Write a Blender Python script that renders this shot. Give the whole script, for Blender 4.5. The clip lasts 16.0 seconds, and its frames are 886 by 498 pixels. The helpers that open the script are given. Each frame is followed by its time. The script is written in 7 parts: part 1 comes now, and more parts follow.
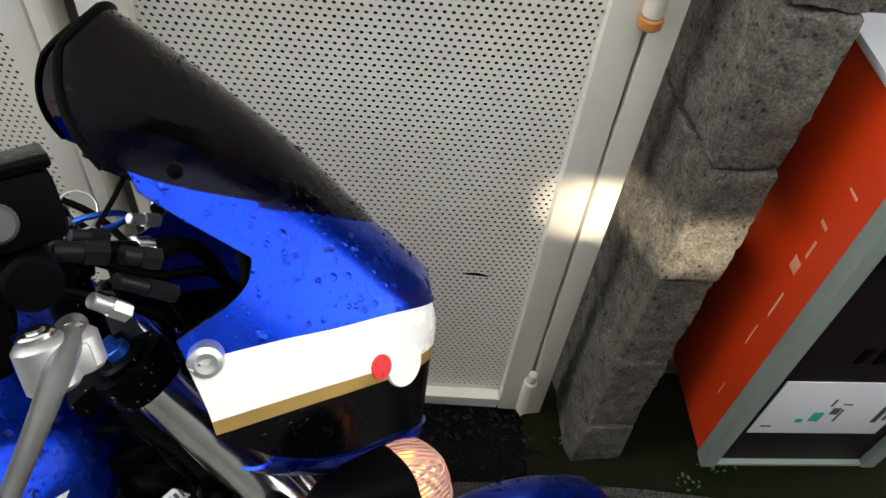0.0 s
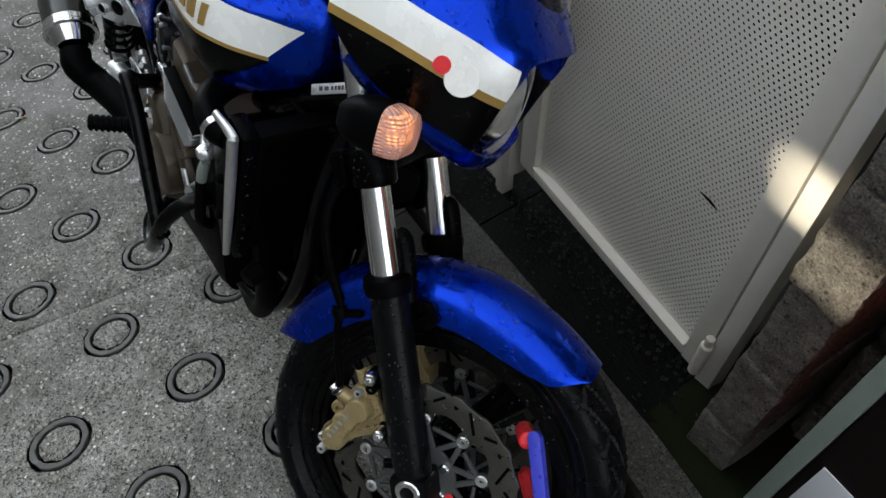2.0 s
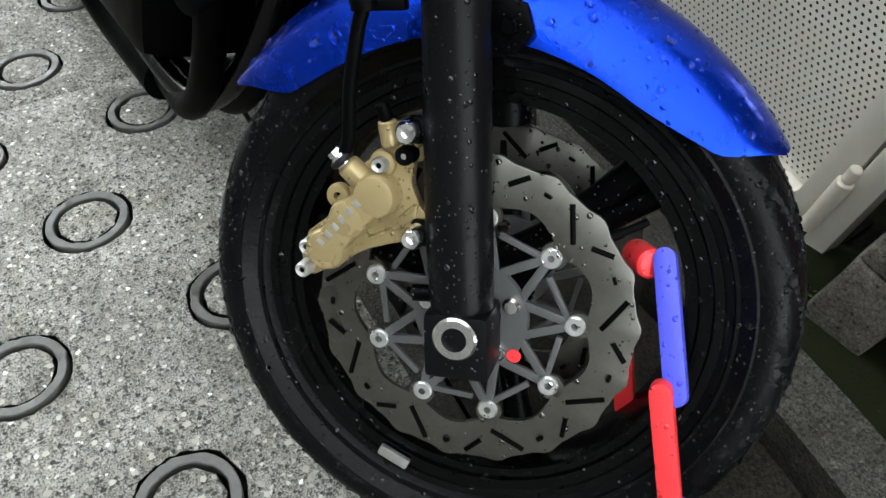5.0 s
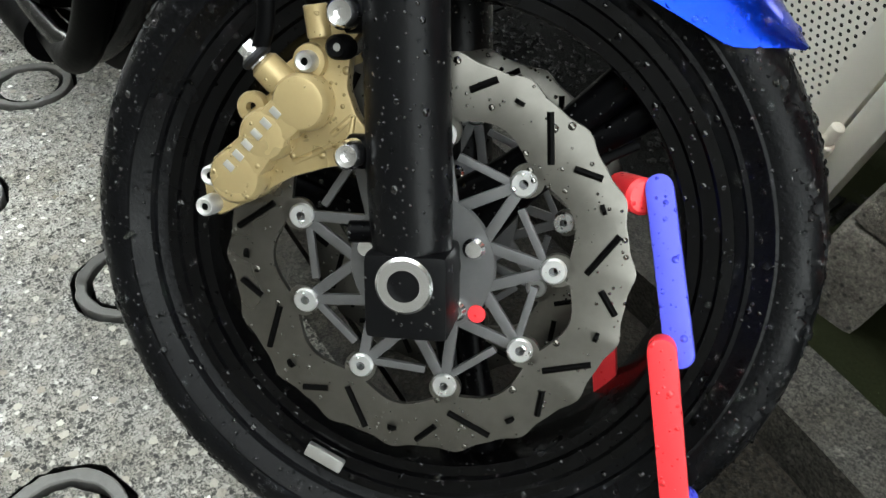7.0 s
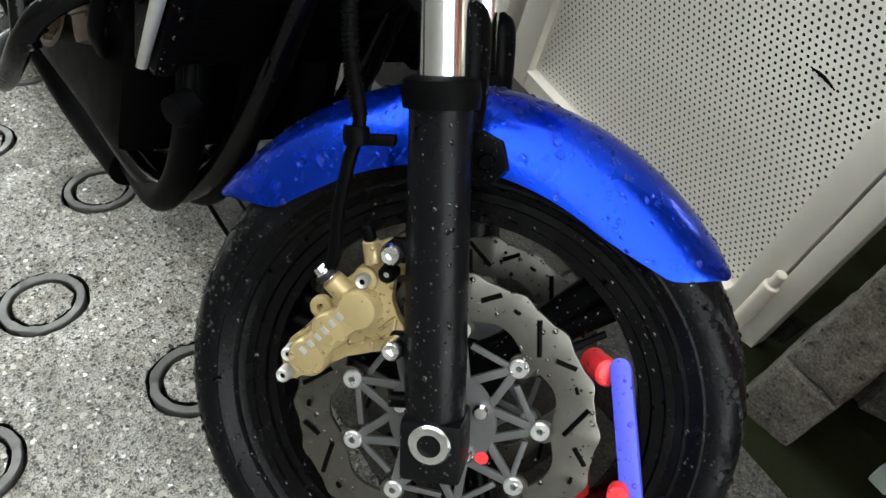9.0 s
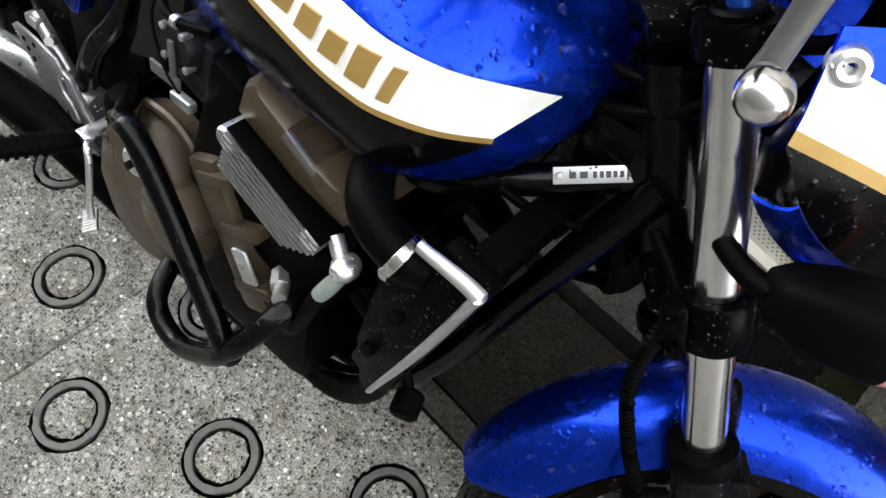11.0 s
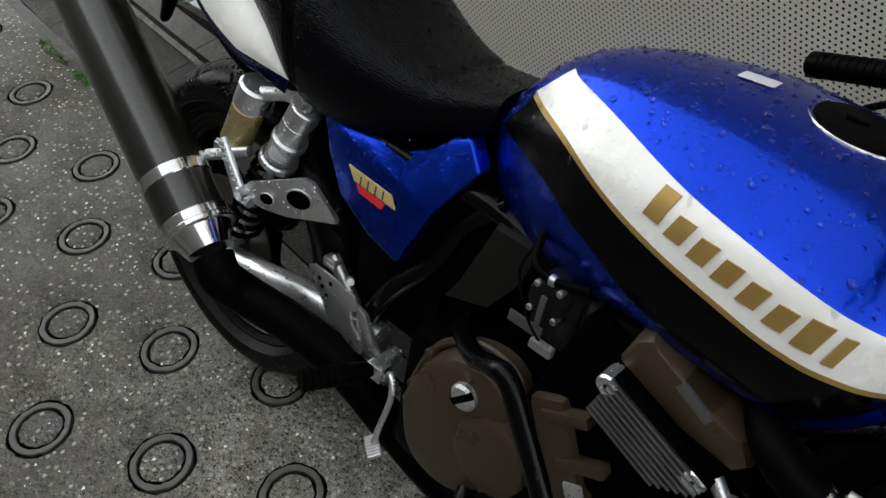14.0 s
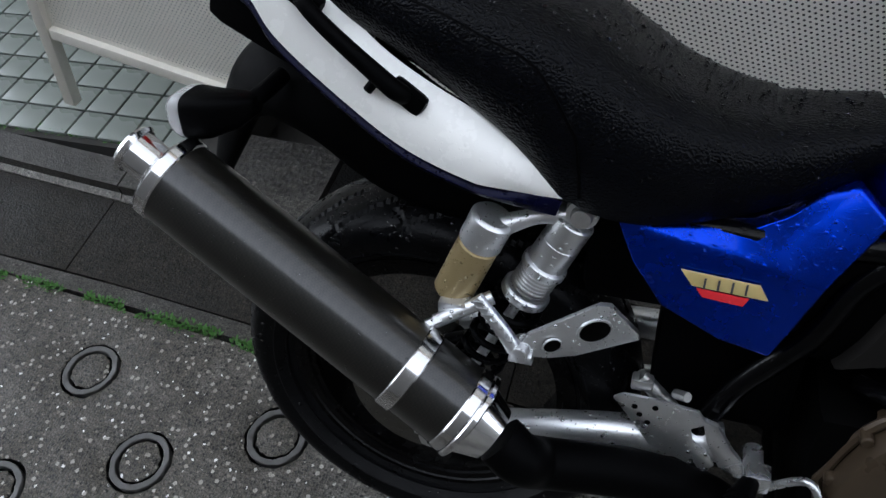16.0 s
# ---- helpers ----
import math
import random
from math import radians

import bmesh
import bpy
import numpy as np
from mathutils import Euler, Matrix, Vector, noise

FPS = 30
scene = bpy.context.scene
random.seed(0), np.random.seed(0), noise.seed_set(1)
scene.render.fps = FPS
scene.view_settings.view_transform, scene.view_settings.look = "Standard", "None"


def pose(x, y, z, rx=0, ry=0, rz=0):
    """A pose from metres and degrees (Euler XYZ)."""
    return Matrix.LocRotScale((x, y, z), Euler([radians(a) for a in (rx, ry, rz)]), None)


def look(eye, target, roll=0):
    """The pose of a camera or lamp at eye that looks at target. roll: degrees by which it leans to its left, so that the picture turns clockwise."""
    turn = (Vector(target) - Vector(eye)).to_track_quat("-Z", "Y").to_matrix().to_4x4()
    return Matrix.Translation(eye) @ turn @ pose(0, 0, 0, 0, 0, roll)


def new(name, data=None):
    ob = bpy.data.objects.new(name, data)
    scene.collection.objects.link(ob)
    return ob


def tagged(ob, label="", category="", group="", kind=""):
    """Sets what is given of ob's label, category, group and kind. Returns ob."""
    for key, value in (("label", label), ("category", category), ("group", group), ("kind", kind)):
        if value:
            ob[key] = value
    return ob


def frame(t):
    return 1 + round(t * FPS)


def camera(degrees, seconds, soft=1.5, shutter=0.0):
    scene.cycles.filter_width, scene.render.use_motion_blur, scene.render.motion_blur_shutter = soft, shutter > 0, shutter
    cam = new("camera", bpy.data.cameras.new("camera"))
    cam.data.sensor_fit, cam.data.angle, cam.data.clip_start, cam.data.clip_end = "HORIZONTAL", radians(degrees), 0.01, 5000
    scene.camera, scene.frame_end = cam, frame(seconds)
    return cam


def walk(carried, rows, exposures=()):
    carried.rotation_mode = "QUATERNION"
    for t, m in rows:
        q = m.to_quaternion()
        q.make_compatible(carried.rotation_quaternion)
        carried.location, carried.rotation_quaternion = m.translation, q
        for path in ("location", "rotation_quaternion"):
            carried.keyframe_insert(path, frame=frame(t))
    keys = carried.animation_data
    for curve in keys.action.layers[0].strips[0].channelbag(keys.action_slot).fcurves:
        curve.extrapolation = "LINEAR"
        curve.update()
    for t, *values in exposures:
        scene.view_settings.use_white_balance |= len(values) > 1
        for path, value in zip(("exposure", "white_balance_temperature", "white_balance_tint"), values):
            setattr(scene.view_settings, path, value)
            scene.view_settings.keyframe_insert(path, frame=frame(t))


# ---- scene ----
cam = camera(59.28, 16.0)
PATH = [
    (0, 1.098, -0.228, 1.727, 40.34, -4.89, -1.95),
    (0.4, 1.249, -0.137, 1.687, 36.43, 0.77, 11.58),
    (0.5, 1.308, -0.095, 1.690, 34.45, 1.44, 19.59),
    (0.8, 1.421, -0.018, 1.632, 34.00, 8.86, 32.58),
    (1, 1.470, 0.024, 1.617, 36.00, 11.36, 37.98),
    (1.2, 1.484, 0.041, 1.614, 33.25, 10.84, 41.09),
    (1.5, 1.513, -0.014, 1.672, 30.02, 5.54, 47.63),
    (2, 1.694, -0.245, 1.791, 34.22, 1.10, 56.82),
    (2.5, 1.889, -0.355, 1.883, 35.84, -2.97, 61.51),
    (3, 1.957, -0.343, 1.854, 32.42, -3.09, 65.86),
    (3.5, 1.916, -0.358, 1.802, 28.82, -2.02, 63.39),
    (3.7, 1.853, -0.377, 1.775, 29.43, -1.56, 60.30),
    (5.8, 1.517, -0.326, 1.037, 37.68, -10.37, 53.51),
    (6, 1.527, -0.325, 1.046, 40.36, -9.39, 53.65),
    (6.5, 1.548, -0.334, 1.068, 36.31, -10.46, 53.51),
    (7, 1.558, -0.337, 1.068, 36.12, -10.23, 52.28),
    (7.5, 1.555, -0.336, 1.067, 36.29, -10.55, 52.07),
    (8, 1.560, -0.333, 1.080, 36.70, -10.99, 51.35),
    (8.2, 1.559, -0.340, 1.109, 38.59, -10.43, 51.82),
    (10.3, 1.213, -0.420, 1.595, 25.56, -11.14, 57.41),
    (10.5, 1.129, -0.385, 1.603, 23.31, -10.37, 54.92),
    (11, 0.934, -0.327, 1.592, 20.62, -9.21, 42.38),
    (11.5, 0.832, -0.318, 1.563, 19.18, -11.76, 39.44),
    (12, 0.771, -0.336, 1.544, 20.43, -13.17, 40.88),
    (12.5, 0.758, -0.351, 1.545, 20.85, -11.53, 41.92),
    (13, 0.790, -0.367, 1.584, 25.55, -12.47, 40.73),
    (13.5, 0.828, -0.418, 1.644, 32.30, -6.33, 48.24),
    (14, 0.645, -0.581, 1.642, 34.57, -7.52, 43.56),
    (14.5, 0.447, -0.667, 1.639, 37.11, -8.05, 41.14),
    (15, 0.297, -0.665, 1.587, 34.72, -6.31, 44.45),
    (15.5, 0.082, -0.596, 1.529, 35.78, -3.10, 39.53),
    (16, -0.094, -0.661, 1.476, 36.48, -6.14, 16.69),
]
STOPS = ((0.0, 3.22, 6650, 6.0), (0.6, 2.72, 6500, 6.0), (1.0, 2.42, 6450, 6.0), (1.5, 2.42, 6300, 6.0), (2.5, 2.82, 6050, 6.0), (3.0, 3.02, 6100, 6.0), (3.7, 3.22, 6100, 6.0), (6.0, 4.15, 6500, 1.0), (8.2, 4.15, 6500, 1.0), (10.5, 3.77, 6550, 7.0), (11.5, 3.72, 6450, 7.0), (12.5, 3.25, 6050, 7.0), (13.0, 2.97, 6050, 7.0), (13.5, 2.97, 6088, 7.0), (14.0, 2.45, 6500, 7.0), (14.5, 2.6, 6300, 7.0), (15.0, 2.75, 5900, 10.0), (16.0, 2.6, 5850, 10.0))
walk(cam, [(t, pose(x, y, z, a, b, c)) for t, x, y, z, a, b, c in PATH], STOPS)

# ---- world, sun, exposure ----
world = bpy.data.worlds.new("overcast_sky")
scene.world = world
world.use_nodes = True
wn = world.node_tree
sky = wn.nodes.new("ShaderNodeTexSky")
sky.sky_type, sky.sun_disc = "NISHITA", False
SUN_UP, SUN_ROUND = 24.0, 194.0
sky.sun_elevation, sky.sun_rotation = radians(SUN_UP), radians(SUN_ROUND)
sky.air_density, sky.dust_density, sky.ozone_density = 0.8, 0.6, 1.0
grey = wn.nodes.new("ShaderNodeHueSaturation")   # a veil of cloud takes most of the blue
grey.inputs["Saturation"].default_value = 0.08
wn.links.new(sky.outputs[0], grey.inputs["Color"])
wn.links.new(grey.outputs[0], wn.nodes["Background"].inputs[0])
wn.nodes["Background"].inputs[1].default_value = 0.15
TO_SUN = Vector((math.sin(radians(SUN_ROUND)) * math.cos(radians(SUN_UP)), math.cos(radians(SUN_ROUND)) * math.cos(radians(SUN_UP)), math.sin(radians(SUN_UP))))
sun = new("sun", bpy.data.lights.new("sun", "SUN"))
sun.data.energy, sun.data.angle, sun.data.color = 5.0, radians(1.1), (1.0, 0.86, 0.66)
sun.matrix_world = look((0, 0, 0), tuple(-TO_SUN))

# ---- materials ----


def nodes_of(name):
    m = bpy.data.materials.new(name)
    m.use_nodes = True
    nt = m.node_tree
    return m, nt, nt.nodes["Principled BSDF"]


def add(nt, kind, **values):
    n = nt.nodes.new(kind)
    for k, v in values.items():
        n.inputs[k].default_value = v
    return n


def coords(nt):
    return nt.nodes.new("ShaderNodeTexCoord").outputs["Object"]


def ramp(nt, value, stops):
    r = nt.nodes.new("ShaderNodeValToRGB")
    els = r.color_ramp.elements
    while len(els) < len(stops):
        els.new(0.5)
    for el, (p, c) in zip(els, stops):
        el.position, el.color = p, (c, c, c, 1) if isinstance(c, (int, float)) else (*c, 1)
    nt.links.new(value, r.inputs[0])
    return r.outputs[0]


def math_node(nt, op, a, b=None, clamp=False):
    n = nt.nodes.new("ShaderNodeMath")
    n.operation, n.use_clamp = op, clamp
    for i, v in enumerate((a, b)):
        if v is None:
            continue
        if isinstance(v, (int, float)):
            n.inputs[i].default_value = v
        else:
            nt.links.new(v, n.inputs[i])
    return n.outputs[0]


def mix(nt, fac, a, b):
    n = nt.nodes.new("ShaderNodeMix")
    n.data_type = "RGBA"
    for i, v in ((0, fac), (6, a), (7, b)):
        if isinstance(v, (int, float)):
            n.inputs[i].default_value = v
        elif isinstance(v, tuple):
            n.inputs[i].default_value = (*v, 1)
        else:
            nt.links.new(v, n.inputs[i])
    return n.outputs[2]


def bump(nt, height, strength, distance, below=None):
    b = add(nt, "ShaderNodeBump", Strength=strength, Distance=distance)
    nt.links.new(height, b.inputs["Height"])
    if below is not None:
        nt.links.new(below, b.inputs["Normal"])
    return b.outputs[0]


def noise_of(nt, scale, detail=4.0, vec=None, rough=0.6):
    n = add(nt, "ShaderNodeTexNoise", Scale=scale, Detail=detail, Roughness=rough)
    nt.links.new(vec if vec is not None else coords(nt), n.inputs["Vector"])
    return n.outputs[0]


def cells(nt, scale, vec=None, feature="F1"):
    n = add(nt, "ShaderNodeTexVoronoi", Scale=scale)
    n.feature = feature
    nt.links.new(vec if vec is not None else coords(nt), n.inputs["Vector"])
    return n


def drops(nt, scale, cover):
    """Height of rain drops of uneven size."""
    v = cells(nt, scale)
    sep = nt.nodes.new("ShaderNodeSeparateColor")
    nt.links.new(v.outputs["Color"], sep.inputs[0])
    size = math_node(nt, "MULTIPLY", math_node(nt, "SUBTRACT", sep.outputs[0], 1 - cover, True), 0.42 / cover)
    return math_node(nt, "SQRT", math_node(nt, "SUBTRACT", size, v.outputs["Distance"], True))


def paint(name, colour, rough=0.18, metal=0.0, coat=0.6, wet=True, spread=0.12, swell=1.0):
    m, nt, p = nodes_of(name)
    n = noise_of(nt, 9)
    nt.links.new(mix(nt, n, tuple(c * (1 - spread) for c in colour), tuple(min(1, c * (1 + spread)) for c in colour)), p.inputs["Base Color"])
    nt.links.new(ramp(nt, noise_of(nt, 30), [(0.3, rough * 0.7), (0.8, rough * 1.5)]), p.inputs["Roughness"])
    p.inputs["Specular IOR Level"].default_value = 0.12 if max(colour) < 0.03 else 0.5
    p.inputs["Metallic"].default_value, p.inputs["Coat Weight"].default_value, p.inputs["Coat Roughness"].default_value = metal, coat, 0.06
    if wet:
        h = math_node(nt, "ADD", drops(nt, 105, 0.5), math_node(nt, "MULTIPLY", drops(nt, 240, 0.65), 0.5))
        b = bump(nt, h, 0.8 * swell, 0.004)
        nt.links.new(b, p.inputs["Normal"])
        nt.links.new(b, p.inputs["Coat Normal"])
    return m


def plain(name, colour, rough=0.5, metal=0.0, grain=120.0, relief=0.15, spread=0.25, wet=0.0, wear=0.0):
    m, nt, p = nodes_of(name)
    a, b = noise_of(nt, grain), noise_of(nt, grain / 14)
    n = mix(nt, 0.5, a, b)
    nt.links.new(mix(nt, n, tuple(c * (1 - spread) for c in colour), tuple(min(1, c * (1 + spread)) for c in colour)), p.inputs["Base Color"])
    nt.links.new(ramp(nt, b, [(0.25, max(0.03, rough - 0.15)), (0.75, min(1, rough + 0.15))]), p.inputs["Roughness"])
    p.inputs["Metallic"].default_value = metal
    gloss = (0.09 if name == "seat_vinyl" else 0.10 if name in ("tyre_rubber", "fork_black") else 0.13 if name == "black_wheel_paint" else 0.03) if max(colour) < 0.03 else 0.45
    p.inputs["Specular IOR Level"].default_value = gloss
    nrm = bump(nt, a, relief, 0.001)
    if name == "seat_vinyl":
        nrm = bump(nt, cells(nt, 300).outputs["Distance"], 0.8, 0.0016, nrm)
    if wet:
        h = math_node(nt, "MAXIMUM", drops(nt, 130, wet), math_node(nt, "MULTIPLY", drops(nt, 290, wet), 0.6))
        bead = math_node(nt, "GREATER_THAN", h, 0.02)
        nt.links.new(ramp(nt, bead, [(0.0, gloss), (1.0, 0.5)]), p.inputs["Specular IOR Level"])
        nt.links.new(mix(nt, bead, ramp(nt, b, [(0.25, max(0.03, rough - 0.15)), (0.75, min(1, rough + 0.15))]), (0.05, 0.05, 0.05)), p.inputs["Roughness"])
        nrm = bump(nt, h, 1.0, 0.004, nrm)
    nt.links.new(nrm, p.inputs["Normal"])
    return m


BLUE = paint("blue_metallic_paint", (0.0, 0.028, 0.42), 0.24, 0.9, 0.12, True, 0.12, 0.4)
NAVY = paint("navy_paint", (0.0005, 0.001, 0.016), 0.3, 0.3, 0.05)
WHITE = paint("white_paint", (0.92, 0.91, 0.87), 0.25, 0.0, 0.5, True, 0.04, 0.25)
GOLD = plain("gold_trim", (0.38, 0.24, 0.07), 0.4, 0.4, 60)
BADGE = plain("cream_gold_badge", (0.66, 0.52, 0.22), 0.35, 0.2, 60)
GLOSS_BLACK = paint("black_gloss_paint", (0.001, 0.001, 0.0013), 0.2, 0.0, 0.06, True, 0.12, 0.5)
BLACK = plain("satin_black", (0.0012, 0.0012, 0.0015), 0.32, 0.0, 150, 0.2, 0.3, 0.22)
MATT_BLACK = plain("matt_black_plastic", (0.0012, 0.0012, 0.0014), 0.5, 0.0, 200, 0.3)
RUBBER = plain("tyre_rubber", (0.0020, 0.0021, 0.0026), 0.34, 0.0, 220, 0.5, 0.35, 0.15)
FORK_BLACK = plain("fork_black", (0.0030, 0.0031, 0.0036), 0.34, 0.0, 150, 0.2, 0.3, 0.22)
VINYL = plain("seat_vinyl", (0.0007, 0.0010, 0.0020), 0.18, 0.0, 420, 0.6, 0.3)
RIM_BLACK = plain("black_wheel_paint", (0.0012, 0.0012, 0.0014), 0.25, 0.0, 200, 0.1, 0.3, 0.15)
CHROME = plain("chrome", (0.75, 0.75, 0.76), 0.12, 1.0, 40, 0.03, 0.1)
ALUMINIUM = plain("aluminium", (0.70, 0.71, 0.72), 0.34, 0.92, 90, 0.2, 0.15, 0.25)
STEEL = plain("worn_steel", (0.55, 0.55, 0.54), 0.38, 0.9, 90, 0.2, 0.3)
DISC_STEEL = plain("brake_steel", (0.118, 0.113, 0.102), 0.36, 0.9, 60, 0.12, 0.45, 0.2)
CALIPER_GOLD = plain("gold_anodised", (0.33, 0.255, 0.125), 0.34, 0.4, 130, 0.15, 0.15, 0.3)
FIN_METAL = plain("machined_fin_metal", (0.24, 0.24, 0.24), 0.36, 0.85, 90, 0.2, 0.2)
ENGINE_BROWN = plain("bronze_engine_paint", (0.055, 0.039, 0.024), 0.36, 0.25, 160, 0.15, 0.2)
# Engine paint; also the painted shade of holes and slots that are not cut.
ENGINE_BLACK = plain("black_engine_paint_and_hole_shade", (0.001, 0.001, 0.001), 0.45, 0.0, 140, 0.2)
GREY_METAL = plain("grey_cast_metal", (0.105, 0.105, 0.108), 0.45, 0.5, 140, 0.2)
AIRBOX = plain("dull_grey_plastic", (0.014, 0.013, 0.012), 0.6, 0.0, 200, 0.2)
DARK_METAL = plain("dark_cast_metal", (0.02, 0.02, 0.022), 0.4, 0.6, 140, 0.3, 0.4)
GREEN_GREY = plain("grey_green_paint", (0.20, 0.235, 0.21), 0.55, 0.0, 60, 0.15, 0.18)
RED_PAINT = plain("orange_red_paint", (0.56, 0.036, 0.004), 0.42, 0.0, 25, 0.1, 0.2)
PALE_RED = plain("pale_red_print", (0.80, 0.30, 0.20), 0.5, 0.0, 300, 0.3, 0.5)
DARK_PANEL = plain("dark_brown_panel", (0.012, 0.009, 0.0085), 0.4, 0.0, 18, 0.1, 0.5)
PAPER = plain("white_sticker", (0.62, 0.63, 0.66), 0.45, 0.0, 20, 0.05, 0.08)
INK = plain("dark_print", (0.06, 0.06, 0.07), 0.6)
TEAL = plain("teal_paint_mark", (0.02, 0.32, 0.26), 0.5)
RED = plain("red_plastic", (0.75, 0.03, 0.04), 0.4, 0.0, 80, 0.1, 0.12, 0.3)
LOCK_BLUE = plain("blue_plastic", (0.06, 0.07, 0.6), 0.4, 0.0, 80, 0.1, 0.12, 0.3)
DOOR_FRAME = plain("beige_grey_door_frame", (0.77, 0.735, 0.655), 0.4, 0.2, 50, 0.06, 0.08)
GALVANISED = plain("hinge_paint", (0.55, 0.5, 0.43), 0.5, 0.0, 40, 0.2, 0.25)
RUST = plain("rusty_orange_cap", (0.42, 0.17, 0.05), 0.6, 0.0, 50, 0.3, 0.35)
BLUE_ANOD = plain("blue_anodised", (0.02, 0.1, 0.5), 0.3, 0.8, 50, 0.1)
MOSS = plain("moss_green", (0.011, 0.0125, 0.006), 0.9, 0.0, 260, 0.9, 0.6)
WEED = plain("weed_green", (0.045, 0.13, 0.018), 0.7, 0.0, 60, 0.2, 0.4)


def glass(name, colour, rough=0.05, trans=1.0, ribbed=False, ior=1.45, beads=False):
    m, nt, p = nodes_of(name)
    p.inputs["Base Color"].default_value = (*colour, 1)
    p.inputs["Roughness"].default_value, p.inputs["Transmission Weight"].default_value = rough, trans
    w = noise_of(nt, 240)
    p.inputs["IOR"].default_value = ior
    low = None
    if beads:
        low = bump(nt, math_node(nt, "MAXIMUM", drops(nt, 120, 0.45), math_node(nt, "MULTIPLY", drops(nt, 260, 0.6), 0.6)), 0.8, 0.003)
    if ribbed:
        wv = [add(nt, "ShaderNodeTexWave", Scale=s) for s in (75.0, 55.0)]
        wv[0].bands_direction, wv[1].bands_direction = "Z", "Y"
        for q in wv:
            nt.links.new(coords(nt), q.inputs["Vector"])
        low = bump(nt, math_node(nt, "ADD", wv[0].outputs["Fac"], wv[1].outputs["Fac"]), 0.8, 0.002)
    nt.links.new(bump(nt, w, 0.2, 0.001, low), p.inputs["Normal"])
    return m


SCREEN = glass("smoked_screen", (0.13, 0.108, 0.122), 0.05, 1.0, False, 1.18, True)
CLEAR_LENS = glass("pink_tinted_lens", (0.92, 0.66, 0.60), 0.25, 0.6, True)
HEAD_GLASS = glass("headlight_glass", (0.95, 0.95, 0.95), 0.05)
RED_LENS = glass("red_lens", (0.7, 0.02, 0.02), 0.1, 0.6)
BULB, nt, p = nodes_of("amber_bulb")
p.inputs["Emission Color"].default_value, p.inputs["Emission Strength"].default_value = (1.0, 0.33, 0.05, 1), 1.1


def carbon():
    m, nt, p = nodes_of("carbon_fibre")
    ch = add(nt, "ShaderNodeTexChecker", Scale=330.0)
    ch.inputs["Color1"].default_value, ch.inputs["Color2"].default_value = (0.001, 0.001, 0.0008, 1), (0.007, 0.0062, 0.0042, 1)
    nt.links.new(coords(nt), ch.inputs["Vector"])
    nt.links.new(ch.outputs[0], p.inputs["Base Color"])
    p.inputs["Roughness"].default_value, p.inputs["Coat Weight"].default_value, p.inputs["Coat Roughness"].default_value = 0.40, 0.9, 0.16
    p.inputs["Specular IOR Level"].default_value = 0.4
    nt.links.new(bump(nt, drops(nt, 130, 0.2), 0.4, 0.002), p.inputs["Normal"])
    return m


CARBON = carbon()


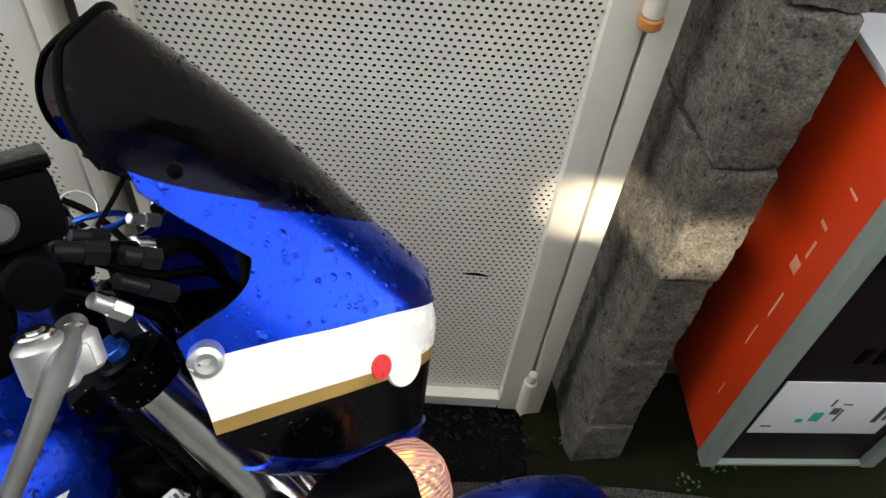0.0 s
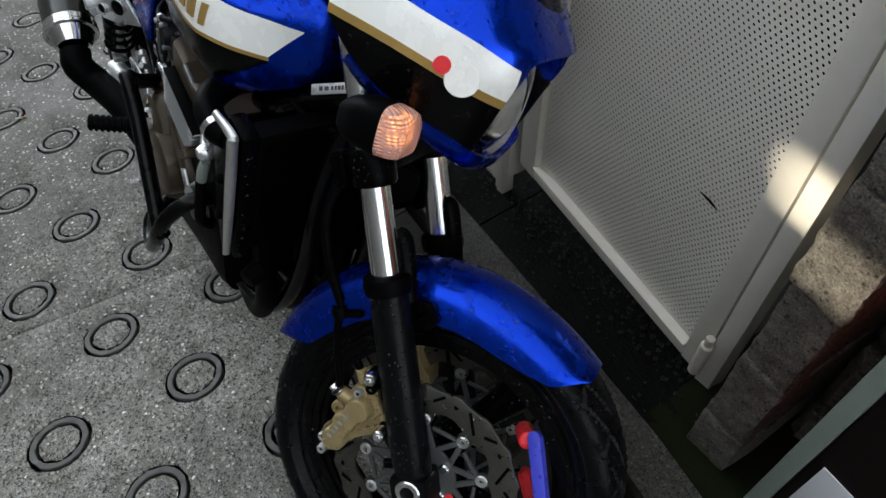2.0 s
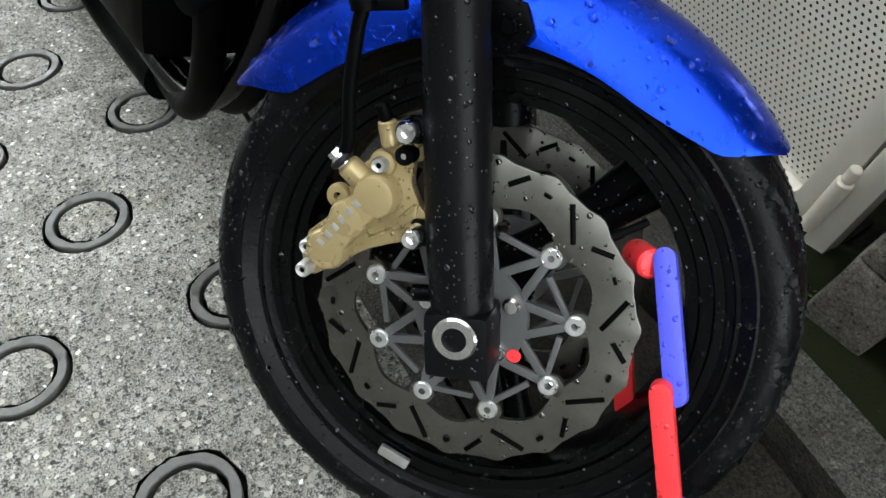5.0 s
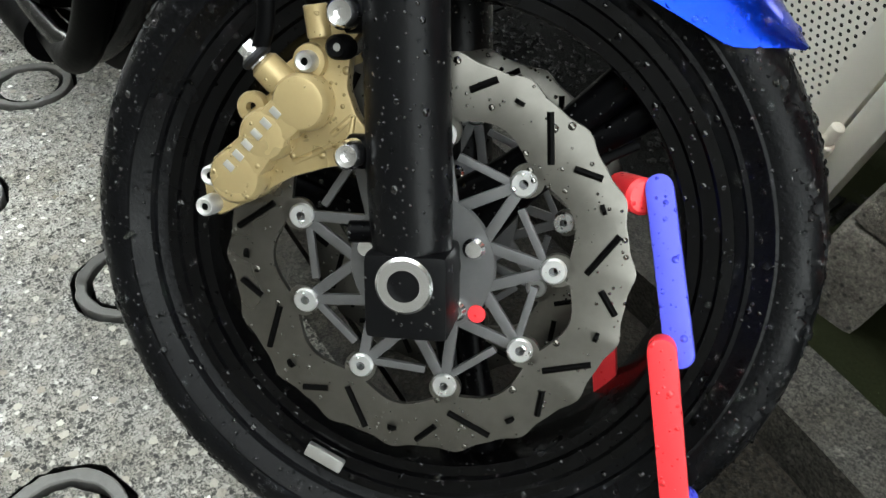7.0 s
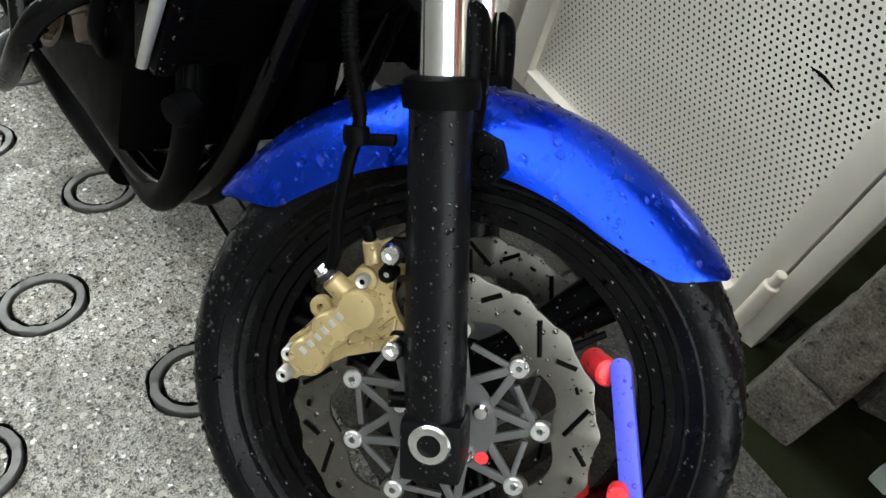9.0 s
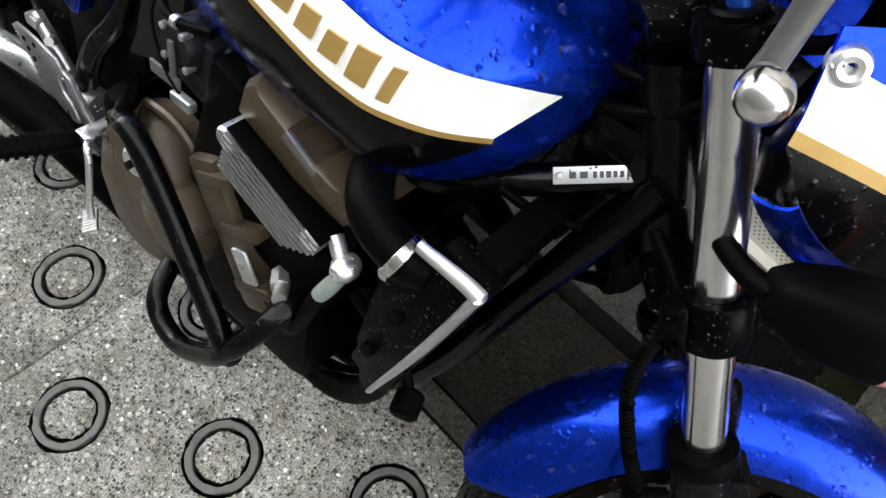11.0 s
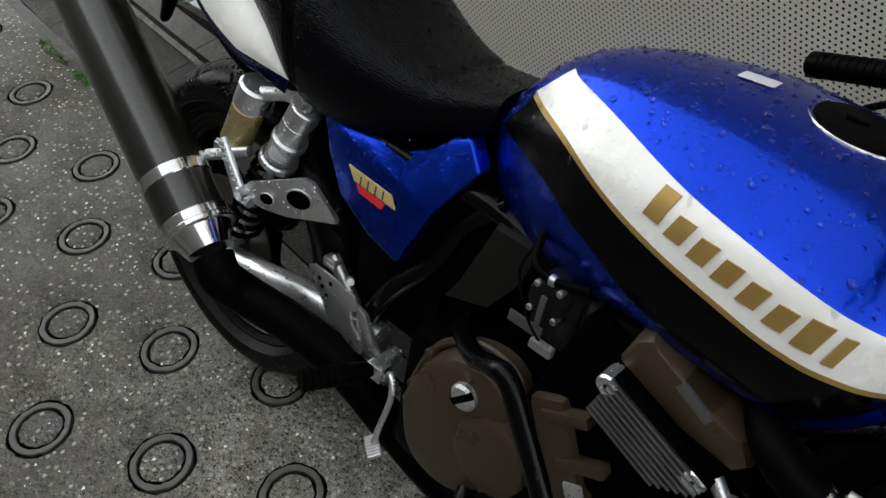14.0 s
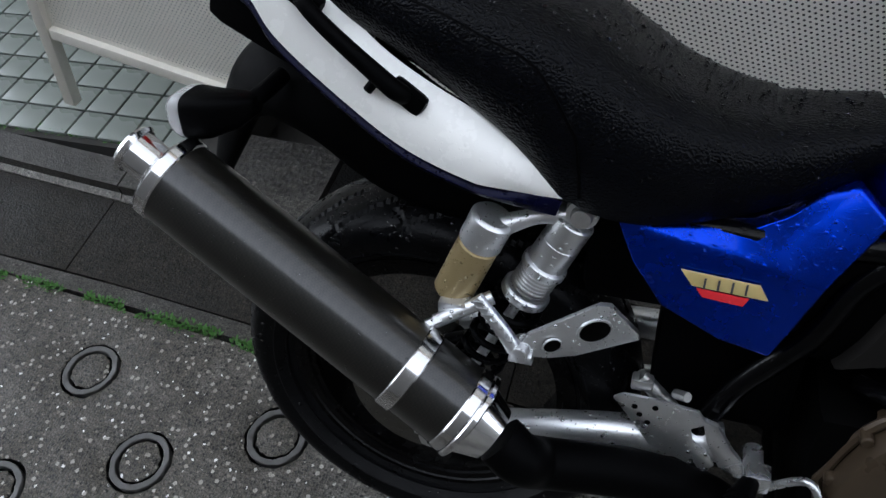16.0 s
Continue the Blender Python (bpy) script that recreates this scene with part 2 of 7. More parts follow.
def concrete(name, light, dark, wet=0.45, pebble=95.0, relief=0.5, contrast=0.6, rear_tone=1.0, sheen=0.5):
    """Worn concrete in which the aggregate shows, with wet patches."""
    m, nt, p = nodes_of(name)
    flat = coords(nt)
    wob = add(nt, "ShaderNodeTexNoise", Scale=pebble * 1.7, Detail=3.0)
    nt.links.new(flat, wob.inputs["Vector"])
    sh = nt.nodes.new("ShaderNodeVectorMath")
    sh.operation = "MULTIPLY_ADD"
    sh.inputs[1].default_value = (0.9 / pebble,) * 3
    nt.links.new(wob.outputs["Color"], sh.inputs[0])
    nt.links.new(flat, sh.inputs[2])
    vec = sh.outputs[0]
    v = cells(nt, pebble, vec)
    sep = nt.nodes.new("ShaderNodeSeparateColor")
    nt.links.new(v.outputs["Color"], sep.inputs[0])
    stone = ramp(nt, sep.outputs[0], [(0.0, tuple(c * (1 - contrast) for c in dark)), (0.3, dark), (0.5, tuple(0.7 * c for c in light)), (0.84, light), (0.93, tuple(min(0.85, c * 1.15) for c in light)), (1.0, tuple(min(0.85, c * 1.8) for c in light))])
    fine = noise_of(nt, 380, 5, flat, 0.75)
    body = mix(nt, ramp(nt, fine, [(0.43, 0.0), (0.57, 1.0)]), tuple(c * 0.35 for c in dark), tuple(min(0.8, c * 1.1) for c in light))
    edge = ramp(nt, v.outputs["Distance"], [(0.3, 0.95), (0.52, 0.12)])
    col = mix(nt, edge, body, stone)
    if rear_tone < 1.0:
        v2 = cells(nt, pebble * 0.5, vec)
        s2 = nt.nodes.new("ShaderNodeSeparateColor")
        nt.links.new(v2.outputs["Color"], s2.inputs[0])
        rare = math_node(nt, "MULTIPLY", math_node(nt, "GREATER_THAN", s2.outputs[1], 0.75), math_node(nt, "LESS_THAN", v2.outputs["Distance"], 0.36))
        grain = ramp(nt, s2.outputs[2], [(0.0, (0.17, 0.15, 0.12)), (0.45, (0.42, 0.40, 0.35)), (1.0, (0.82, 0.81, 0.77))])
        dim = math_node(nt, "MULTIPLY", math_node(nt, "LESS_THAN", s2.outputs[1], 0.07), math_node(nt, "LESS_THAN", v2.outputs["Distance"], 0.28))
        col = mix(nt, dim, col, (0.02, 0.019, 0.017))
    p.inputs["Specular IOR Level"].default_value = sheen
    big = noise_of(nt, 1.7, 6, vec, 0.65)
    stain_and_tone = ramp(nt, big, [(0.38, 0.55), (0.62, 1.0)])
    mul = nt.nodes.new("ShaderNodeMix")
    mul.data_type, mul.blend_type = "RGBA", "MULTIPLY"
    mul.inputs[0].default_value = 1.0
    nt.links.new(col, mul.inputs[6])
    if rear_tone < 1.0:
        # Colour multiplied down towards low x, slightly browner, wavering with the noise.
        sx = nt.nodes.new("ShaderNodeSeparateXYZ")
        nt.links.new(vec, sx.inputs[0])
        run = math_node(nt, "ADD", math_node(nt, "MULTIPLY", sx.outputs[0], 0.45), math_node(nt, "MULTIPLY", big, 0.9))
        stain_and_tone = mix(nt, ramp(nt, run, [(0.15, 0.0), (0.75, 1.0)]), tuple(rear_tone * q for q in (1.0, 0.93, 0.82)), stain_and_tone)
    patch = ramp(nt, noise_of(nt, 14, 5, flat, 0.7), [(0.36, (0.68, 0.66, 0.62)), (0.64, (1.12, 1.13, 1.16))])
    two = nt.nodes.new("ShaderNodeMix")
    two.data_type, two.blend_type = "RGBA", "MULTIPLY"
    two.inputs[0].default_value = 1.0
    nt.links.new(stain_and_tone, two.inputs[6])
    nt.links.new(patch, two.inputs[7])
    nt.links.new(two.outputs[2], mul.inputs[7])
    whole = mul.outputs[2]
    if rear_tone < 1.0:
        whole = mix(nt, rare, whole, grain)
    nt.links.new(whole, p.inputs["Base Color"])
    nt.links.new(ramp(nt, big, [(0.35, max(0.12, wet - 0.2)), (0.7, min(1.0, wet + 0.3))]), p.inputs["Roughness"])
    nrm = bump(nt, v.outputs["Distance"], relief, 0.002)
    nt.links.new(bump(nt, fine, relief * 0.7, 0.002, nrm), p.inputs["Normal"])
    return m


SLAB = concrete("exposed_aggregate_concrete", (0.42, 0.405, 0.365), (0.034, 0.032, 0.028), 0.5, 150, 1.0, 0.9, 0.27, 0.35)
GUTTER = concrete("wet_gutter_concrete", (0.036, 0.031, 0.024), (0.0055, 0.005, 0.004), 0.45, 150, 0.8, 0.8, 1.0, 0.12)
PEBBLED = concrete("pebbled_dark_ground", (0.075, 0.07, 0.06), (0.012, 0.011, 0.01), 0.45, 70, 1.0, 0.7, 1.0, 0.3)
# Wet strip before the door; also the painted shade inside the ring grooves.
WET_AND_GROOVE_DARK = concrete("black_wet_concrete_and_groove_shade", (0.0065, 0.0065, 0.006), (0.0018, 0.0018, 0.0017), 0.55, 140, 0.8, 0.6, 1.0, 0.06)
KERB = concrete("dark_kerb_concrete", (0.100, 0.094, 0.081), (0.025, 0.0235, 0.020), 0.5, 160, 0.7, 0.6, 1.0, 0.25)
RING = plain("smooth_ring_concrete", (0.07, 0.068, 0.064), 0.5, 0.0, 180, 0.5, 0.5)


def rough_stone():
    """Weathered block stone: fine grain, streaks, and pits whose shade is also in the colour."""
    m, nt, p = nodes_of("rough_wall_stone")
    vec = coords(nt)
    fine, mid, big = noise_of(nt, 260, 6, vec, 0.7), noise_of(nt, 45, 6, vec, 0.7), noise_of(nt, 5, 5, vec, 0.6)
    tone = math_node(nt, "ADD", math_node(nt, "MULTIPLY", fine, 0.5), math_node(nt, "ADD", math_node(nt, "MULTIPLY", mid, 0.35), math_node(nt, "MULTIPLY", big, 0.25)))
    # Shade of the pits painted into the tone, darkest at cell centres.
    hole = ramp(nt, math_node(nt, "ADD", cells(nt, 75, vec).outputs["Distance"], math_node(nt, "MULTIPLY", mid, 0.55)), [(0.36, 0.72), (0.50, 1.0)])
    tone = math_node(nt, "MULTIPLY", tone, hole)
    nt.links.new(ramp(nt, tone, [(0.38, (0.012, 0.011, 0.009)), (0.49, (0.075, 0.067, 0.055)), (0.59, (0.17, 0.155, 0.13)), (0.72, (0.40, 0.37, 0.31))]), p.inputs["Base Color"])
    p.inputs["Roughness"].default_value = 0.8
    pit = ramp(nt, cells(nt, 60, vec).outputs["Distance"], [(0.0, 0.0), (0.16, 1.0)])
    n1 = bump(nt, mid, 1.0, 0.012)
    n2 = bump(nt, pit, 0.9, 0.006, n1)
    nt.links.new(bump(nt, fine, 0.8, 0.004, n2), p.inputs["Normal"])
    return m


STONE = rough_stone()
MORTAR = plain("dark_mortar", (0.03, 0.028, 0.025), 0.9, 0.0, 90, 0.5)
PEBBLES = concrete("black_gravel", (0.016, 0.016, 0.015), (0.004, 0.004, 0.004), 0.4, 60, 1.0, 0.6, 1.0, 0.15)
MORTAR_LIP = concrete("pale_mortar", (0.26, 0.245, 0.21), (0.07, 0.066, 0.056), 0.6, 160, 0.8)
TILE = plain("pale_green_tile", (0.20, 0.222, 0.198), 0.3, 0.0, 12, 0.1, 0.12)
# Dark grey of the added light-blocking wall, kept low to darken reflections.
BLOCKER_GREY = plain("dark_blocker_grey", (0.09, 0.087, 0.08), 0.8, 0.0, 50, 0.3)


def perforated(pitch, hole):
    """Sheet metal with staggered round holes that go through."""
    m, nt, p = nodes_of("perforated_sheet")
    vec = coords(nt)
    p.inputs["Roughness"].default_value, p.inputs["Metallic"].default_value = 0.42, 0.15
    n = noise_of(nt, 6)
    nt.links.new(mix(nt, n, (0.77, 0.74, 0.665), (0.83, 0.80, 0.725)), p.inputs["Base Color"])
    near = []
    for shift in (0.0, 0.5):
        s = nt.nodes.new("ShaderNodeVectorMath")
        s.operation = "MULTIPLY_ADD"
        s.inputs[1].default_value, s.inputs[2].default_value = (1 / pitch, 0, 1 / (pitch * 1.732)), (shift + 40, 0.5, shift + 40)
        nt.links.new(vec, s.inputs[0])
        f = nt.nodes.new("ShaderNodeVectorMath")
        f.operation = "FRACTION"
        nt.links.new(s.outputs[0], f.inputs[0])
        d = nt.nodes.new("ShaderNodeVectorMath")
        d.operation = "SUBTRACT"
        d.inputs[1].default_value = (0.5, 0.5, 0.5)
        nt.links.new(f.outputs[0], d.inputs[0])
        k = nt.nodes.new("ShaderNodeVectorMath")
        k.operation = "MULTIPLY"
        k.inputs[1].default_value = (pitch, 0, pitch * 1.732)
        nt.links.new(d.outputs[0], k.inputs[0])
        ln = nt.nodes.new("ShaderNodeVectorMath")
        ln.operation = "LENGTH"
        nt.links.new(k.outputs[0], ln.inputs[0])
        near.append(ln.outputs["Value"])
    hole_here = math_node(nt, "LESS_THAN", math_node(nt, "MINIMUM", near[0], near[1]), hole)
    clear = nt.nodes.new("ShaderNodeBsdfTransparent")
    both = nt.nodes.new("ShaderNodeMixShader")
    nt.links.new(hole_here, both.inputs[0])
    nt.links.new(p.outputs[0], both.inputs[1])
    nt.links.new(clear.outputs[0], both.inputs[2])
    nt.links.new(both.outputs[0], nt.nodes["Material Output"].inputs[0])
    return m


WATER, nt, p = nodes_of("rain_water")
p.inputs["Base Color"].default_value = (0.98, 0.99, 1.0, 1)
p.inputs["Roughness"].default_value, p.inputs["Transmission Weight"].default_value, p.inputs["IOR"].default_value = 0.02, 1.0, 1.33
CLEAR = glass("clear_lens", (0.95, 0.95, 0.95), 0.15, 0.7)
PERFORATED = perforated(0.0105, 0.0026)

# ---- building helpers ----
from mathutils.bvhtree import BVHTree

SLOPE = 12.5
G = pose(0, 0, 0, 0, -SLOPE, 0)            # street plane (local) into the plumb world
BIKE = G @ pose(0, -0.104, 0, -16, 0, 0)    # leaning on its side stand
RAKE = 23.6
FRONT = pose(1.3665, -0.0075, 0.2576, -1.3, 0, 0) @ pose(0, 0, 0, 0, -RAKE, 0) @ pose(0, 0, 0, 0, 0, 35.8)   # steered fork, within the bike
COWL = FRONT @ pose(0.004, 0, 0.009, 0, RAKE, 0)      # upright frame that turns with the fork


def part(name, bm, material, parent=None, label="", sharp=38, m=None):
    if m is not None:
        bm.transform(m)
    bmesh.ops.recalc_face_normals(bm, faces=bm.faces)
    me = bpy.data.meshes.new(name)
    bm.to_mesh(me)
    bm.free()
    me.materials.append(material)
    me.polygons.foreach_set("use_smooth", [True] * len(me.polygons))
    me.set_sharp_from_angle(angle=radians(sharp))
    ob = new(name, me)
    ob.parent = parent
    if label:
        ob["label"] = label
    return ob


def thing(name, m, label, category, group="", kind=""):
    ob = new(name)
    ob.empty_display_size = 0.05
    ob.matrix_world = m
    return tagged(ob, label, category, group, kind)


def joined(*bms):
    out = bms[0]
    for b in bms[1:]:
        me = bpy.data.meshes.new("tmp")
        b.to_mesh(me)
        out.from_mesh(me)
        bpy.data.meshes.remove(me)
        b.free()
    return out


def spline(pts, n):
    """n points a span along a smooth line through pts."""
    pts = [Vector(p) for p in pts]
    if len(pts) < 3 or n < 2:
        return pts
    ext = [2 * pts[0] - pts[1]] + pts + [2 * pts[-1] - pts[-2]]
    out = []
    for i in range(len(pts) - 1):
        a, b, c, d = ext[i:i + 4]
        for k in range(n):
            t = k / n
            out.append(0.5 * ((2 * b) + (c - a) * t + (2 * a - 5 * b + 4 * c - d) * t * t + (3 * b - a - 3 * c + d) * t ** 3))
    return out + [pts[-1]]


def rings_to_mesh(rings, close_ring=True, caps=True):
    bm = bmesh.new()
    vs = [[bm.verts.new(p) for p in r] for r in rings]
    n = len(vs[0])
    for a, b in zip(vs, vs[1:]):
        for i in range(n if close_ring else n - 1):
            j = (i + 1) % n
            bm.faces.new((a[i], a[j], b[j], b[i]))
    if caps and close_ring:
        bm.faces.new(vs[0][::-1])
        bm.faces.new(vs[-1])
    return bm


def tube(pts, r, seg=12, n=6, flat=1.0):
    """A pipe along a smooth line; r may be a list, one for each point."""
    radii = r if isinstance(r, (list, tuple)) else [r] * len(pts)
    line = spline(pts, n)
    rr = [v.x for v in spline([(q, 0, 0) for q in radii], n)]
    rings, up = [], None
    for i, p in enumerate(line):
        d = (line[min(i + 1, len(line) - 1)] - line[max(i - 1, 0)]).normalized()
        if up is None:
            up = d.orthogonal().normalized()
        up = (up - d * up.dot(d)).normalized()
        side = d.cross(up)
        rings.append([p + (math.cos(2 * math.pi * k / seg) * up + math.sin(2 * math.pi * k / seg) * side * flat) * rr[i] for k in range(seg)])
    return rings_to_mesh(rings)


def rod(a, b, r, seg=16, r2=None, bev=0.0):
    a, b = Vector(a), Vector(b)
    if not bev:
        return tube([a, b], [r, r if r2 is None else r2], seg, 1)
    d = (b - a).normalized() * bev
    r2 = r if r2 is None else r2
    return tube([a, a + d * 0.02, a + d, b - d, b - d * 0.02, b], [max(r - bev, 1e-4), r - bev * 0.9, r, r2, r2 - bev * 0.9, max(r2 - bev, 1e-4)], seg, 1)


def lathe(profile, seg=64, m=None):
    """A body turned about the y axis; profile of (radius, y), closed."""
    rings = [[(r * math.cos(2 * math.pi * k / seg), y, r * math.sin(2 * math.pi * k / seg)) for r, y in profile] for k in range(seg)]
    bm = bmesh.new()
    vs = [[bm.verts.new(p) for p in r] for r in rings]
    n = len(profile)
    for k in range(seg):
        a, b = vs[k], vs[(k + 1) % seg]
        for i in range(n):
            j = (i + 1) % n
            if profile[i][0] < 1e-6 and profile[j][0] < 1e-6:
                continue
            bm.faces.new((a[i], a[j], b[j], b[i]))
    bmesh.ops.remove_doubles(bm, verts=bm.verts, dist=1e-6)
    if m is not None:
        bm.transform(m)
    return bm


def plate(poly, y0, y1, bev=0.002):
    """A plate cut to the outline poly of (x, z), from y0 to y1, with eased edges."""
    bm = bmesh.new()
    low = [bm.verts.new((x, y0, z)) for x, z in poly]
    f = bm.faces.new(low)
    ex = bmesh.ops.extrude_face_region(bm, geom=[f])
    bmesh.ops.translate(bm, verts=[g for g in ex["geom"] if isinstance(g, bmesh.types.BMVert)], vec=(0, y1 - y0, 0))
    if bev:
        bmesh.ops.bevel(bm, geom=bm.edges[:], offset=bev, segments=2, profile=0.6, affect="EDGES", clamp_overlap=True)
    return bm


def block(c, s, bev=0.002, m=None):
    bm = bmesh.new()
    bmesh.ops.create_cube(bm, size=1.0, matrix=Matrix.Translation(c) @ Matrix.Diagonal((*s, 1)))
    if bev:
        bmesh.ops.bevel(bm, geom=bm.edges[:], offset=bev, segments=2, profile=0.6, affect="EDGES", clamp_overlap=True)
    if m is not None:
        bm.transform(m)
    return bm


def dome(poly, y, bulge, back=0.01, steps=((1.0, 0.0), (0.985, 0.35), (0.94, 0.7), (0.82, 0.9), (0.5, 1.0)), smooth=3):
    """A bulging cover of outline (x, z) that swells towards -y."""
    line = spline([(x, 0, z) for x, z in poly] + [(poly[0][0], 0, poly[0][1])], smooth)[:-1] if smooth > 1 else [Vector((x, 0, z)) for x, z in poly]
    c = sum(line, Vector()) / len(line)
    rings = [[(p.x, y + back, p.z) for p in line]]
    for k, h in steps:
        rings.append([(c.x + (p.x - c.x) * k, y - bulge * h, c.z + (p.z - c.z) * k) for p in line])
    return rings_to_mesh(rings)


def grid_surface(fn, nu, nv, thick=0.0):
    """A sheet from fn(u, v), thickened along its normals."""
    bm = bmesh.new()
    vs = [[bm.verts.new(fn(i / nu, j / nv)) for j in range(nv + 1)] for i in range(nu + 1)]
    for i in range(nu):
        for j in range(nv):
            bm.faces.new((vs[i][j], vs[i + 1][j], vs[i + 1][j + 1], vs[i][j + 1]))
    bmesh.ops.remove_doubles(bm, verts=bm.verts, dist=1e-6)
    if thick:
        bmesh.ops.recalc_face_normals(bm, faces=bm.faces)
        bmesh.ops.solidify(bm, geom=bm.faces[:], thickness=thick)
    return bm


def lerp_table(rows, x):
    """Values at x from rows (x, a, b, ...) in order, joined smoothly."""
    if x <= rows[0][0]:
        return rows[0][1:]
    if x >= rows[-1][0]:
        return rows[-1][1:]
    for i in range(len(rows) - 1):
        if rows[i][0] <= x <= rows[i + 1][0]:
            break
    a, b = rows[i], rows[i + 1]
    lo, hi = rows[max(i - 1, 0)], rows[min(i + 2, len(rows) - 1)]
    t = (x - a[0]) / (b[0] - a[0])
    out = []
    for k in range(1, len(a)):
        m0 = (b[k] - lo[k]) / (b[0] - lo[0]) * (b[0] - a[0])
        m1 = (hi[k] - a[k]) / (hi[0] - a[0]) * (b[0] - a[0])
        out.append((2 * t ** 3 - 3 * t * t + 1) * a[k] + (t ** 3 - 2 * t * t + t) * m0 + (-2 * t ** 3 + 3 * t * t) * b[k] + (t ** 3 - t * t) * m1)
    return out


def band(low, high, target, lift, nu=40, nv=6, side=-1, thick=0.0008):
    """A painted band between two lines of (x, z), laid on target from the side."""
    bmesh.ops.recalc_face_normals(target, faces=target.faces)
    target.normal_update()
    tree = BVHTree.FromBMesh(target)
    lo, hi = spline([(x, 0, z) for x, z in low], 12), spline([(x, 0, z) for x, z in high], 12)

    def along(line, u):
        f = u * (len(line) - 1)
        i = min(int(f), len(line) - 2)
        return line[i].lerp(line[i + 1], f - i)

    def fn(u, v):
        p = along(lo, u).lerp(along(hi, u), v)
        hit, nrm, _, _ = tree.ray_cast(Vector((p.x, side * 2, p.z)), Vector((0, -side, 0)))
        if hit is None:
            hit, nrm, _, _ = tree.find_nearest(Vector((p.x, side * 0.1, p.z)))
        if nrm.y * side < 0:
            nrm = -nrm
        return hit + nrm * lift
    return grid_surface(fn, nu, nv, thick)


def rain_drops(target, parent, n, small, large, seed, low=-0.3):
    """Beads of water lying on a part, joined into one piece of stuff: flat domes of uneven size, many small and few large."""
    rr = random.Random(seed)
    me = target.data
    polys = [p for p in me.polygons if p.normal.z > low]
    total, sums = 0.0, []
    for p in polys:
        total += p.area
        sums.append(total)
    verts, faces, seg = [], [], 8
    for _k in range(n):
        p = polys[min(int(np.searchsorted(sums, rr.random() * total)), len(polys) - 1)]
        cs = [me.vertices[i].co for i in p.vertices]
        i = rr.randrange(1, len(cs) - 1)
        a, b = sorted((rr.random(), rr.random()))
        c = cs[0] * a + cs[i] * (b - a) + cs[i + 1] * (1 - b)
        up = p.normal
        x = up.orthogonal().normalized()
        y = up.cross(x)
        r = small + (large - small) * rr.random() ** 2.4
        long, turn = rr.uniform(1.0, 1.35), rr.uniform(0, 6.28)
        base = len(verts)
        for k, h in ((1.0, -0.06), (0.86, 0.30), (0.5, 0.52)):
            for q in range(seg):
                w = 2 * math.pi * q / seg
                e = x * (r * k * long * math.cos(w)) + y * (r * k * math.sin(w))
                e = x * (e.dot(x) * math.cos(turn) - e.dot(y) * math.sin(turn)) + y * (e.dot(x) * math.sin(turn) + e.dot(y) * math.cos(turn))
                verts.append(c + e + up * (h * r))
        verts.append(c + up * (0.60 * r))
        for ring in (0, 1):
            for q in range(seg):
                z = (q + 1) % seg
                faces.append((base + ring * seg + q, base + ring * seg + z, base + (ring + 1) * seg + z, base + (ring + 1) * seg + q))
        for q in range(seg):
            faces.append((base + 2 * seg + q, base + 2 * seg + (q + 1) % seg, base + 3 * seg))
    out = bpy.data.meshes.new("water_beading")
    out.from_pydata(verts, [], faces)
    out.materials.append(WATER)
    out.polygons.foreach_set("use_smooth", [True] * len(out.polygons))
    ob = new("water_beading", out)
    ob.parent = parent
    return tagged(ob, "clear beads of rain water", "", "", "stuff")


# ---- the street: ring-marked slope, gutter, kerb ----


def line_y(x, rows):
    return lerp_table(rows, x)[0]


EDGE = [(-6.0, 0.62), (-1.77, 0.185), (-1.1, 0.145), (0.0, 0.045), (1.0, -0.05), (1.7, -0.14), (6.0, -0.55)]
KERB_FRONT = [(-6.0, 1.02), (-2.0, 0.56), (-1.0, 0.465), (0.0, 0.40), (1.5, 0.275), (1.9, 0.20), (6.0, -0.2)]
V1, V2, ORIGIN = Vector((0.262, 0.1313, 0)), Vector((-0.2348, 0.1706, 0)), Vector((0.9906, -0.5044, 0))
R_OUT, R_IN, DEEP = 0.0705, 0.0445, 0.030
cut_n = Vector((0.0885, 1.0, 0)).normalized()
cut_p = Vector((0.0, 0.045, 0))
ring_places = []
# the rings were cast by hand: some stand off the lattice
RING_SHIFT = {(1, 0): (0.032, -0.006), (2, 0): (0.045, -0.020), (1, -1): (0.027, -0.005), (2, -1): (0.040, -0.010), (0, 1): (-0.012, 0.004), (0, 2): (-0.007, 0.010), (-1, 1): (-0.010, 0.004),
              (-2, 1): (-0.015, -0.018), (-2, 0): (-0.027, -0.001), (-1, 3): (-0.004, -0.017), (-2, 3): (-0.004, -0.008), (-2, 2): (-0.002, -0.011), (-1, 2): (-0.008, -0.005),
              (-4, 3): (-0.010, 0.002), (-4, 4): (-0.015, 0.004), (-3, 2): (-0.004, -0.013), (-5, 5): (-0.015, 0.018), (-5, 6): (-0.011, 0.029), (-5, 7): (0.006, 0.038), (-6, 8): (0.030, 0.040),
              (-4, 6): (0.0, 0.017), (-4, 5): (0.0, 0.012), (-5, 4): (-0.010, 0.011), (-3, 5): (0.002, 0.008), (1, 1): (-0.002, 0.005)}


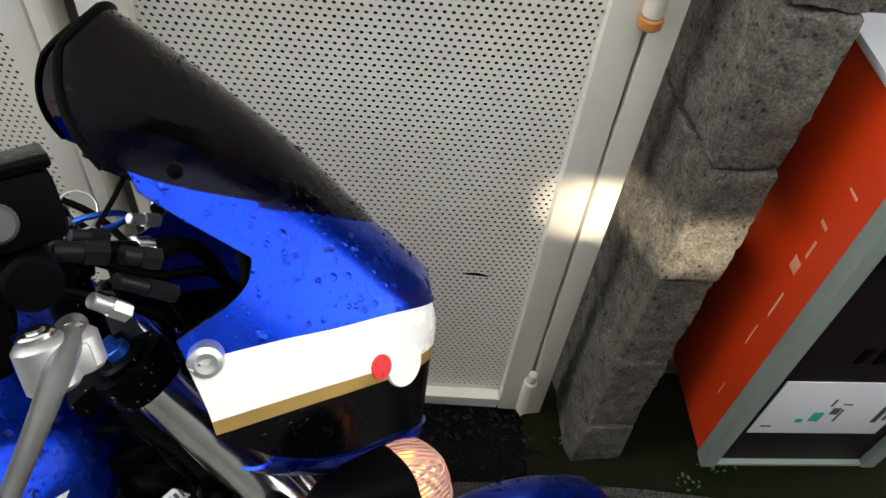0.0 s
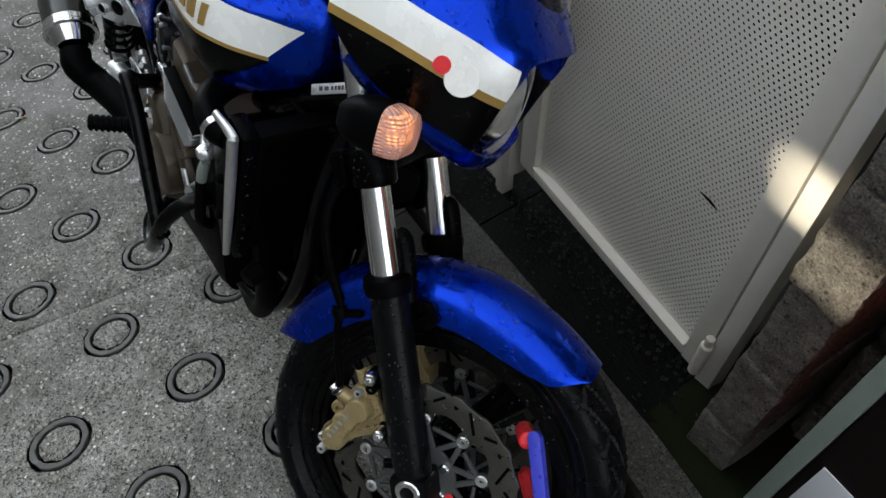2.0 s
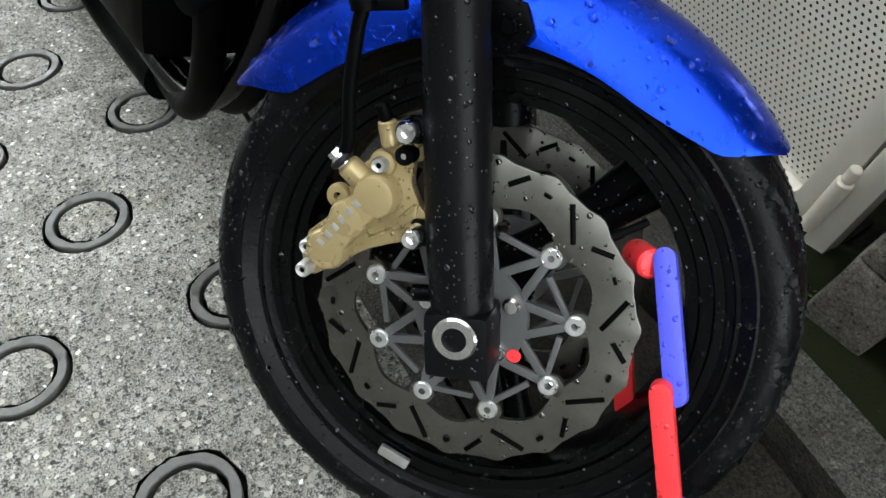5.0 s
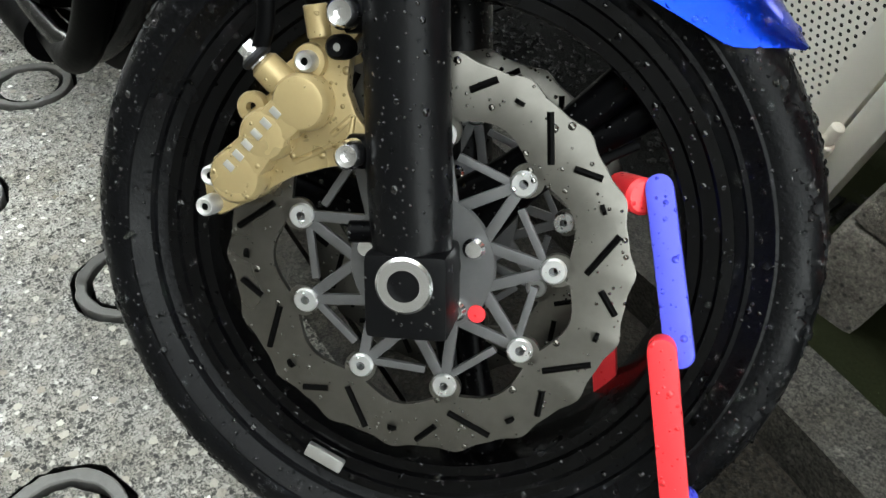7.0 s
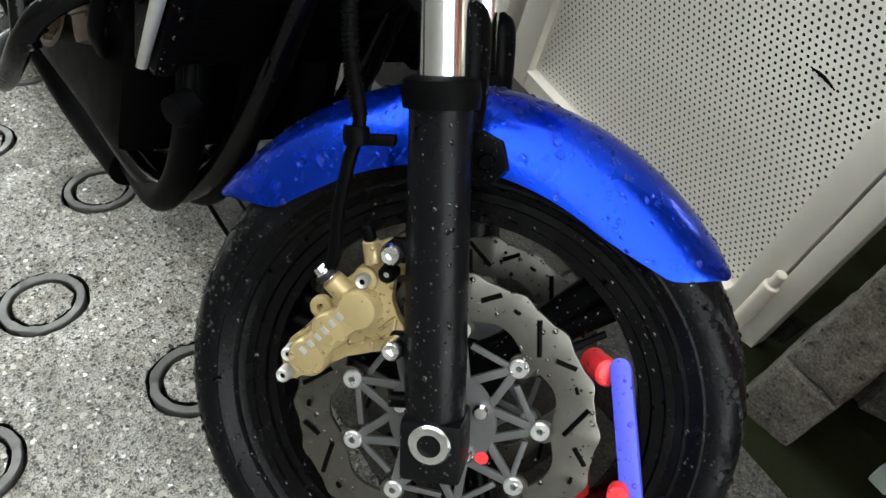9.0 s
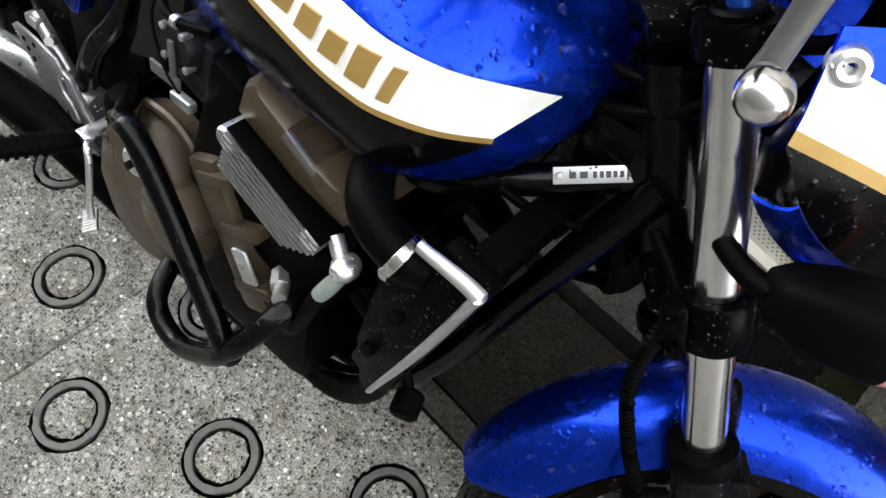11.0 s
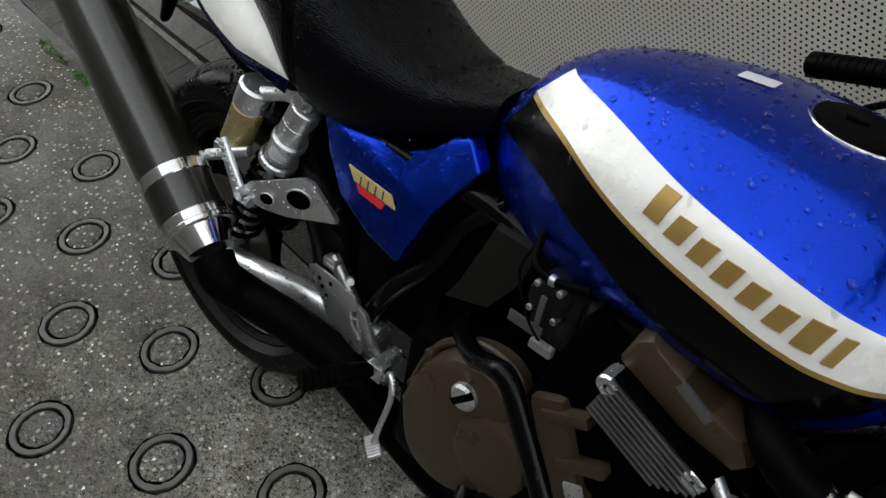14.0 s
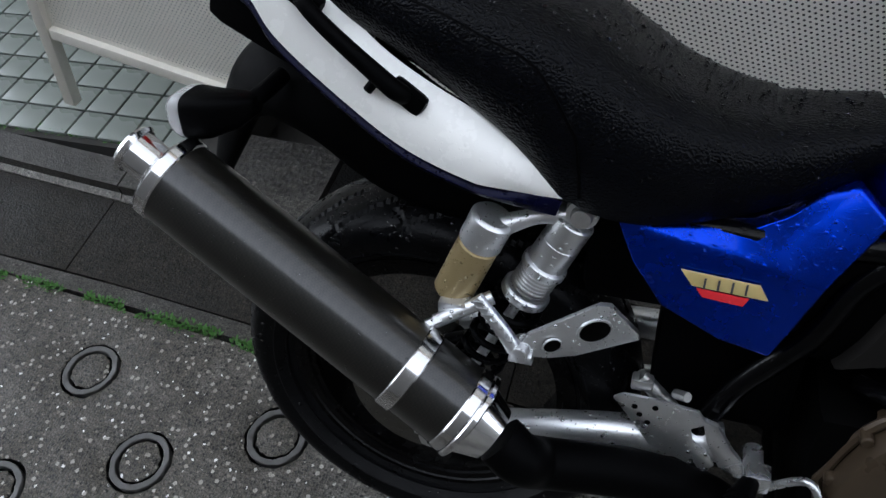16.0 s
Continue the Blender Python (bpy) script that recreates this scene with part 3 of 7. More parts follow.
def street_sheet():
    """One sheet of concrete slab with a ring-shaped groove in every lattice cell, cut off along the gutter."""
    rng = random.Random(4)
    verts, faces = [], []
    seg = 36

    def cell(c, near, shift):
        corner = [c + a * V1 * 0.5 + b * V2 * 0.5 for a, b in ((-1, -1), (1, -1), (1, 1), (-1, 1))]
        base = len(verts)
        rim = [corner[k // 9].lerp(corner[(k // 9 + 1) % 4], (k % 9) / 9) for k in range(seg)]
        if not near:
            verts.extend(corner)
            faces.append((base, base + 1, base + 2, base + 3))
            return
        j = Vector((*shift, 0)) if shift else Vector((rng.uniform(-1, 1), rng.uniform(-1, 1), 0)) * 0.009
        ring_places.append((c + j, rng.uniform(0, 360)))
        a0 = math.atan2((rim[0] - c).y, (rim[0] - c).x)
        verts.extend(rim)
        for r, z in ((R_OUT + 0.003, 0), (R_OUT, -0.002), (R_OUT - 0.001, -DEEP), (R_IN + 0.001, -DEEP), (R_IN, -0.002), (R_IN - 0.003, 0)):
            for k in range(seg):
                a = math.atan2((rim[k] - c).y, (rim[k] - c).x)
                w = rng.uniform(-0.0024, 0.0024)
                verts.append(c + j + Vector(((r + w) * math.cos(a), (r + w) * math.sin(a), z)))
        for q in range(6):
            for k in range(seg):
                n = (k + 1) % seg
                faces.append((base + q * seg + k, base + q * seg + n, base + (q + 1) * seg + n, base + (q + 1) * seg + k))
        verts.append(c + j)
        for k in range(seg):
            faces.append((base + 6 * seg + k, base + 6 * seg + (k + 1) % seg, len(verts) - 1))

    for i in range(-40, 41):
        for k in range(-40, 41):
            c = ORIGIN + i * V1 + k * V2
            d = (c - cut_p).dot(cut_n)
            if d > 0.5 or not (-14 < c.x < 14) or c.y < -16:
                continue
            cell(c, -3.4 < c.x < 2.9 and c.y > -1.7 and d < -0.075, RING_SHIFT.get((i, k)))
    me = bpy.data.meshes.new("tmp")
    me.from_pydata(verts, [], faces)
    bm = bmesh.new()
    bm.from_mesh(me)
    bpy.data.meshes.remove(me)
    bmesh.ops.remove_doubles(bm, verts=bm.verts, dist=0.0004)
    bmesh.ops.bisect_plane(bm, geom=bm.verts[:] + bm.edges[:] + bm.faces[:], plane_co=cut_p, plane_no=cut_n, clear_outer=True)
    jn = Vector((1.0, -0.135, 0)).normalized()
    jp = Vector((0.37, -0.3, 0))
    for off in (-0.006, 0.0, 0.006):
        bmesh.ops.bisect_plane(bm, geom=bm.verts[:] + bm.edges[:] + bm.faces[:], plane_co=jp + jn * off, plane_no=jn)
    for v in bm.verts:
        if abs((v.co - jp).dot(jn)) < 0.002 and v.co.z > -0.001:
            v.co.z -= 0.007
    return bm


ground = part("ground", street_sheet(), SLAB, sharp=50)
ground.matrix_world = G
ground.data.materials.append(WET_AND_GROOVE_DARK)     # groove shade put into the colour: black below the slab surface
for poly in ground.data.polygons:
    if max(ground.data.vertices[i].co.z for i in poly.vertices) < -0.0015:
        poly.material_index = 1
tagged(ground, "sloping wet concrete slab road with ring-shaped grooves", "ground", kind="structure")


def strip(name, rows_a, rows_b, za, zb, x0, x1, step, material, label, deep=0.12, gap=0.004, soft=0.006):
    """Slabs laid end to end between two lines over the street plane."""
    own = thing(name, G, label, "pavement", kind="structure")
    x, k = x0, 0
    rng = random.Random(name)
    while x < x1:
        e = min(x + step, x1)
        bm = bmesh.new()
        dz = rng.uniform(-0.003, 0.003)
        n = 4
        top_a = [Vector((x + (e - x - gap) * i / n, line_y(x + (e - x - gap) * i / n, rows_a), za + dz)) for i in range(n + 1)]
        top_b = [Vector((x + (e - x - gap) * i / n, line_y(x + (e - x - gap) * i / n, rows_b), zb + dz)) for i in range(n + 1)]
        rings = [[a, b, b - Vector((0, 0, deep)), a - Vector((0, 0, deep))] for a, b in zip(top_a, top_b)]
        bm = rings_to_mesh(rings)
        bmesh.ops.bevel(bm, geom=[ed for ed in bm.edges if all(v.co.z > min(za, zb) - 0.02 for v in ed.verts) and len(ed.link_faces) == 2 and ed.calc_face_angle(0) > 0.6], offset=soft, segments=2 if soft < 0.01 else 4, affect="EDGES", clamp_overlap=True)
        part("slab", bm, material, own)
        x, k = e, k + 1
    return own


def shifted(rows, d):
    return [(x, y + d) for x, y in rows]


strip("gutter", shifted(EDGE, 0.014), shifted(EDGE, 0.06), -0.006, -0.010, -6, 6, 2.0, KERB, "narrow mortar strip along the wet gutter edge", 0.1, 0.002)
strip("pavement_gutter", shifted(EDGE, 0.066), shifted(KERB_FRONT, -0.02), -0.012, -0.004, -6.02, 6, 0.6, GUTTER, "dark wet brownish concrete gutter slabs", 0.1, 0.0035)
strip("kerb", KERB_FRONT, shifted(KERB_FRONT, 0.09), 0.042, 0.046, -6, 6, 0.6, KERB, "low worn dark concrete kerb stones with a rounded edge", 0.15, 0.005, 0.018)
strip("kerb_mortar", shifted(KERB_FRONT, -0.0185), shifted(KERB_FRONT, -0.002), -0.001, 0.010, -6, -0.42, 1.2, MORTAR_LIP, "thin pale mortar fillet at the foot of the kerb", 0.08, 0.001, 0.002)
part("ground_bed", block((0, 0.5, -0.16), (12, 1.6, 0.1), 0.0), MORTAR, None).matrix_world = G
tagged(bpy.data.objects["ground_bed"], "dark earth bed below the gutter and kerb", "ground", kind="structure")
strip("pavement", shifted(KERB_FRONT, 0.096), [(-6, 1.4), (-0.7, 0.70), (-0.6, 0.70), (6, 0.70)], 0.02, 0.02, -0.62, 1.50, 0.7, WET_AND_GROOVE_DARK, "wet dark concrete strip before the door", 0.1, 0.006)

strip("pavement_rear", shifted(KERB_FRONT, 0.096), [(-6, 1.4), (-0.9, 0.76), (6, 0.76)], 0.018, 0.018, -0.93, -0.63, 0.31, PEBBLED, "rough dark ground beside the tiles", 0.1, 0.004)

# weeds and moss in the joints
rng = random.Random(11)


def leaf_tuft(bm, c, n, size):
    for _ in range(n):
        a, up, ln = rng.uniform(0, 6.28), rng.uniform(0.2, 1.1), size * rng.uniform(0.5, 1.2)
        d = Vector((math.cos(a), math.sin(a), up)).normalized()
        s = Vector((-math.sin(a), math.cos(a), 0)) * ln * 0.28
        p = c + Vector((rng.gauss(0, 0.008), rng.gauss(0, 0.005), 0))
        vs = [bm.verts.new(q) for q in (p, p + d * ln * 0.5 + s, p + d * ln, p + d * ln * 0.5 - s)]
        bm.faces.new(vs)


def weeds():
    bm = bmesh.new()
    for x0, x1, n, sz in ((-1.75, -0.55, 260, 0.013), (1.36, 1.80, 75, 0.017), (-0.75, 0.6, 40, 0.007), (1.8, 2.4, 30, 0.012)):
        for _ in range(n):
            x = rng.uniform(x0, x1)
            if noise.noise((x * 11, 0, 0)) < (-0.15 if sz < 0.016 else 0.0):
                continue
            leaf_tuft(bm, Vector((x, line_y(x, EDGE) + 0.004 + rng.gauss(0, 0.006), 0.0)), 5, sz)
    for _ in range(18):
        x = rng.uniform(1.5, 2.0)
        leaf_tuft(bm, Vector((x, line_y(x, KERB_FRONT) + 0.12 + abs(rng.gauss(0, 0.05)), 0.02)), 5, 0.012)
    for _ in range(60):
        x = rng.uniform(-1.75, -1.2)
        leaf_tuft(bm, Vector((x, 0.66 + rng.gauss(0, 0.012), 0.03)), 4, 0.012)
    return bm


w = part("weeds", weeds(), WEED)
w.matrix_world = G
tagged(w, "small green weeds growing in the concrete joints", "weeds", kind="stuff")


def soil():
    """Uneven mossy soil between kerb and stone wall."""
    def fn(u, v):
        x = 1.44 + u * 3.0
        y = line_y(x, KERB_FRONT) + 0.085 + v * 0.75
        return Vector((x, y, 0.015 + 0.035 * noise.noise((x * 9, y * 9, 0)) + 0.015 * noise.noise((x * 40, y * 40, 3)) + 0.03 * v))
    return grid_surface(fn, 90, 40)


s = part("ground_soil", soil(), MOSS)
s.matrix_world = G
tagged(s, "mossy dark soil at the foot of the wall", "soil", kind="structure")


def litter():
    bm = bmesh.new()
    rr = random.Random(5)
    for _ in range(420):
        x = rr.uniform(0.55, 1.48)
        c = Vector((x, 0.545 - 0.05 * x + 0.06 + rr.gauss(0, 0.035), 0.026))
        bmesh.ops.create_icosphere(bm, subdivisions=1, radius=rr.uniform(0.0025, 0.006), matrix=Matrix.Translation(c) @ Matrix.Diagonal((1, rr.uniform(0.6, 1.2), 0.7, 1)))
    for _ in range(60):
        x = rr.uniform(0.5, 1.45)
        c = Vector((x, rr.uniform(0.34, 0.5), 0.024))
        bmesh.ops.create_icosphere(bm, subdivisions=1, radius=rr.uniform(0.0015, 0.004), matrix=Matrix.Translation(c))
    return bm


s = part("gravel", litter(), PEBBLES)
s.matrix_world = G
tagged(s, "black wet gravel scattered below the door", "gravel", kind="stuff")

# ---- perforated door and panels, plumb ----
DOOR = pose(0, 0.61, 0, 0, 0, -3.1)        # the panels' plane: x along, y away


def door_leaf():
    own = thing("door_1", DOOR, "closed beige metal door with a perforated sheet panel", "door", kind="structure")
    z0, z1, xa, xb = 0.36, 2.36, 0.757, 1.402
    part("perforated_panel", block(((0.815 + 1.352) / 2, 0.004, (0.402 + 2.3) / 2), (1.352 - 0.815, 0.0016, 2.3 - 0.402), 0), PERFORATED, own, "perforated beige sheet")
    part("stile", block((0.787, 0, (z0 + z1) / 2), (0.058, 0.03, z1 - z0), 0.003), DOOR_FRAME, own)
    part("stile", block((1.3735, 0, (z0 + z1) / 2), (0.045, 0.03, z1 - z0), 0.003), DOOR_FRAME, own)
    part("rail", block((1.083, 0, z0 + 0.021), (0.533, 0.028, 0.04), 0.003), DOOR_FRAME, own)
    part("rail", block((1.083, 0, z1 - 0.03), (0.533, 0.028, 0.06), 0.003), DOOR_FRAME, own)
    part("drip_strip", block((1.083, -0.017, z0 + 0.041), (0.533, 0.006, 0.004), 0.001), DOOR_FRAME, own)
    part("scratch", tube([(1.240, 0.0022, 0.757), (1.262, 0.0020, 0.758), (1.283, 0.0022, 0.754)], [0.0008, 0.0026, 0.0008], 6, 4), MATT_BLACK, own, "short dark scuff on the sheet")
    plate_part = part("lock_plate", block((0.823, -0.02, 0.905), (0.085, 0.008, 0.14), 0.002), DOOR_FRAME, own)
    part("door_knob", joined(lathe([(0, -0.062), (0.016, -0.06), (0.02, -0.05), (0.017, -0.04), (0.011, -0.034), (0.011, -0.024), (0.026, -0.022), (0.026, -0.016), (0, -0.016)], 32, Matrix.Translation((0.815, -0.004, 0.93)))), CHROME, plate_part, "polished round knob")
    for z in (0.452, 1.335):
        h = part("hinge", joined(rod((1.396, -0.026, z - 0.07), (1.396, -0.026, z + 0.035), 0.0125, 20, None, 0.002), rod((1.396, -0.026, z + 0.036), (1.396, -0.026, z + 0.062), 0.0085, 16, None, 0.002)), GALVANISED, own)
        if z > 1:
            part("hinge_cap", rod((1.396, -0.026, z - 0.085), (1.396, -0.026, z - 0.071), 0.014, 20, None, 0.002), RUST, h, "rust-stained orange cap")
    own2 = thing("trim_jamb", DOOR, "beige metal door jamb beside the stone wall", "door frame", kind="structure")
    part("jamb", block((1.4185, 0.004, 1.34), (0.036, 0.04, 2.06), 0.002), DOOR_FRAME, own2)
    part("jamb", block((0.715, 0.004, 1.32), (0.02, 0.05, 2.1), 0.002), DOOR_FRAME, own2)
    part("lintel", block((1.06, 0.004, 2.40), (0.75, 0.05, 0.06), 0.002), DOOR_FRAME, own2)
    return own


door_leaf()


def fixed_panel(name, xa, xb, z0, z1, legs):
    own = thing(name, DOOR, "beige fixed fence panel of perforated sheet metal", "fence panel", kind="structure")
    part("perforated_panel", block(((xa + xb) / 2, 0.004, (z0 + z1) / 2), (xb - xa - 0.06, 0.0016, z1 - z0 - 0.06), 0), PERFORATED, own, "perforated beige sheet")
    for x in (xa + 0.018, xb - 0.018):
        part("post", block((x, 0, (z0 - legs + z1) / 2), (0.034, 0.034, z1 - z0 + legs), 0.003), DOOR_FRAME, own)
    for z in (z0 + 0.016, z1 - 0.016):
        part("rail", block(((xa + xb) / 2, 0, z), (xb - xa - 0.074, 0.03, 0.032), 0.003), DOOR_FRAME, own)
    return own


fixed_panel("trim_panel_a", -1.45, 0.70, 0.060, 2.42, 0.24)
# Tall walls added behind the panels; their dark colour stands in for unlit space.
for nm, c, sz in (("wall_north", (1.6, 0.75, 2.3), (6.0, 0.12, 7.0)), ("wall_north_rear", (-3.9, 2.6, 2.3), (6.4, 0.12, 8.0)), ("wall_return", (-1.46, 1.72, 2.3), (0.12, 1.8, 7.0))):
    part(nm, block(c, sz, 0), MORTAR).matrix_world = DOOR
    tagged(bpy.data.objects[nm], "dark wall added behind the perforated panels to keep light out", "wall", kind="structure")


def tiled_step():
    own = thing("pavement_tiles", G, "pale wet grooved floor tiles with dark joints", "tiled pavement", kind="structure")
    part("bed", block((-2.37, 1.46, -0.02), (2.86, 1.66, 0.09), 0), MORTAR, own)
    return own


tiles = tiled_step()

# ---- stone wall with a projecting corner ----


def rock(sx, sy, sz, seed):
    bm = bmesh.new()
    bmesh.ops.create_cube(bm, size=1.0, matrix=Matrix.Diagonal((sx, sy, sz, 1)))
    bmesh.ops.bevel(bm, geom=bm.edges[:], offset=0.019, segments=1, profile=0.5, affect="EDGES")
    bmesh.ops.subdivide_edges(bm, edges=[e for e in bm.edges if e.calc_length() > 0.05], cuts=5, use_grid_fill=True)
    bmesh.ops.subdivide_edges(bm, edges=[e for e in bm.edges if e.calc_length() > 0.025], cuts=1, use_grid_fill=True)
    for v in bm.verts:
        q = v.co * 14 + Vector((seed * 7.3, seed, 0))
        v.co += v.co.normalized() * (0.005 * noise.noise(q) + 0.0035 * noise.noise(q * 3.1) - 0.006 * max(0.0, noise.noise(q * 5.3) - 0.25))
    return bm


def quoin(xr, xl, x1, y0, y1, y2, z0, z1, seed, fine):
    """Corner block: its end face turns back from a sharp vertical arris towards the door post."""
    bm = bmesh.new()
    foot = [(xr, y0), (x1, y0), (x1, y2), (xl, y2), (xl, y1)]
    lo, hi = [bm.verts.new((x, y, z0)) for x, y in foot], [bm.verts.new((x, y, z1)) for x, y in foot]
    bm.faces.new(lo[::-1])
    bm.faces.new(hi)
    for i in range(5):
        bm.faces.new((lo[i], lo[(i + 1) % 5], hi[(i + 1) % 5], hi[i]))
    bmesh.ops.bevel(bm, geom=bm.edges[:], offset=0.008, segments=2, profile=0.6, affect="EDGES")
    for size in (0.06, 0.03, 0.015, 0.0085)[:4 if fine else 2]:
        bmesh.ops.subdivide_edges(bm, edges=[e for e in bm.edges if e.calc_length() > size], cuts=1, use_grid_fill=True)
    bmesh.ops.triangulate(bm, faces=bm.faces[:])
    bm.normal_update()
    for v in bm.verts:
        q = v.co * 22 + Vector((seed * 7.3, seed, 0))
        v.co += v.normal * (0.0045 * noise.noise(q) + 0.0028 * noise.noise(q * 3.1) - 0.008 * max(0.0, noise.noise(q * 4.3) - 0.28))
    return bm


def stone_wall():
    own = thing("wall_east", Matrix.Identity(4), "rough grey stone block wall with a projecting corner", "wall", kind="structure")
    k = 0
    for course in range(13):
        z = 0.1855 + course * 0.209
        for i, (x0, x1) in enumerate(((1.458, 1.567), (1.576, 1.95), (1.958, 2.4), (2.408, 2.9))):
            if course % 2:
                x0, x1 = x0 + (0.1 if i > 1 else 0.0), x1 + 0.1
            k += 1
            if i == 0:
                d = 0.003 * math.sin(k * 2.1)
                part("stone", quoin(1.483 + d, 1.472 + d, 1.567 - d, 0.413 + d, 0.549, 0.80, z - 0.102, z + 0.102, k, 1 < course < 7), STONE, own, "rough corner stone with a worn arris", 40)
                continue
            p = part("stone", rock(x1 - x0, 0.34, 0.204, k), STONE, own, sharp=40)
            p.location = ((x0 + x1) / 2, 0.745 + 0.006 * math.sin(k * 3.7), z)
    part("mortar_core", block((2.40, 0.77, 1.5), (1.62, 0.22, 2.6), 0), MORTAR, own)
    return own


stone_wall()

# ---- wall cabinet beside the door ----


def utility_cabinet():
    own = thing("utility_cabinet", Matrix.Translation((1.636, 0.322, 0.570)), "wall-mounted dark cabinet with orange-red sides and pale frame", "cabinet")
    w, h, d = 0.298, 0.678, 0.236
    bm = bmesh.new()
    foot = [(0.002, 0.008), (w - 0.002, 0.008), (w - 0.002, d), (0.002, d)]
    rows = [[bm.verts.new((x, y, z)) for x, y in foot] for z in (0.002, h - 0.002)]
    bm.faces.new(rows[0][::-1])
    bm.faces.new(rows[1])
    for i in range(4):
        bm.faces.new((rows[0][i], rows[0][(i + 1) % 4], rows[1][(i + 1) % 4], rows[1][i]))
    bmesh.ops.bevel(bm, geom=bm.edges[:], offset=0.003, segments=2, profile=0.5, affect="EDGES")
    body = part("body", bm, RED_PAINT, own, "orange-red painted steel body")
    f, low = 0.024, 0.008
    for c, sz in (((f / 2, -0.004, h / 2), (f, 0.028, h)), ((w - f / 2, -0.004, h / 2), (f, 0.028, h)), ((w / 2, -0.004, low / 2), (w - 2 * f, 0.022, low)), ((w / 2, -0.004, h - f / 2), (w - 2 * f, 0.026, f))):
        part("front_frame", block(c, sz, 0.0035 if sz[2] > 0.01 else 0.002), GREEN_GREY, own, "pale grey-green frame bar")
    doorp = part("cabinet_door", block((w / 2, -0.001, (low + h - f) / 2), (w - 2 * f - 0.003, 0.012, h - f - low - 0.003), 0.002), DARK_PANEL, own, "dark brown scuffed door")
    part("top_plate", block((w / 2, d / 2 - 0.014, h + 0.006), (w + 0.006, d + 0.012, 0.012), 0.004), PAPER, own, "pale top plate")
    part("latch", joined(block((0.045, -0.02, 0.545), (0.026, 0.012, 0.036), 0.003), rod((0.045, -0.02, 0.555), (0.050, -0.045, 0.55), 0.006, 12), rod((0.040, -0.045, 0.560), (0.066, -0.042, 0.505), 0.010, 14, None, 0.003)), CHROME, own, "chrome latch handle")
    st = part("label_sheet", block((0.1435, -0.0085, 0.1805), (0.208, 0.002, 0.150), 0.0004), PAPER, own, "white printed sticker")
    for x, z, ww, hh, mt in ((0.222, 0.186, 0.008, 0.085, INK), (0.235, 0.176, 0.005, 0.05, INK), (0.126, 0.158, 0.016, 0.026, TEAL), (0.148, 0.176, 0.012, 0.018, INK), (0.158, 0.163, 0.003, 0.036, INK), (0.104, 0.146, 0.010, 0.010, TEAL), (0.135, 0.200, 0.003, 0.02, INK), (0.060, 0.128, 0.016, 0.003, INK), (0.158, 0.196, 0.014, 0.003, INK)):
        part("print_bar", block((x, -0.0100, z), (ww, 0.0008, hh), 0), mt, st, "printed mark as a plain bar")
    for k in range(3):
        # No slot is cut: a black bar paints its shade.
        part("vent_slot", block((0.118 + 0.027 * k, -0.0072, 0.322), (0.014, 0.003, 0.036), 0.001), ENGINE_BLACK, doorp, "black bar as the shade in a vent slot")
    side = Vector((0, 1, 0))
    # Pale reflective lettering on the red side, built as plain bars.
    for k, (along, z, ww, hh) in enumerate(((0.055, 0.50, 0.016, 0.006), (0.050, 0.46, 0.005, 0.030), (0.058, 0.42, 0.018, 0.022), (0.044, 0.565, 0.020, 0.004), (0.046, 0.35, 0.004, 0.05), (0.052, 0.27, 0.003, 0.045), (0.040, 0.14, 0.003, 0.03))):
        p = Vector((0.002, 0.008, z)) + side * along
        part("scuff", block((0, 0, 0), (ww, 0.0008, hh), 0, Matrix.Translation(p) @ pose(0, 0, 0, 0, 0, 90)), PALE_RED, body, "pale printed mark on the red paint as a plain bar")
    for s in (-1, 1):
        loop = []
        for q in (1, -1):
            for i in range(9):
                t = i / 8 if q == 1 else 1 - i / 8
                loop.append((0.145 + s * 0.048 * t + 0.010 * math.sin(math.pi * t) * q * 0.3, -0.0085, 0.420 - s * 0.006 + 0.011 * math.sin(math.pi * t) * q))
        part("painted_loop", tube(loop, 0.0022, 6, 1), TEAL, doorp, "teal painted loop")
    rr = random.Random(3)
    for x, z, n, spread in ((0.083, 0.570, 12, 0.012), (0.145, 0.555, 8, 0.012), (0.215, 0.52, 10, 0.022)):
        for _ in range(n):
            r = rr.uniform(0.003, 0.013)
            cx, cz = x + rr.gauss(0, spread), z + rr.gauss(0, spread)
            part("paint_splash", dome([(cx + r * (1 + 0.45 * math.sin(5 * a + r * 900)) * math.cos(a), cz + r * (0.7 + 0.3 * math.cos(4 * a)) * math.sin(a)) for a in [i * 0.449 for i in range(14)]], -0.0076, 0.0008, 0.0005), RED_PAINT, doorp, "red paint splash")
    return own


utility_cabinet()

# Wall added unseen across the lane; its slot lets low sun reach the door post
SOUTH, PATCH = -4.6, Vector((1.495, 0.53, 0.935))
hole = PATCH + TO_SUN * ((SOUTH - PATCH.y) / TO_SUN.y)
south = thing("sun_mask_wall", Matrix.Identity(4), "unseen grey wall added across the lane to block sun and sky, with one slot", "wall", kind="structure")
x0, x1, z0, z1 = hole.x - 0.155, hole.x + 0.155, hole.z - 0.06, hole.z + 0.06
for c, sz in ((((-15 + x0) / 2, SOUTH, 2.0), (x0 + 15, 0.2, 10.0)), (((15 + x1) / 2, SOUTH, 2.0), (15 - x1, 0.2, 10.0)), (((x0 + x1) / 2, SOUTH, (-3 + z0) / 2), (x1 - x0, 0.2, z0 + 3)), (((x0 + x1) / 2, SOUTH, (7 + z1) / 2), (x1 - x0, 0.2, 7 - z1))):
    part("mask_panel", block(c, sz, 0), BLOCKER_GREY, south)

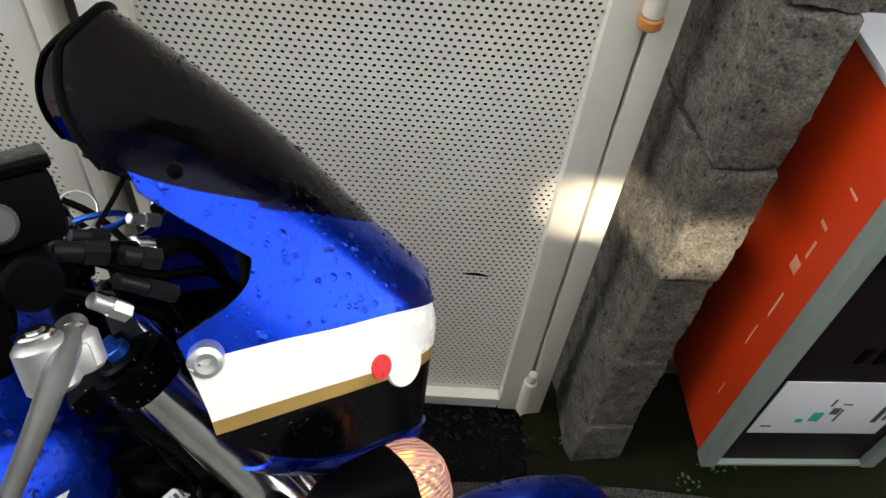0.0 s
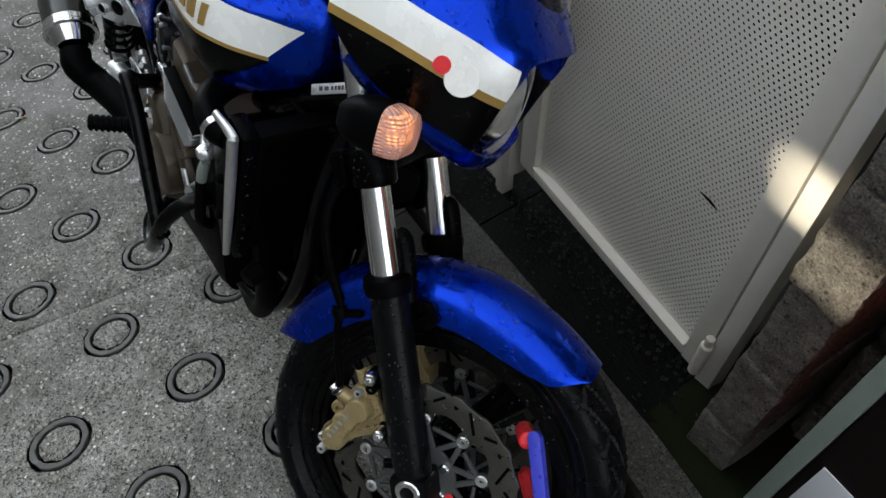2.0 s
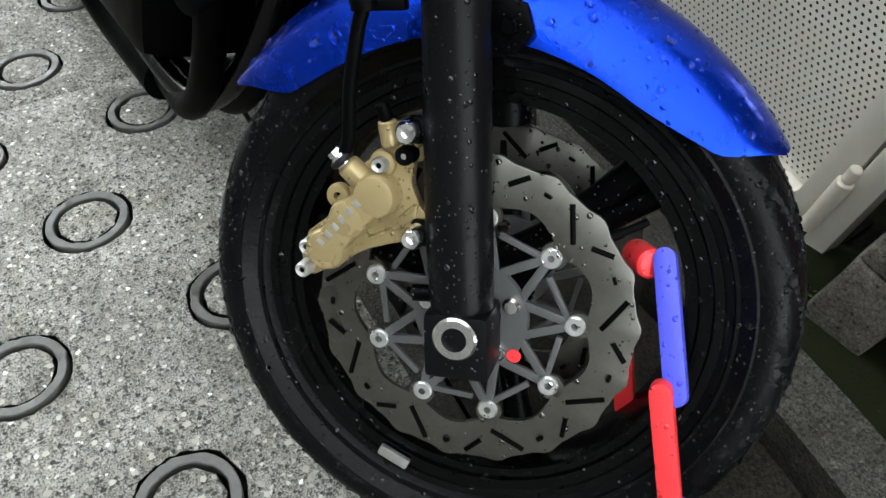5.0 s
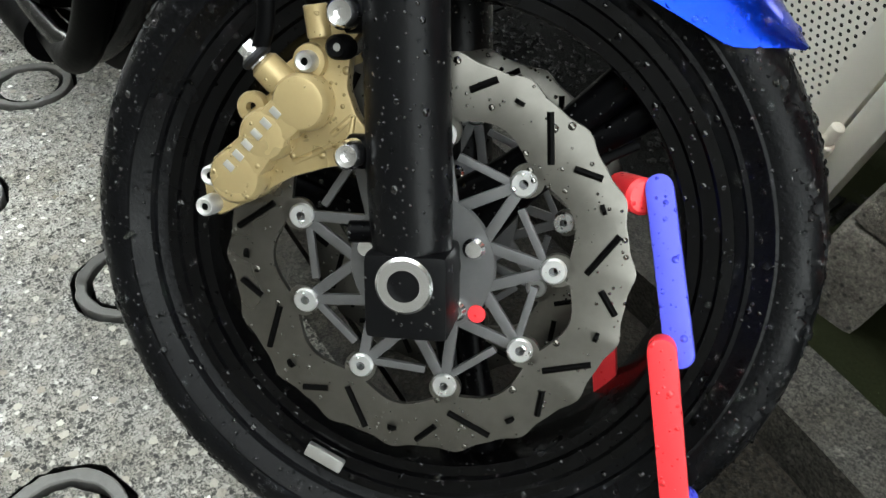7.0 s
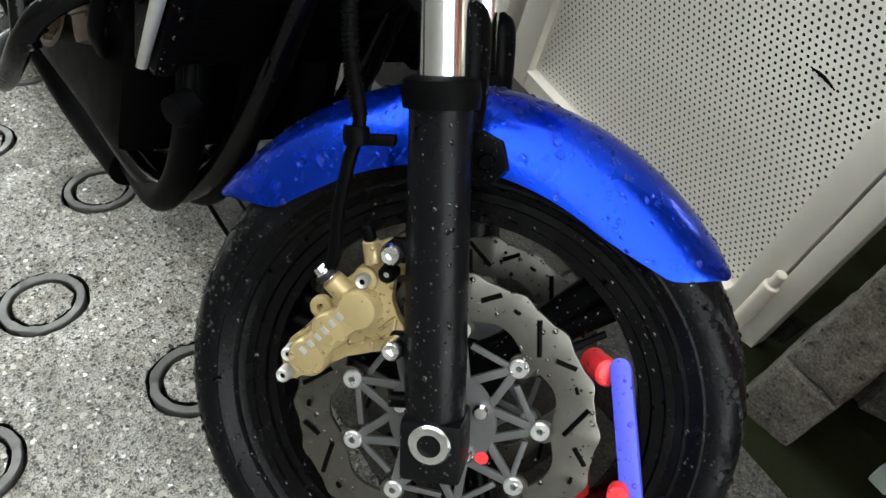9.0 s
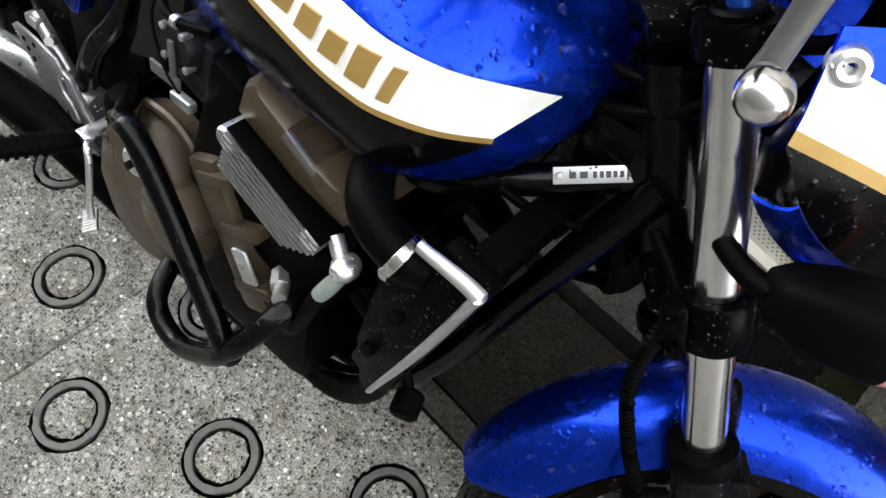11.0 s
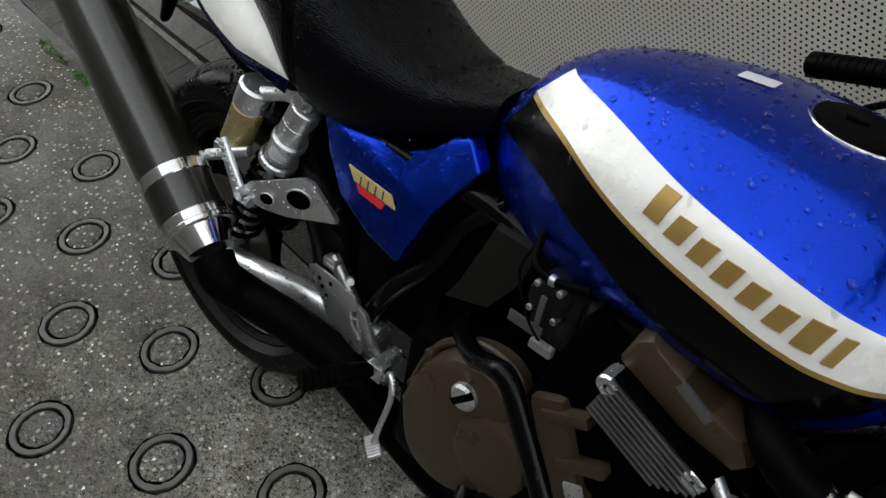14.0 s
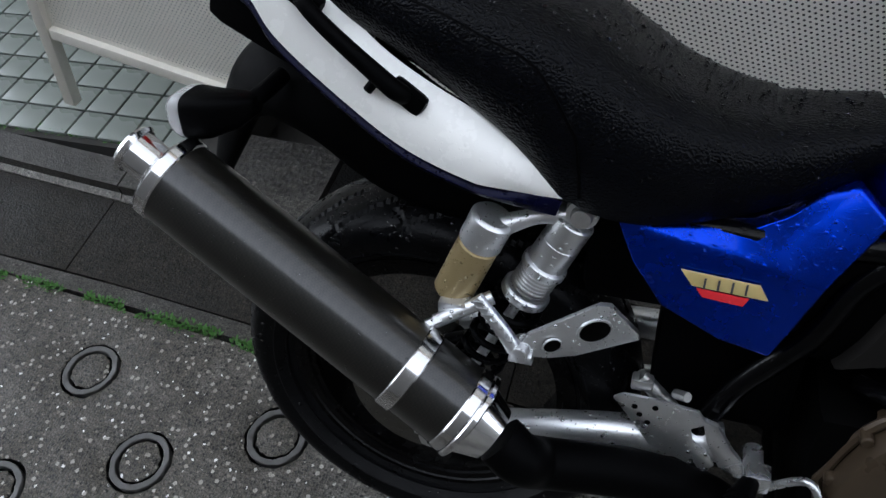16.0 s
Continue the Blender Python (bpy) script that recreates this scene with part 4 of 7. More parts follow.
# ---- the motorcycle ----
bike = thing("motorcycle", BIKE, "wet blue and white motorcycle leaning on its side stand", "motorcycle")


def bp(name, bm, mat, parent=bike, label="", sharp=38):
    return part(name, bm, mat, parent, label, sharp)


def fp(name, bm, mat, parent=bike, label="", sharp=38):
    return part(name, bm, mat, parent, label, sharp, FRONT)


def cp(name, bm, mat, parent=bike, label="", sharp=38):
    return part(name, bm, mat, parent, label, sharp, COWL)


def tyre_profile(r, half, rim):
    pts = [(rim - 0.012, -half * 0.62), (rim + 0.004, -half * 0.66), (rim + 0.014, -half * 0.76), (rim + 0.0155, -half * 0.81), (rim + 0.019, -half * 0.81), (rim + 0.0205, -half * 0.83), (rim + 0.030, -half * 0.955), (rim + 0.0315, -half * 0.985), (rim + 0.034, -half * 0.975), (rim + (r - rim) * 0.5, -half)]
    for k in range(1, 48):
        a = math.pi * (1 - k / 48)
        pts.append((rim + (r - rim) * (0.5 + 0.5 * math.sin(a) ** 0.75), half * math.cos(a)))
    pts += [(rim + (r - rim) * 0.5, half), (rim + 0.018, half * 0.8), (rim + 0.004, half * 0.66), (rim - 0.012, half * 0.62)]
    return pts


def tyre_mesh(r, half, rim, grooves):
    prof = tyre_profile(r, half, rim)
    bm = lathe(prof, 620)
    step = 360 / grooves
    for v in bm.verts:
        rad, w = math.hypot(v.co.x, v.co.z), abs(v.co.y) / half
        if rad < rim + (r - rim) * 0.60 or w < 0.10:
            continue
        a = math.degrees(math.atan2(v.co.z, v.co.x))
        long, tip = (a + 36 * (1 - w) ** 0.8) % step, (a + 9 - 16 * (1 - w)) % step
        cut = 0.0045 if long < 2.2 and w < 0.97 else 0.0038 if tip < 1.3 and 0.62 < w < 0.95 else 0.0
        v.co.x, v.co.z = v.co.x * (1 - cut / rad), v.co.z * (1 - cut / rad)
    return bm


def wheel(name, c, r, half, rim_r, wheel_m, spokes, tread):
    """Cast wheel: rim with flanges, hub, pairs of spokes, and its tyre."""
    m = wheel_m @ Matrix.Translation(c)
    h = half * 0.66
    rim = lathe([(rim_r - 0.028, -h + 0.012), (rim_r - 0.026, -h + 0.005), (rim_r - 0.017, -h + 0.0045), (rim_r - 0.015, -h), (rim_r - 0.004, -h - 0.001), (rim_r - 0.002, -h - 0.004), (rim_r + 0.006, -h - 0.004), (rim_r + 0.008, -h + 0.004), (rim_r - 0.006, -h + 0.010), (rim_r - 0.02, -0.01), (rim_r - 0.02, 0.01),
                 (rim_r - 0.006, h - 0.010), (rim_r + 0.008, h - 0.004), (rim_r + 0.006, h + 0.004), (rim_r - 0.016, h), (rim_r - 0.028, h - 0.012)], 128)
    hub = lathe([(0.012, -0.055), (0.034, -0.055), (0.038, -0.04), (0.03, -0.02), (0.03, 0.02), (0.038, 0.04), (0.034, 0.055), (0.012, 0.055)], 48)
    w = part(name, joined(rim, hub), RIM_BLACK, bike, "", 38, m)
    for k in range(spokes):
        a = 2 * math.pi * (k + 0.35) / spokes
        d, s = Vector((math.cos(a), 0, math.sin(a))), Vector((-math.sin(a), 0, math.cos(a)))
        sp = tube([d * 0.03 + s * 0.012, d * 0.10 + s * 0.004, d * (rim_r - 0.022) + s * 0.0], [0.02, 0.014, 0.017], 10, 4)
        sp2 = tube([d * 0.03 - s * 0.012, d * 0.10 - s * 0.014, d * (rim_r - 0.022) - s * 0.03], [0.018, 0.012, 0.014], 10, 4)
        part("spoke", joined(sp, sp2), BLACK, w, "", 38, m)
    tyre = part("tyre", tyre_mesh(r, half, rim_r, tread), RUBBER, w, "wet black rubber tyre", 28, m)
    rain_drops(tyre, w, 4200 if r < 0.31 else 1800, 0.0011, 0.0038, name, -2)
    rain_drops(w, w, 700, 0.0011, 0.0034, name + "rim", -2)
    return w, m


# front wheel, brake discs
AXLE = (0.030, 0, 0)
fw, fm = wheel("front_wheel", AXLE, 0.300, 0.060, 0.222, FRONT, 3, 22)
part("wheel_weight", block((0, 0, 0), (0.036, 0.006, 0.013), 0.002, Matrix.Translation((-0.0666, -0.0455, -0.1925)) @ pose(0, 0, 0, 0, 27, 0)), STEEL, fw, "small steel balance weight", 38, FRONT)
part("valve_stem", joined(rod((0.185, -0.02, 0.085), (0.16, -0.032, 0.075), 0.004, 10), rod((0.163, -0.031, 0.076), (0.150, -0.036, 0.071), 0.005, 10)), MATT_BLACK, fw, "", 38, FRONT)
PHASE = -79.9


def wave_disc(y, thick, seg=180):
    """Brake rotor band with a wavy rim and slots; carrier with nine arms."""
    bm = bmesh.new()
    rows = []
    for k in range(seg):
        a = 2 * math.pi * k / seg
        ro = 0.1540 + 0.0022 * math.cos(18 * a - radians(18 * PHASE)) + 0.0008 * math.cos(36 * a)
        ri = 0.1135 + 0.0046 * math.cos(9 * a - radians(9 * (PHASE + 20)))
        rows.append([(r * math.cos(a), yy, r * math.sin(a)) for r, yy in ((ro, y + 0.0006), (ro - 0.001, y), (ri, y), (ri, y + thick), (ro, y + thick))])
    vs = [[bm.verts.new(p) for p in r] for r in rows]
    for k in range(seg):
        a, b = vs[k], vs[(k + 1) % seg]
        for i in range(5):
            bm.faces.new((a[i], a[(i + 1) % 5], b[(i + 1) % 5], b[i]))
    return bm


def flat_bar(p, q, w, t):
    """Flat bar from p to q in the disc's plane."""
    turn = math.degrees(math.atan2(q.z - p.z, q.x - p.x))
    return block((0, 0, 0), ((q - p).length, t, w), 0.001, Matrix.Translation((p + q) / 2) @ pose(0, 0, 0, 0, -turn, 0))


def disc_assembly(side):
    y = 0.078 * side
    m = fm
    d = part("brake_disc", wave_disc(y - 0.0025, 0.005), DISC_STEEL, bike, "drilled wavy steel brake disc", 38, m)
    car = lathe([(0.030, y - 0.003), (0.055, y - 0.003), (0.0565, y), (0.055, y + 0.003), (0.030, y + 0.003)], 64)
    part("carrier_hub", car, GREY_METAL, d, "", 38, m)
    for k in range(9):
        a = radians(PHASE + 40 * k)
        e = Vector((math.cos(a), 0, math.sin(a)))
        for da in (-19, 19):
            b = radians(PHASE + 40 * k + da)
            f = Vector((math.cos(b), 0, math.sin(b)))
            p0, p1 = e * 0.0985, f * 0.050
            p0.y = p1.y = y
            part("carrier_arm", flat_bar(p1, p0, 0.0085, 0.005), GREY_METAL, d, "", 38, m)
        b = radians(PHASE + 40 * k + 31)
        p0, p1 = e * 0.094, Vector((math.cos(b), 0, math.sin(b))) * 0.086
        p0.y = p1.y = y
        part("carrier_arm", flat_bar(p0, p1, 0.0060, 0.0046), GREY_METAL, d, "", 38, m)
        tab = e * 0.108
        part("rotor_tab", lathe([(0.0065, -0.0025), (0.0125, -0.0025), (0.0125, 0.0025), (0.0065, 0.0025)], 24, Matrix.Translation((tab.x * 0.94, y, tab.z * 0.94))), DISC_STEEL, d, "", 38, m)
        part("rotor_button", lathe([(0.0035, -0.006), (0.0085, -0.006), (0.0098, -0.0045), (0.0098, 0.004), (0.0035, 0.004)], 24, Matrix.Translation((e.x * 0.0985, y, e.z * 0.0985))), ALUMINIUM, d, "bright rotor button", 38, m)
        for da, r0, r1, tw in ((-0.5, 0.122, 0.147, 11.5), (-5.8, 0.1335, 0.147, -6.5), (19.4, 0.1385, 0.1415, 0)):
            b0, b1 = radians(PHASE + 40 * k + da), radians(PHASE + 40 * k + da + tw)
            q0, q1 = Vector((r0 * math.cos(b0), y - 0.0024 * 1, r0 * math.sin(b0))), Vector((r1 * math.cos(b1), y - 0.0024, r1 * math.sin(b1)))
            # Black bar on the rotor face paints the shade of a slot.
            part("rotor_slot", tube([q0, q1], 0.0026 if tw else 0.004, 8, 1), ENGINE_BLACK, d, "black bar as the shade in a cleaning slot", 38, m)
    for k in range(5):
        a = radians(20 + 72 * k)
        part("disc_bolt", lathe([(0, y - 0.010), (0.006, y - 0.010), (0.0085, y - 0.007), (0.0085, y), (0, y)], 20, Matrix.Translation((0.043 * math.cos(a), 0, 0.043 * math.sin(a)))), CHROME, d, "", 38, m)
    return d


dr = disc_assembly(-1)
disc_assembly(1)
part("paint_dot", lathe([(0, -0.0018), (0.0065, -0.001), (0.007, 0), (0, 0)], 20, Matrix.Translation((0.0425, -0.0815, -0.0365))), RED, dr, "faded red paint dot", 38, fm)

# fork legs
for side in (-1, 1):
    y = 0.105 * side
    leg = fp("fork_leg", tube([(0.03, y, -0.034), (0.03, y, -0.02), (0.03, y, 0.0), (0.028, y, 0.06), (0.027, y, 0.16), (0.027, y, 0.29), (0.027, y, 0.31)], [0.022, 0.026, 0.0275, 0.0300, 0.0295, 0.0285, 0.0285], 28, 3), FORK_BLACK, bike, "black fork lower leg")
    if side < 0:
        rain_drops(leg, leg, 420, 0.0006, 0.0020, 3, -0.6)
    fp("axle_clamp", block((0.030, side * 0.1065, -0.010), (0.060, 0.056, 0.062), 0.006), FORK_BLACK, leg)
    fp("dust_seal", lathe([(0.022, -0.012), (0.034, -0.012), (0.0355, 0.0), (0.034, 0.012), (0.026, 0.016), (0.022, 0.016)], 36, Matrix.Translation((0.027, y, 0.322)) @ pose(0, 0, 0, 90, 0, 0)), MATT_BLACK, leg, "rubber dust seal")
    fp("stanchion", rod((0.027, y, 0.31), (0.027, y, 0.75), 0.0215, 40), CHROME, leg, "polished chrome fork tube")
    fp("stanchion_guard", tube([(0.052, y - 0.012 * side, 0.29), (0.056, y - 0.014 * side, 0.34), (0.056, y - 0.014 * side, 0.385), (0.050, y - 0.012 * side, 0.40)], [0.013, 0.013, 0.012, 0.004], 12, 4, 0.4), BLACK, leg)
    fc = fp("fork_cap", rod((0.027, y, 0.748), (0.027, y, 0.760), 0.0205, 32, None, 0.003), BLACK, leg)
    fp("cap_adjuster", joined(rod((0.027, y, 0.759), (0.027, y, 0.768), 0.0095, 20, None, 0.001), rod((0.027, y, 0.768), (0.027, y, 0.776), 0.0055, 6)), BLUE_ANOD, fc, "blue anodised adjuster")
    for z in (0.087, 0.179):
        fp("caliper_lug", rod((-0.016, y, z), (0.028, y, z), 0.0125, 18, None, 0.002), BLACK, leg)
    fp("axle_stub", rod((-0.016, y + 0.004 * side, 0.03), (0.02, y, 0.03), 0.008, 12), BLACK, leg)
    if side < 0:
        ax = fp("axle_end", lathe([(0.0115, -0.013), (0.0185, -0.013), (0.0205, -0.011), (0.0205, 0.004), (0.0115, 0.004)], 40, Matrix.Translation((0.030, -0.1245, 0.0))), CHROME, leg, "hollow chrome axle end")
        fp("axle_socket", rod((0.030, -0.1290, 0.0), (0.030, -0.120, 0.0), 0.0128, 6), GREY_METAL, ax, "hexagonal socket")
fp("axle", rod((0.03, -0.13, 0), (0.03, 0.13, 0), 0.012, 20), STEEL)
low = fp("lower_triple_clamp", joined(
    block((0.010, 0, 0.494), (0.07, 0.16, 0.036), 0.008),
    *[lathe([(0.0222, -0.026), (0.031, -0.026), (0.033, -0.022), (0.033, 0.022), (0.031, 0.026), (0.0222, 0.026)], 40, Matrix.Translation((0.027, s * 0.105, 0.492)) @ pose(0, 0, 0, 90, 0, 0)) for s in (-1, 1)]), BLACK, bike, "black lower fork bridge")
for s in (-1, 1):
    fp("pinch_bolt", joined(block((-0.010, s * 0.118, 0.492), (0.02, 0.028, 0.05), 0.004), rod((-0.012, s * 0.105, 0.506), (-0.012, s * 0.14, 0.506), 0.0065, 10), rod((-0.012, s * 0.105, 0.478), (-0.012, s * 0.14, 0.478), 0.0065, 10)), BLACK, low)
up = fp("upper_triple_clamp", joined(
    block((0.0, 0, 0.739), (0.065, 0.17, 0.02), 0.006),
    *[lathe([(0.0222, -0.014), (0.031, -0.014), (0.033, 0.0), (0.031, 0.014), (0.0222, 0.014)], 36, Matrix.Translation((0.027, s * 0.105, 0.739)) @ pose(0, 0, 0, 90, 0, 0)) for s in (-1, 1)]), BLACK, bike, "black upper fork bridge")
fp("steering_stem", rod((0, 0, 0.50), (0, 0, 0.745), 0.024, 24), BLACK)

# front caliper
BODY = ((-0.0453, 0.121, 0.0205), (-0.0722, 0.0985, 0.0190), (-0.0955, 0.0690, 0.0205))    # the three lobes: x, z, radius
for side in (-1, 1):
    s, y = side, side * 0.078
    inner, outer = (-0.090, -0.104) if side < 0 else (0.052, 0.108)
    base = plate([(-0.128, 0.040), (-0.118, 0.036), (-0.090, 0.050), (-0.062, 0.066), (-0.034, 0.074), (-0.018, 0.077), (-0.002, 0.080), (-0.001, 0.100), (-0.010, 0.112), (-0.016, 0.130), (-0.012, 0.160),
                  (-0.001, 0.172), (-0.005, 0.186), (-0.020, 0.188), (-0.038, 0.180), (-0.044, 0.158), (-0.062, 0.146), (-0.072, 0.128), (-0.092, 0.112), (-0.098, 0.096), (-0.120, 0.080), (-0.129, 0.060)], min(inner, outer), max(inner, outer), 0.003)
    cal = fp("brake_caliper", base, CALIPER_GOLD, bike, "gold anodised brake caliper")
    if side > 0:
        continue
    fp("caliper_inner_half", plate([(-0.125, 0.048), (-0.07, 0.066), (-0.02, 0.085), (-0.03, 0.14), (-0.08, 0.118), (-0.12, 0.078)], y + 0.008, y + 0.03, 0.004), CALIPER_GOLD, cal)
    for cx, cz, r in BODY:
        fp("piston_housing", lathe([(0, -0.0460), (r * 0.70, -0.0460), (r * 0.86, -0.0450), (r * 0.96, -0.0420), (r, -0.036), (r * 1.03, 0), (0, 0)], 40, Matrix.Translation((cx, y, cz))), CALIPER_GOLD, cal)
    for (ax_, az, ar), (bx, bz, br) in zip(BODY, BODY[1:]):
        p, q = Vector((ax_, 0, az)), Vector((bx, 0, bz))
        turn = math.degrees(math.atan2(q.z - p.z, q.x - p.x))
        fp("caliper_bridge", block((0, 0, 0), ((q - p).length, 0.044, 0.029), 0.0045, Matrix.Translation(((p.x + q.x) / 2, y - 0.0235, (p.z + q.z) / 2)) @ pose(0, 0, 0, 0, -turn, 0)), CALIPER_GOLD, cal)
    for k in range(6):
        t = (k + 0.5) / 6
        fp("lettering_bar", block((0, 0, 0), (0.0050, 0.0012, 0.0080), 0.0003, Matrix.Translation((-0.1015 + 0.0440 * t, y - 0.0462, 0.0735 + 0.0450 * t)) @ pose(0, 0, 0, 0, -46, 0)), STEEL, cal, "raised silver lettering as plain bars")
    for bx, bz, r in ((-0.0098, 0.0870, 0.0105), (-0.0110, 0.1795, 0.0110)):
        fp("mounting_bolt", lathe([(0, -0.006), (0.0034, -0.006), (0.0040, -0.012), (r - 0.003, -0.0130), (r - 0.001, -0.0105), (r, -0.007), (r, 0.012), (0, 0.012)], 28, Matrix.Translation((bx, -0.118, bz))), CHROME, cal, "bright domed mounting bolt")
    for bx, bz in ((-0.1165, 0.0685), (-0.1225, 0.0455), (-0.0412, 0.1485)):
        bolt = fp("caliper_bolt", lathe([(0.0028, -0.006), (0.0058, -0.007), (0.0072, -0.005), (0.0078, 0.008), (0.0028, 0.008)], 24, Matrix.Translation((bx, -0.112, bz))), STEEL, cal, "bright socket screw")
        fp("bolt_socket", rod((bx, -0.1165, bz), (bx, -0.112, bz), 0.0032, 6), ENGINE_BLACK, bolt)
    pin = fp("pad_pin", lathe([(0.0028, -0.007), (0.0062, -0.008), (0.0084, -0.005), (0.0090, 0.012), (0.0028, 0.012)], 24, Matrix.Translation((-0.0175, -0.113, 0.1578))), MATT_BLACK, cal, "black pad pin screw")
    fp("bolt_socket", rod((-0.0175, -0.118, 0.1578), (-0.0175, -0.112, 0.1578), 0.0034, 6), STEEL, pin)
    fp("pad_pin_boss", lathe([(0, -0.004), (0.0115, -0.003), (0.0125, 0.002), (0.0125, 0.014), (0, 0.014)], 28, Matrix.Translation((-0.0412, -0.106, 0.1485))), CALIPER_GOLD, cal)
    fp("union_boss", rod((-0.0560, -0.104, 0.1270), (-0.0745, -0.110, 0.1475), 0.0125, 24, 0.0110, 0.002), CALIPER_GOLD, cal)
    union = fp("banjo_bolt", joined(rod((-0.0745, -0.110, 0.1475), (-0.0815, -0.112, 0.1555), 0.0092, 20, None, 0.001), rod((-0.0815, -0.112, 0.1555), (-0.0850, -0.113, 0.1595), 0.0070, 6)), CHROME, cal, "bright union bolt")
    fp("banjo_eye", rod((-0.0760, -0.1105, 0.1490), (-0.0800, -0.1117, 0.1538), 0.0118, 24, None, 0.002), DARK_METAL, union)
    fp("bleed_boss", rod((-0.034, -0.104, 0.164), (-0.036, -0.106, 0.186), 0.0085, 18, None, 0.001), CALIPER_GOLD, cal)
    fp("bleed_cap", rod((-0.036, -0.106, 0.186), (-0.040, -0.108, 0.202), 0.0062, 14, None, 0.002), MATT_BLACK, cal, "rubber bleed cap")
    fp("pad_spring_lug", joined(lathe([(0.004, -0.005), (0.010, -0.005), (0.0115, -0.003), (0.0115, 0.003), (0.004, 0.003)], 24, Matrix.Translation((-0.0855, -0.104, 0.1165)))), CALIPER_GOLD, cal)
    for x0, z0, x1, z1 in ((-0.016, 0.094, -0.034, 0.088), (-0.034, 0.088, -0.058, 0.078), (-0.016, 0.094, -0.012, 0.112), (-0.028, 0.098, -0.012, 0.112)):
        fp("bracket_rib", tube([(x0, -0.1040, z0), (x1, -0.1040, z1)], 0.0022, 8, 1), CALIPER_GOLD, cal)
hose = fp("brake_hose", tube([(-0.078, -0.111, 0.152), (-0.069, -0.114, 0.172), (-0.062, -0.122, 0.215), (-0.050, -0.128, 0.262), (-0.040, -0.128, 0.30), (-0.048, -0.128, 0.36), (-0.045, -0.12, 0.43), (-0.005, -0.10, 0.50), (-0.02, -0.07, 0.56)], 0.0062, 12, 6), MATT_BLACK, bike, "black ribbed brake hose")
for k in range(46):
    t = k / 45
    pts = spline([(-0.040, -0.128, 0.302), (-0.048, -0.128, 0.36), (-0.045, -0.12, 0.43), (-0.005, -0.10, 0.50)], 15)
    p = pts[min(int(t * (len(pts) - 1)), len(pts) - 1)]
    q = pts[min(int(t * (len(pts) - 1)) + 1, len(pts) - 1)]
    if (q - p).length > 0:
        fp("hose_rib", rod(p, p + (q - p).normalized() * 0.0024, 0.0076, 10), MATT_BLACK, hose)
fp("hose_clip", joined(lathe([(0.006, -0.008), (0.011, -0.008), (0.0125, 0), (0.011, 0.008), (0.006, 0.008)], 20, Matrix.Translation((-0.043, -0.128, 0.285)) @ pose(0, 0, 0, 90, 0, 20)), block((-0.025, -0.125, 0.282), (0.034, 0.012, 0.01), 0.002)), MATT_BLACK, hose)

# front mudguard


def fender(u, v):
    a = radians(140.5 - 110 * u)
    q = (v - 0.5) * 2
    tip = max(0.0, 1 - u / 0.10, 1 - (1 - u) / 0.07)
    ends = max(0, (u - 0.75) / 0.25) ** 2 * 0.5 + max(0, (0.25 - u) / 0.25) ** 2 * 0.25
    wide = (1 - 0.22 * ends) * (1 - 0.42 * tip ** 2.2)
    drop = (0.074 - 0.040 * ends) * abs(q) ** 2.3 * wide ** 3
    k = min(1.0, max(0.0, (1 - u) * 1.25))
    r = 0.3125 + 0.0205 * k * k * (3 - 2 * k) - drop
    return Vector((0.030 + r * math.cos(a), 0.068 * wide * math.sin(q * 1.3) / math.sin(1.3), r * math.sin(a)))


fe = fp("front_mudguard", grid_surface(fender, 72, 24, 0.003), BLUE, bike, "wet metallic blue front mudguard")
rain_drops(fe, fe, 520, 0.0007, 0.0042, 2)
for s in (-1, 1):
    fp("mudguard_stay", plate([(0.030, 0.235), (0.070, 0.240), (0.086, 0.256), (0.080, 0.280), (0.055, 0.292), (0.02, 0.292), (0.01, 0.25)], s * 0.074 - 0.006, s * 0.074 + 0.006, 0.003), BLACK, fe)
    fp("mudguard_bolt", lathe([(0, -0.006), (0.006, -0.006), (0.008, -0.003), (0.008, 0.004), (0, 0.004)], 18, Matrix.Translation((0.066, s * 0.084, 0.262)) @ pose(0, 0, 0, 0, 0, 0 if s < 0 else 180)), BLACK, fe)

# nose fairing, windscreen, headlight
PLAN = [(-0.240, -0.190), (-0.17, -0.180), (-0.10, -0.162), (-0.040, -0.136), (0.002, -0.088), (0.020, 0.0)]


def plan_at(s):
    """s from 0 (right rear) over 1 (nose) to 2 (left rear)."""
    k, side = (s, 1) if s <= 1 else (2 - s, -1)
    line = spline([(x, y, 0) for x, y in PLAN], 12)
    f = k * (len(line) - 1)
    i = min(int(f), len(line) - 2)
    p = line[i].lerp(line[i + 1], f - i)
    return p.x, p.y * side, k


def cowl_point(s, z):
    x, y, k = plan_at(s)
    up_by = max(0.0, z - 0.66)
    low_by = max(0.0, 0.62 - z)
    x = x - up_by * (0.08 + 0.62 * k) - 1.2 * k * up_by * up_by - low_by * 0.45 * k
    y = y * (1 - 0.65 * up_by - 1.0 * low_by)
    return Vector((x, y, z))


TOP = [(0.0, 0.856), (0.15, 0.828), (0.35, 0.795), (0.55, 0.763), (0.75, 0.735), (0.9, 0.716), (1.0, 0.712)]
NOTCH_UP = [(0.0, 0.850), (0.06, 0.833), (0.15, 0.800), (0.22, 0.772), (0.26, 0.754)]
NOTCH_LOW = [(0.0, 0.718), (0.06, 0.722), (0.15, 0.728), (0.22, 0.738), (0.26, 0.752)]
WHITE_UP = [(0.0, 0.701), (0.2, 0.688), (0.35, 0.674), (0.5, 0.661), (0.73, 0.638), (1.0, 0.620)]
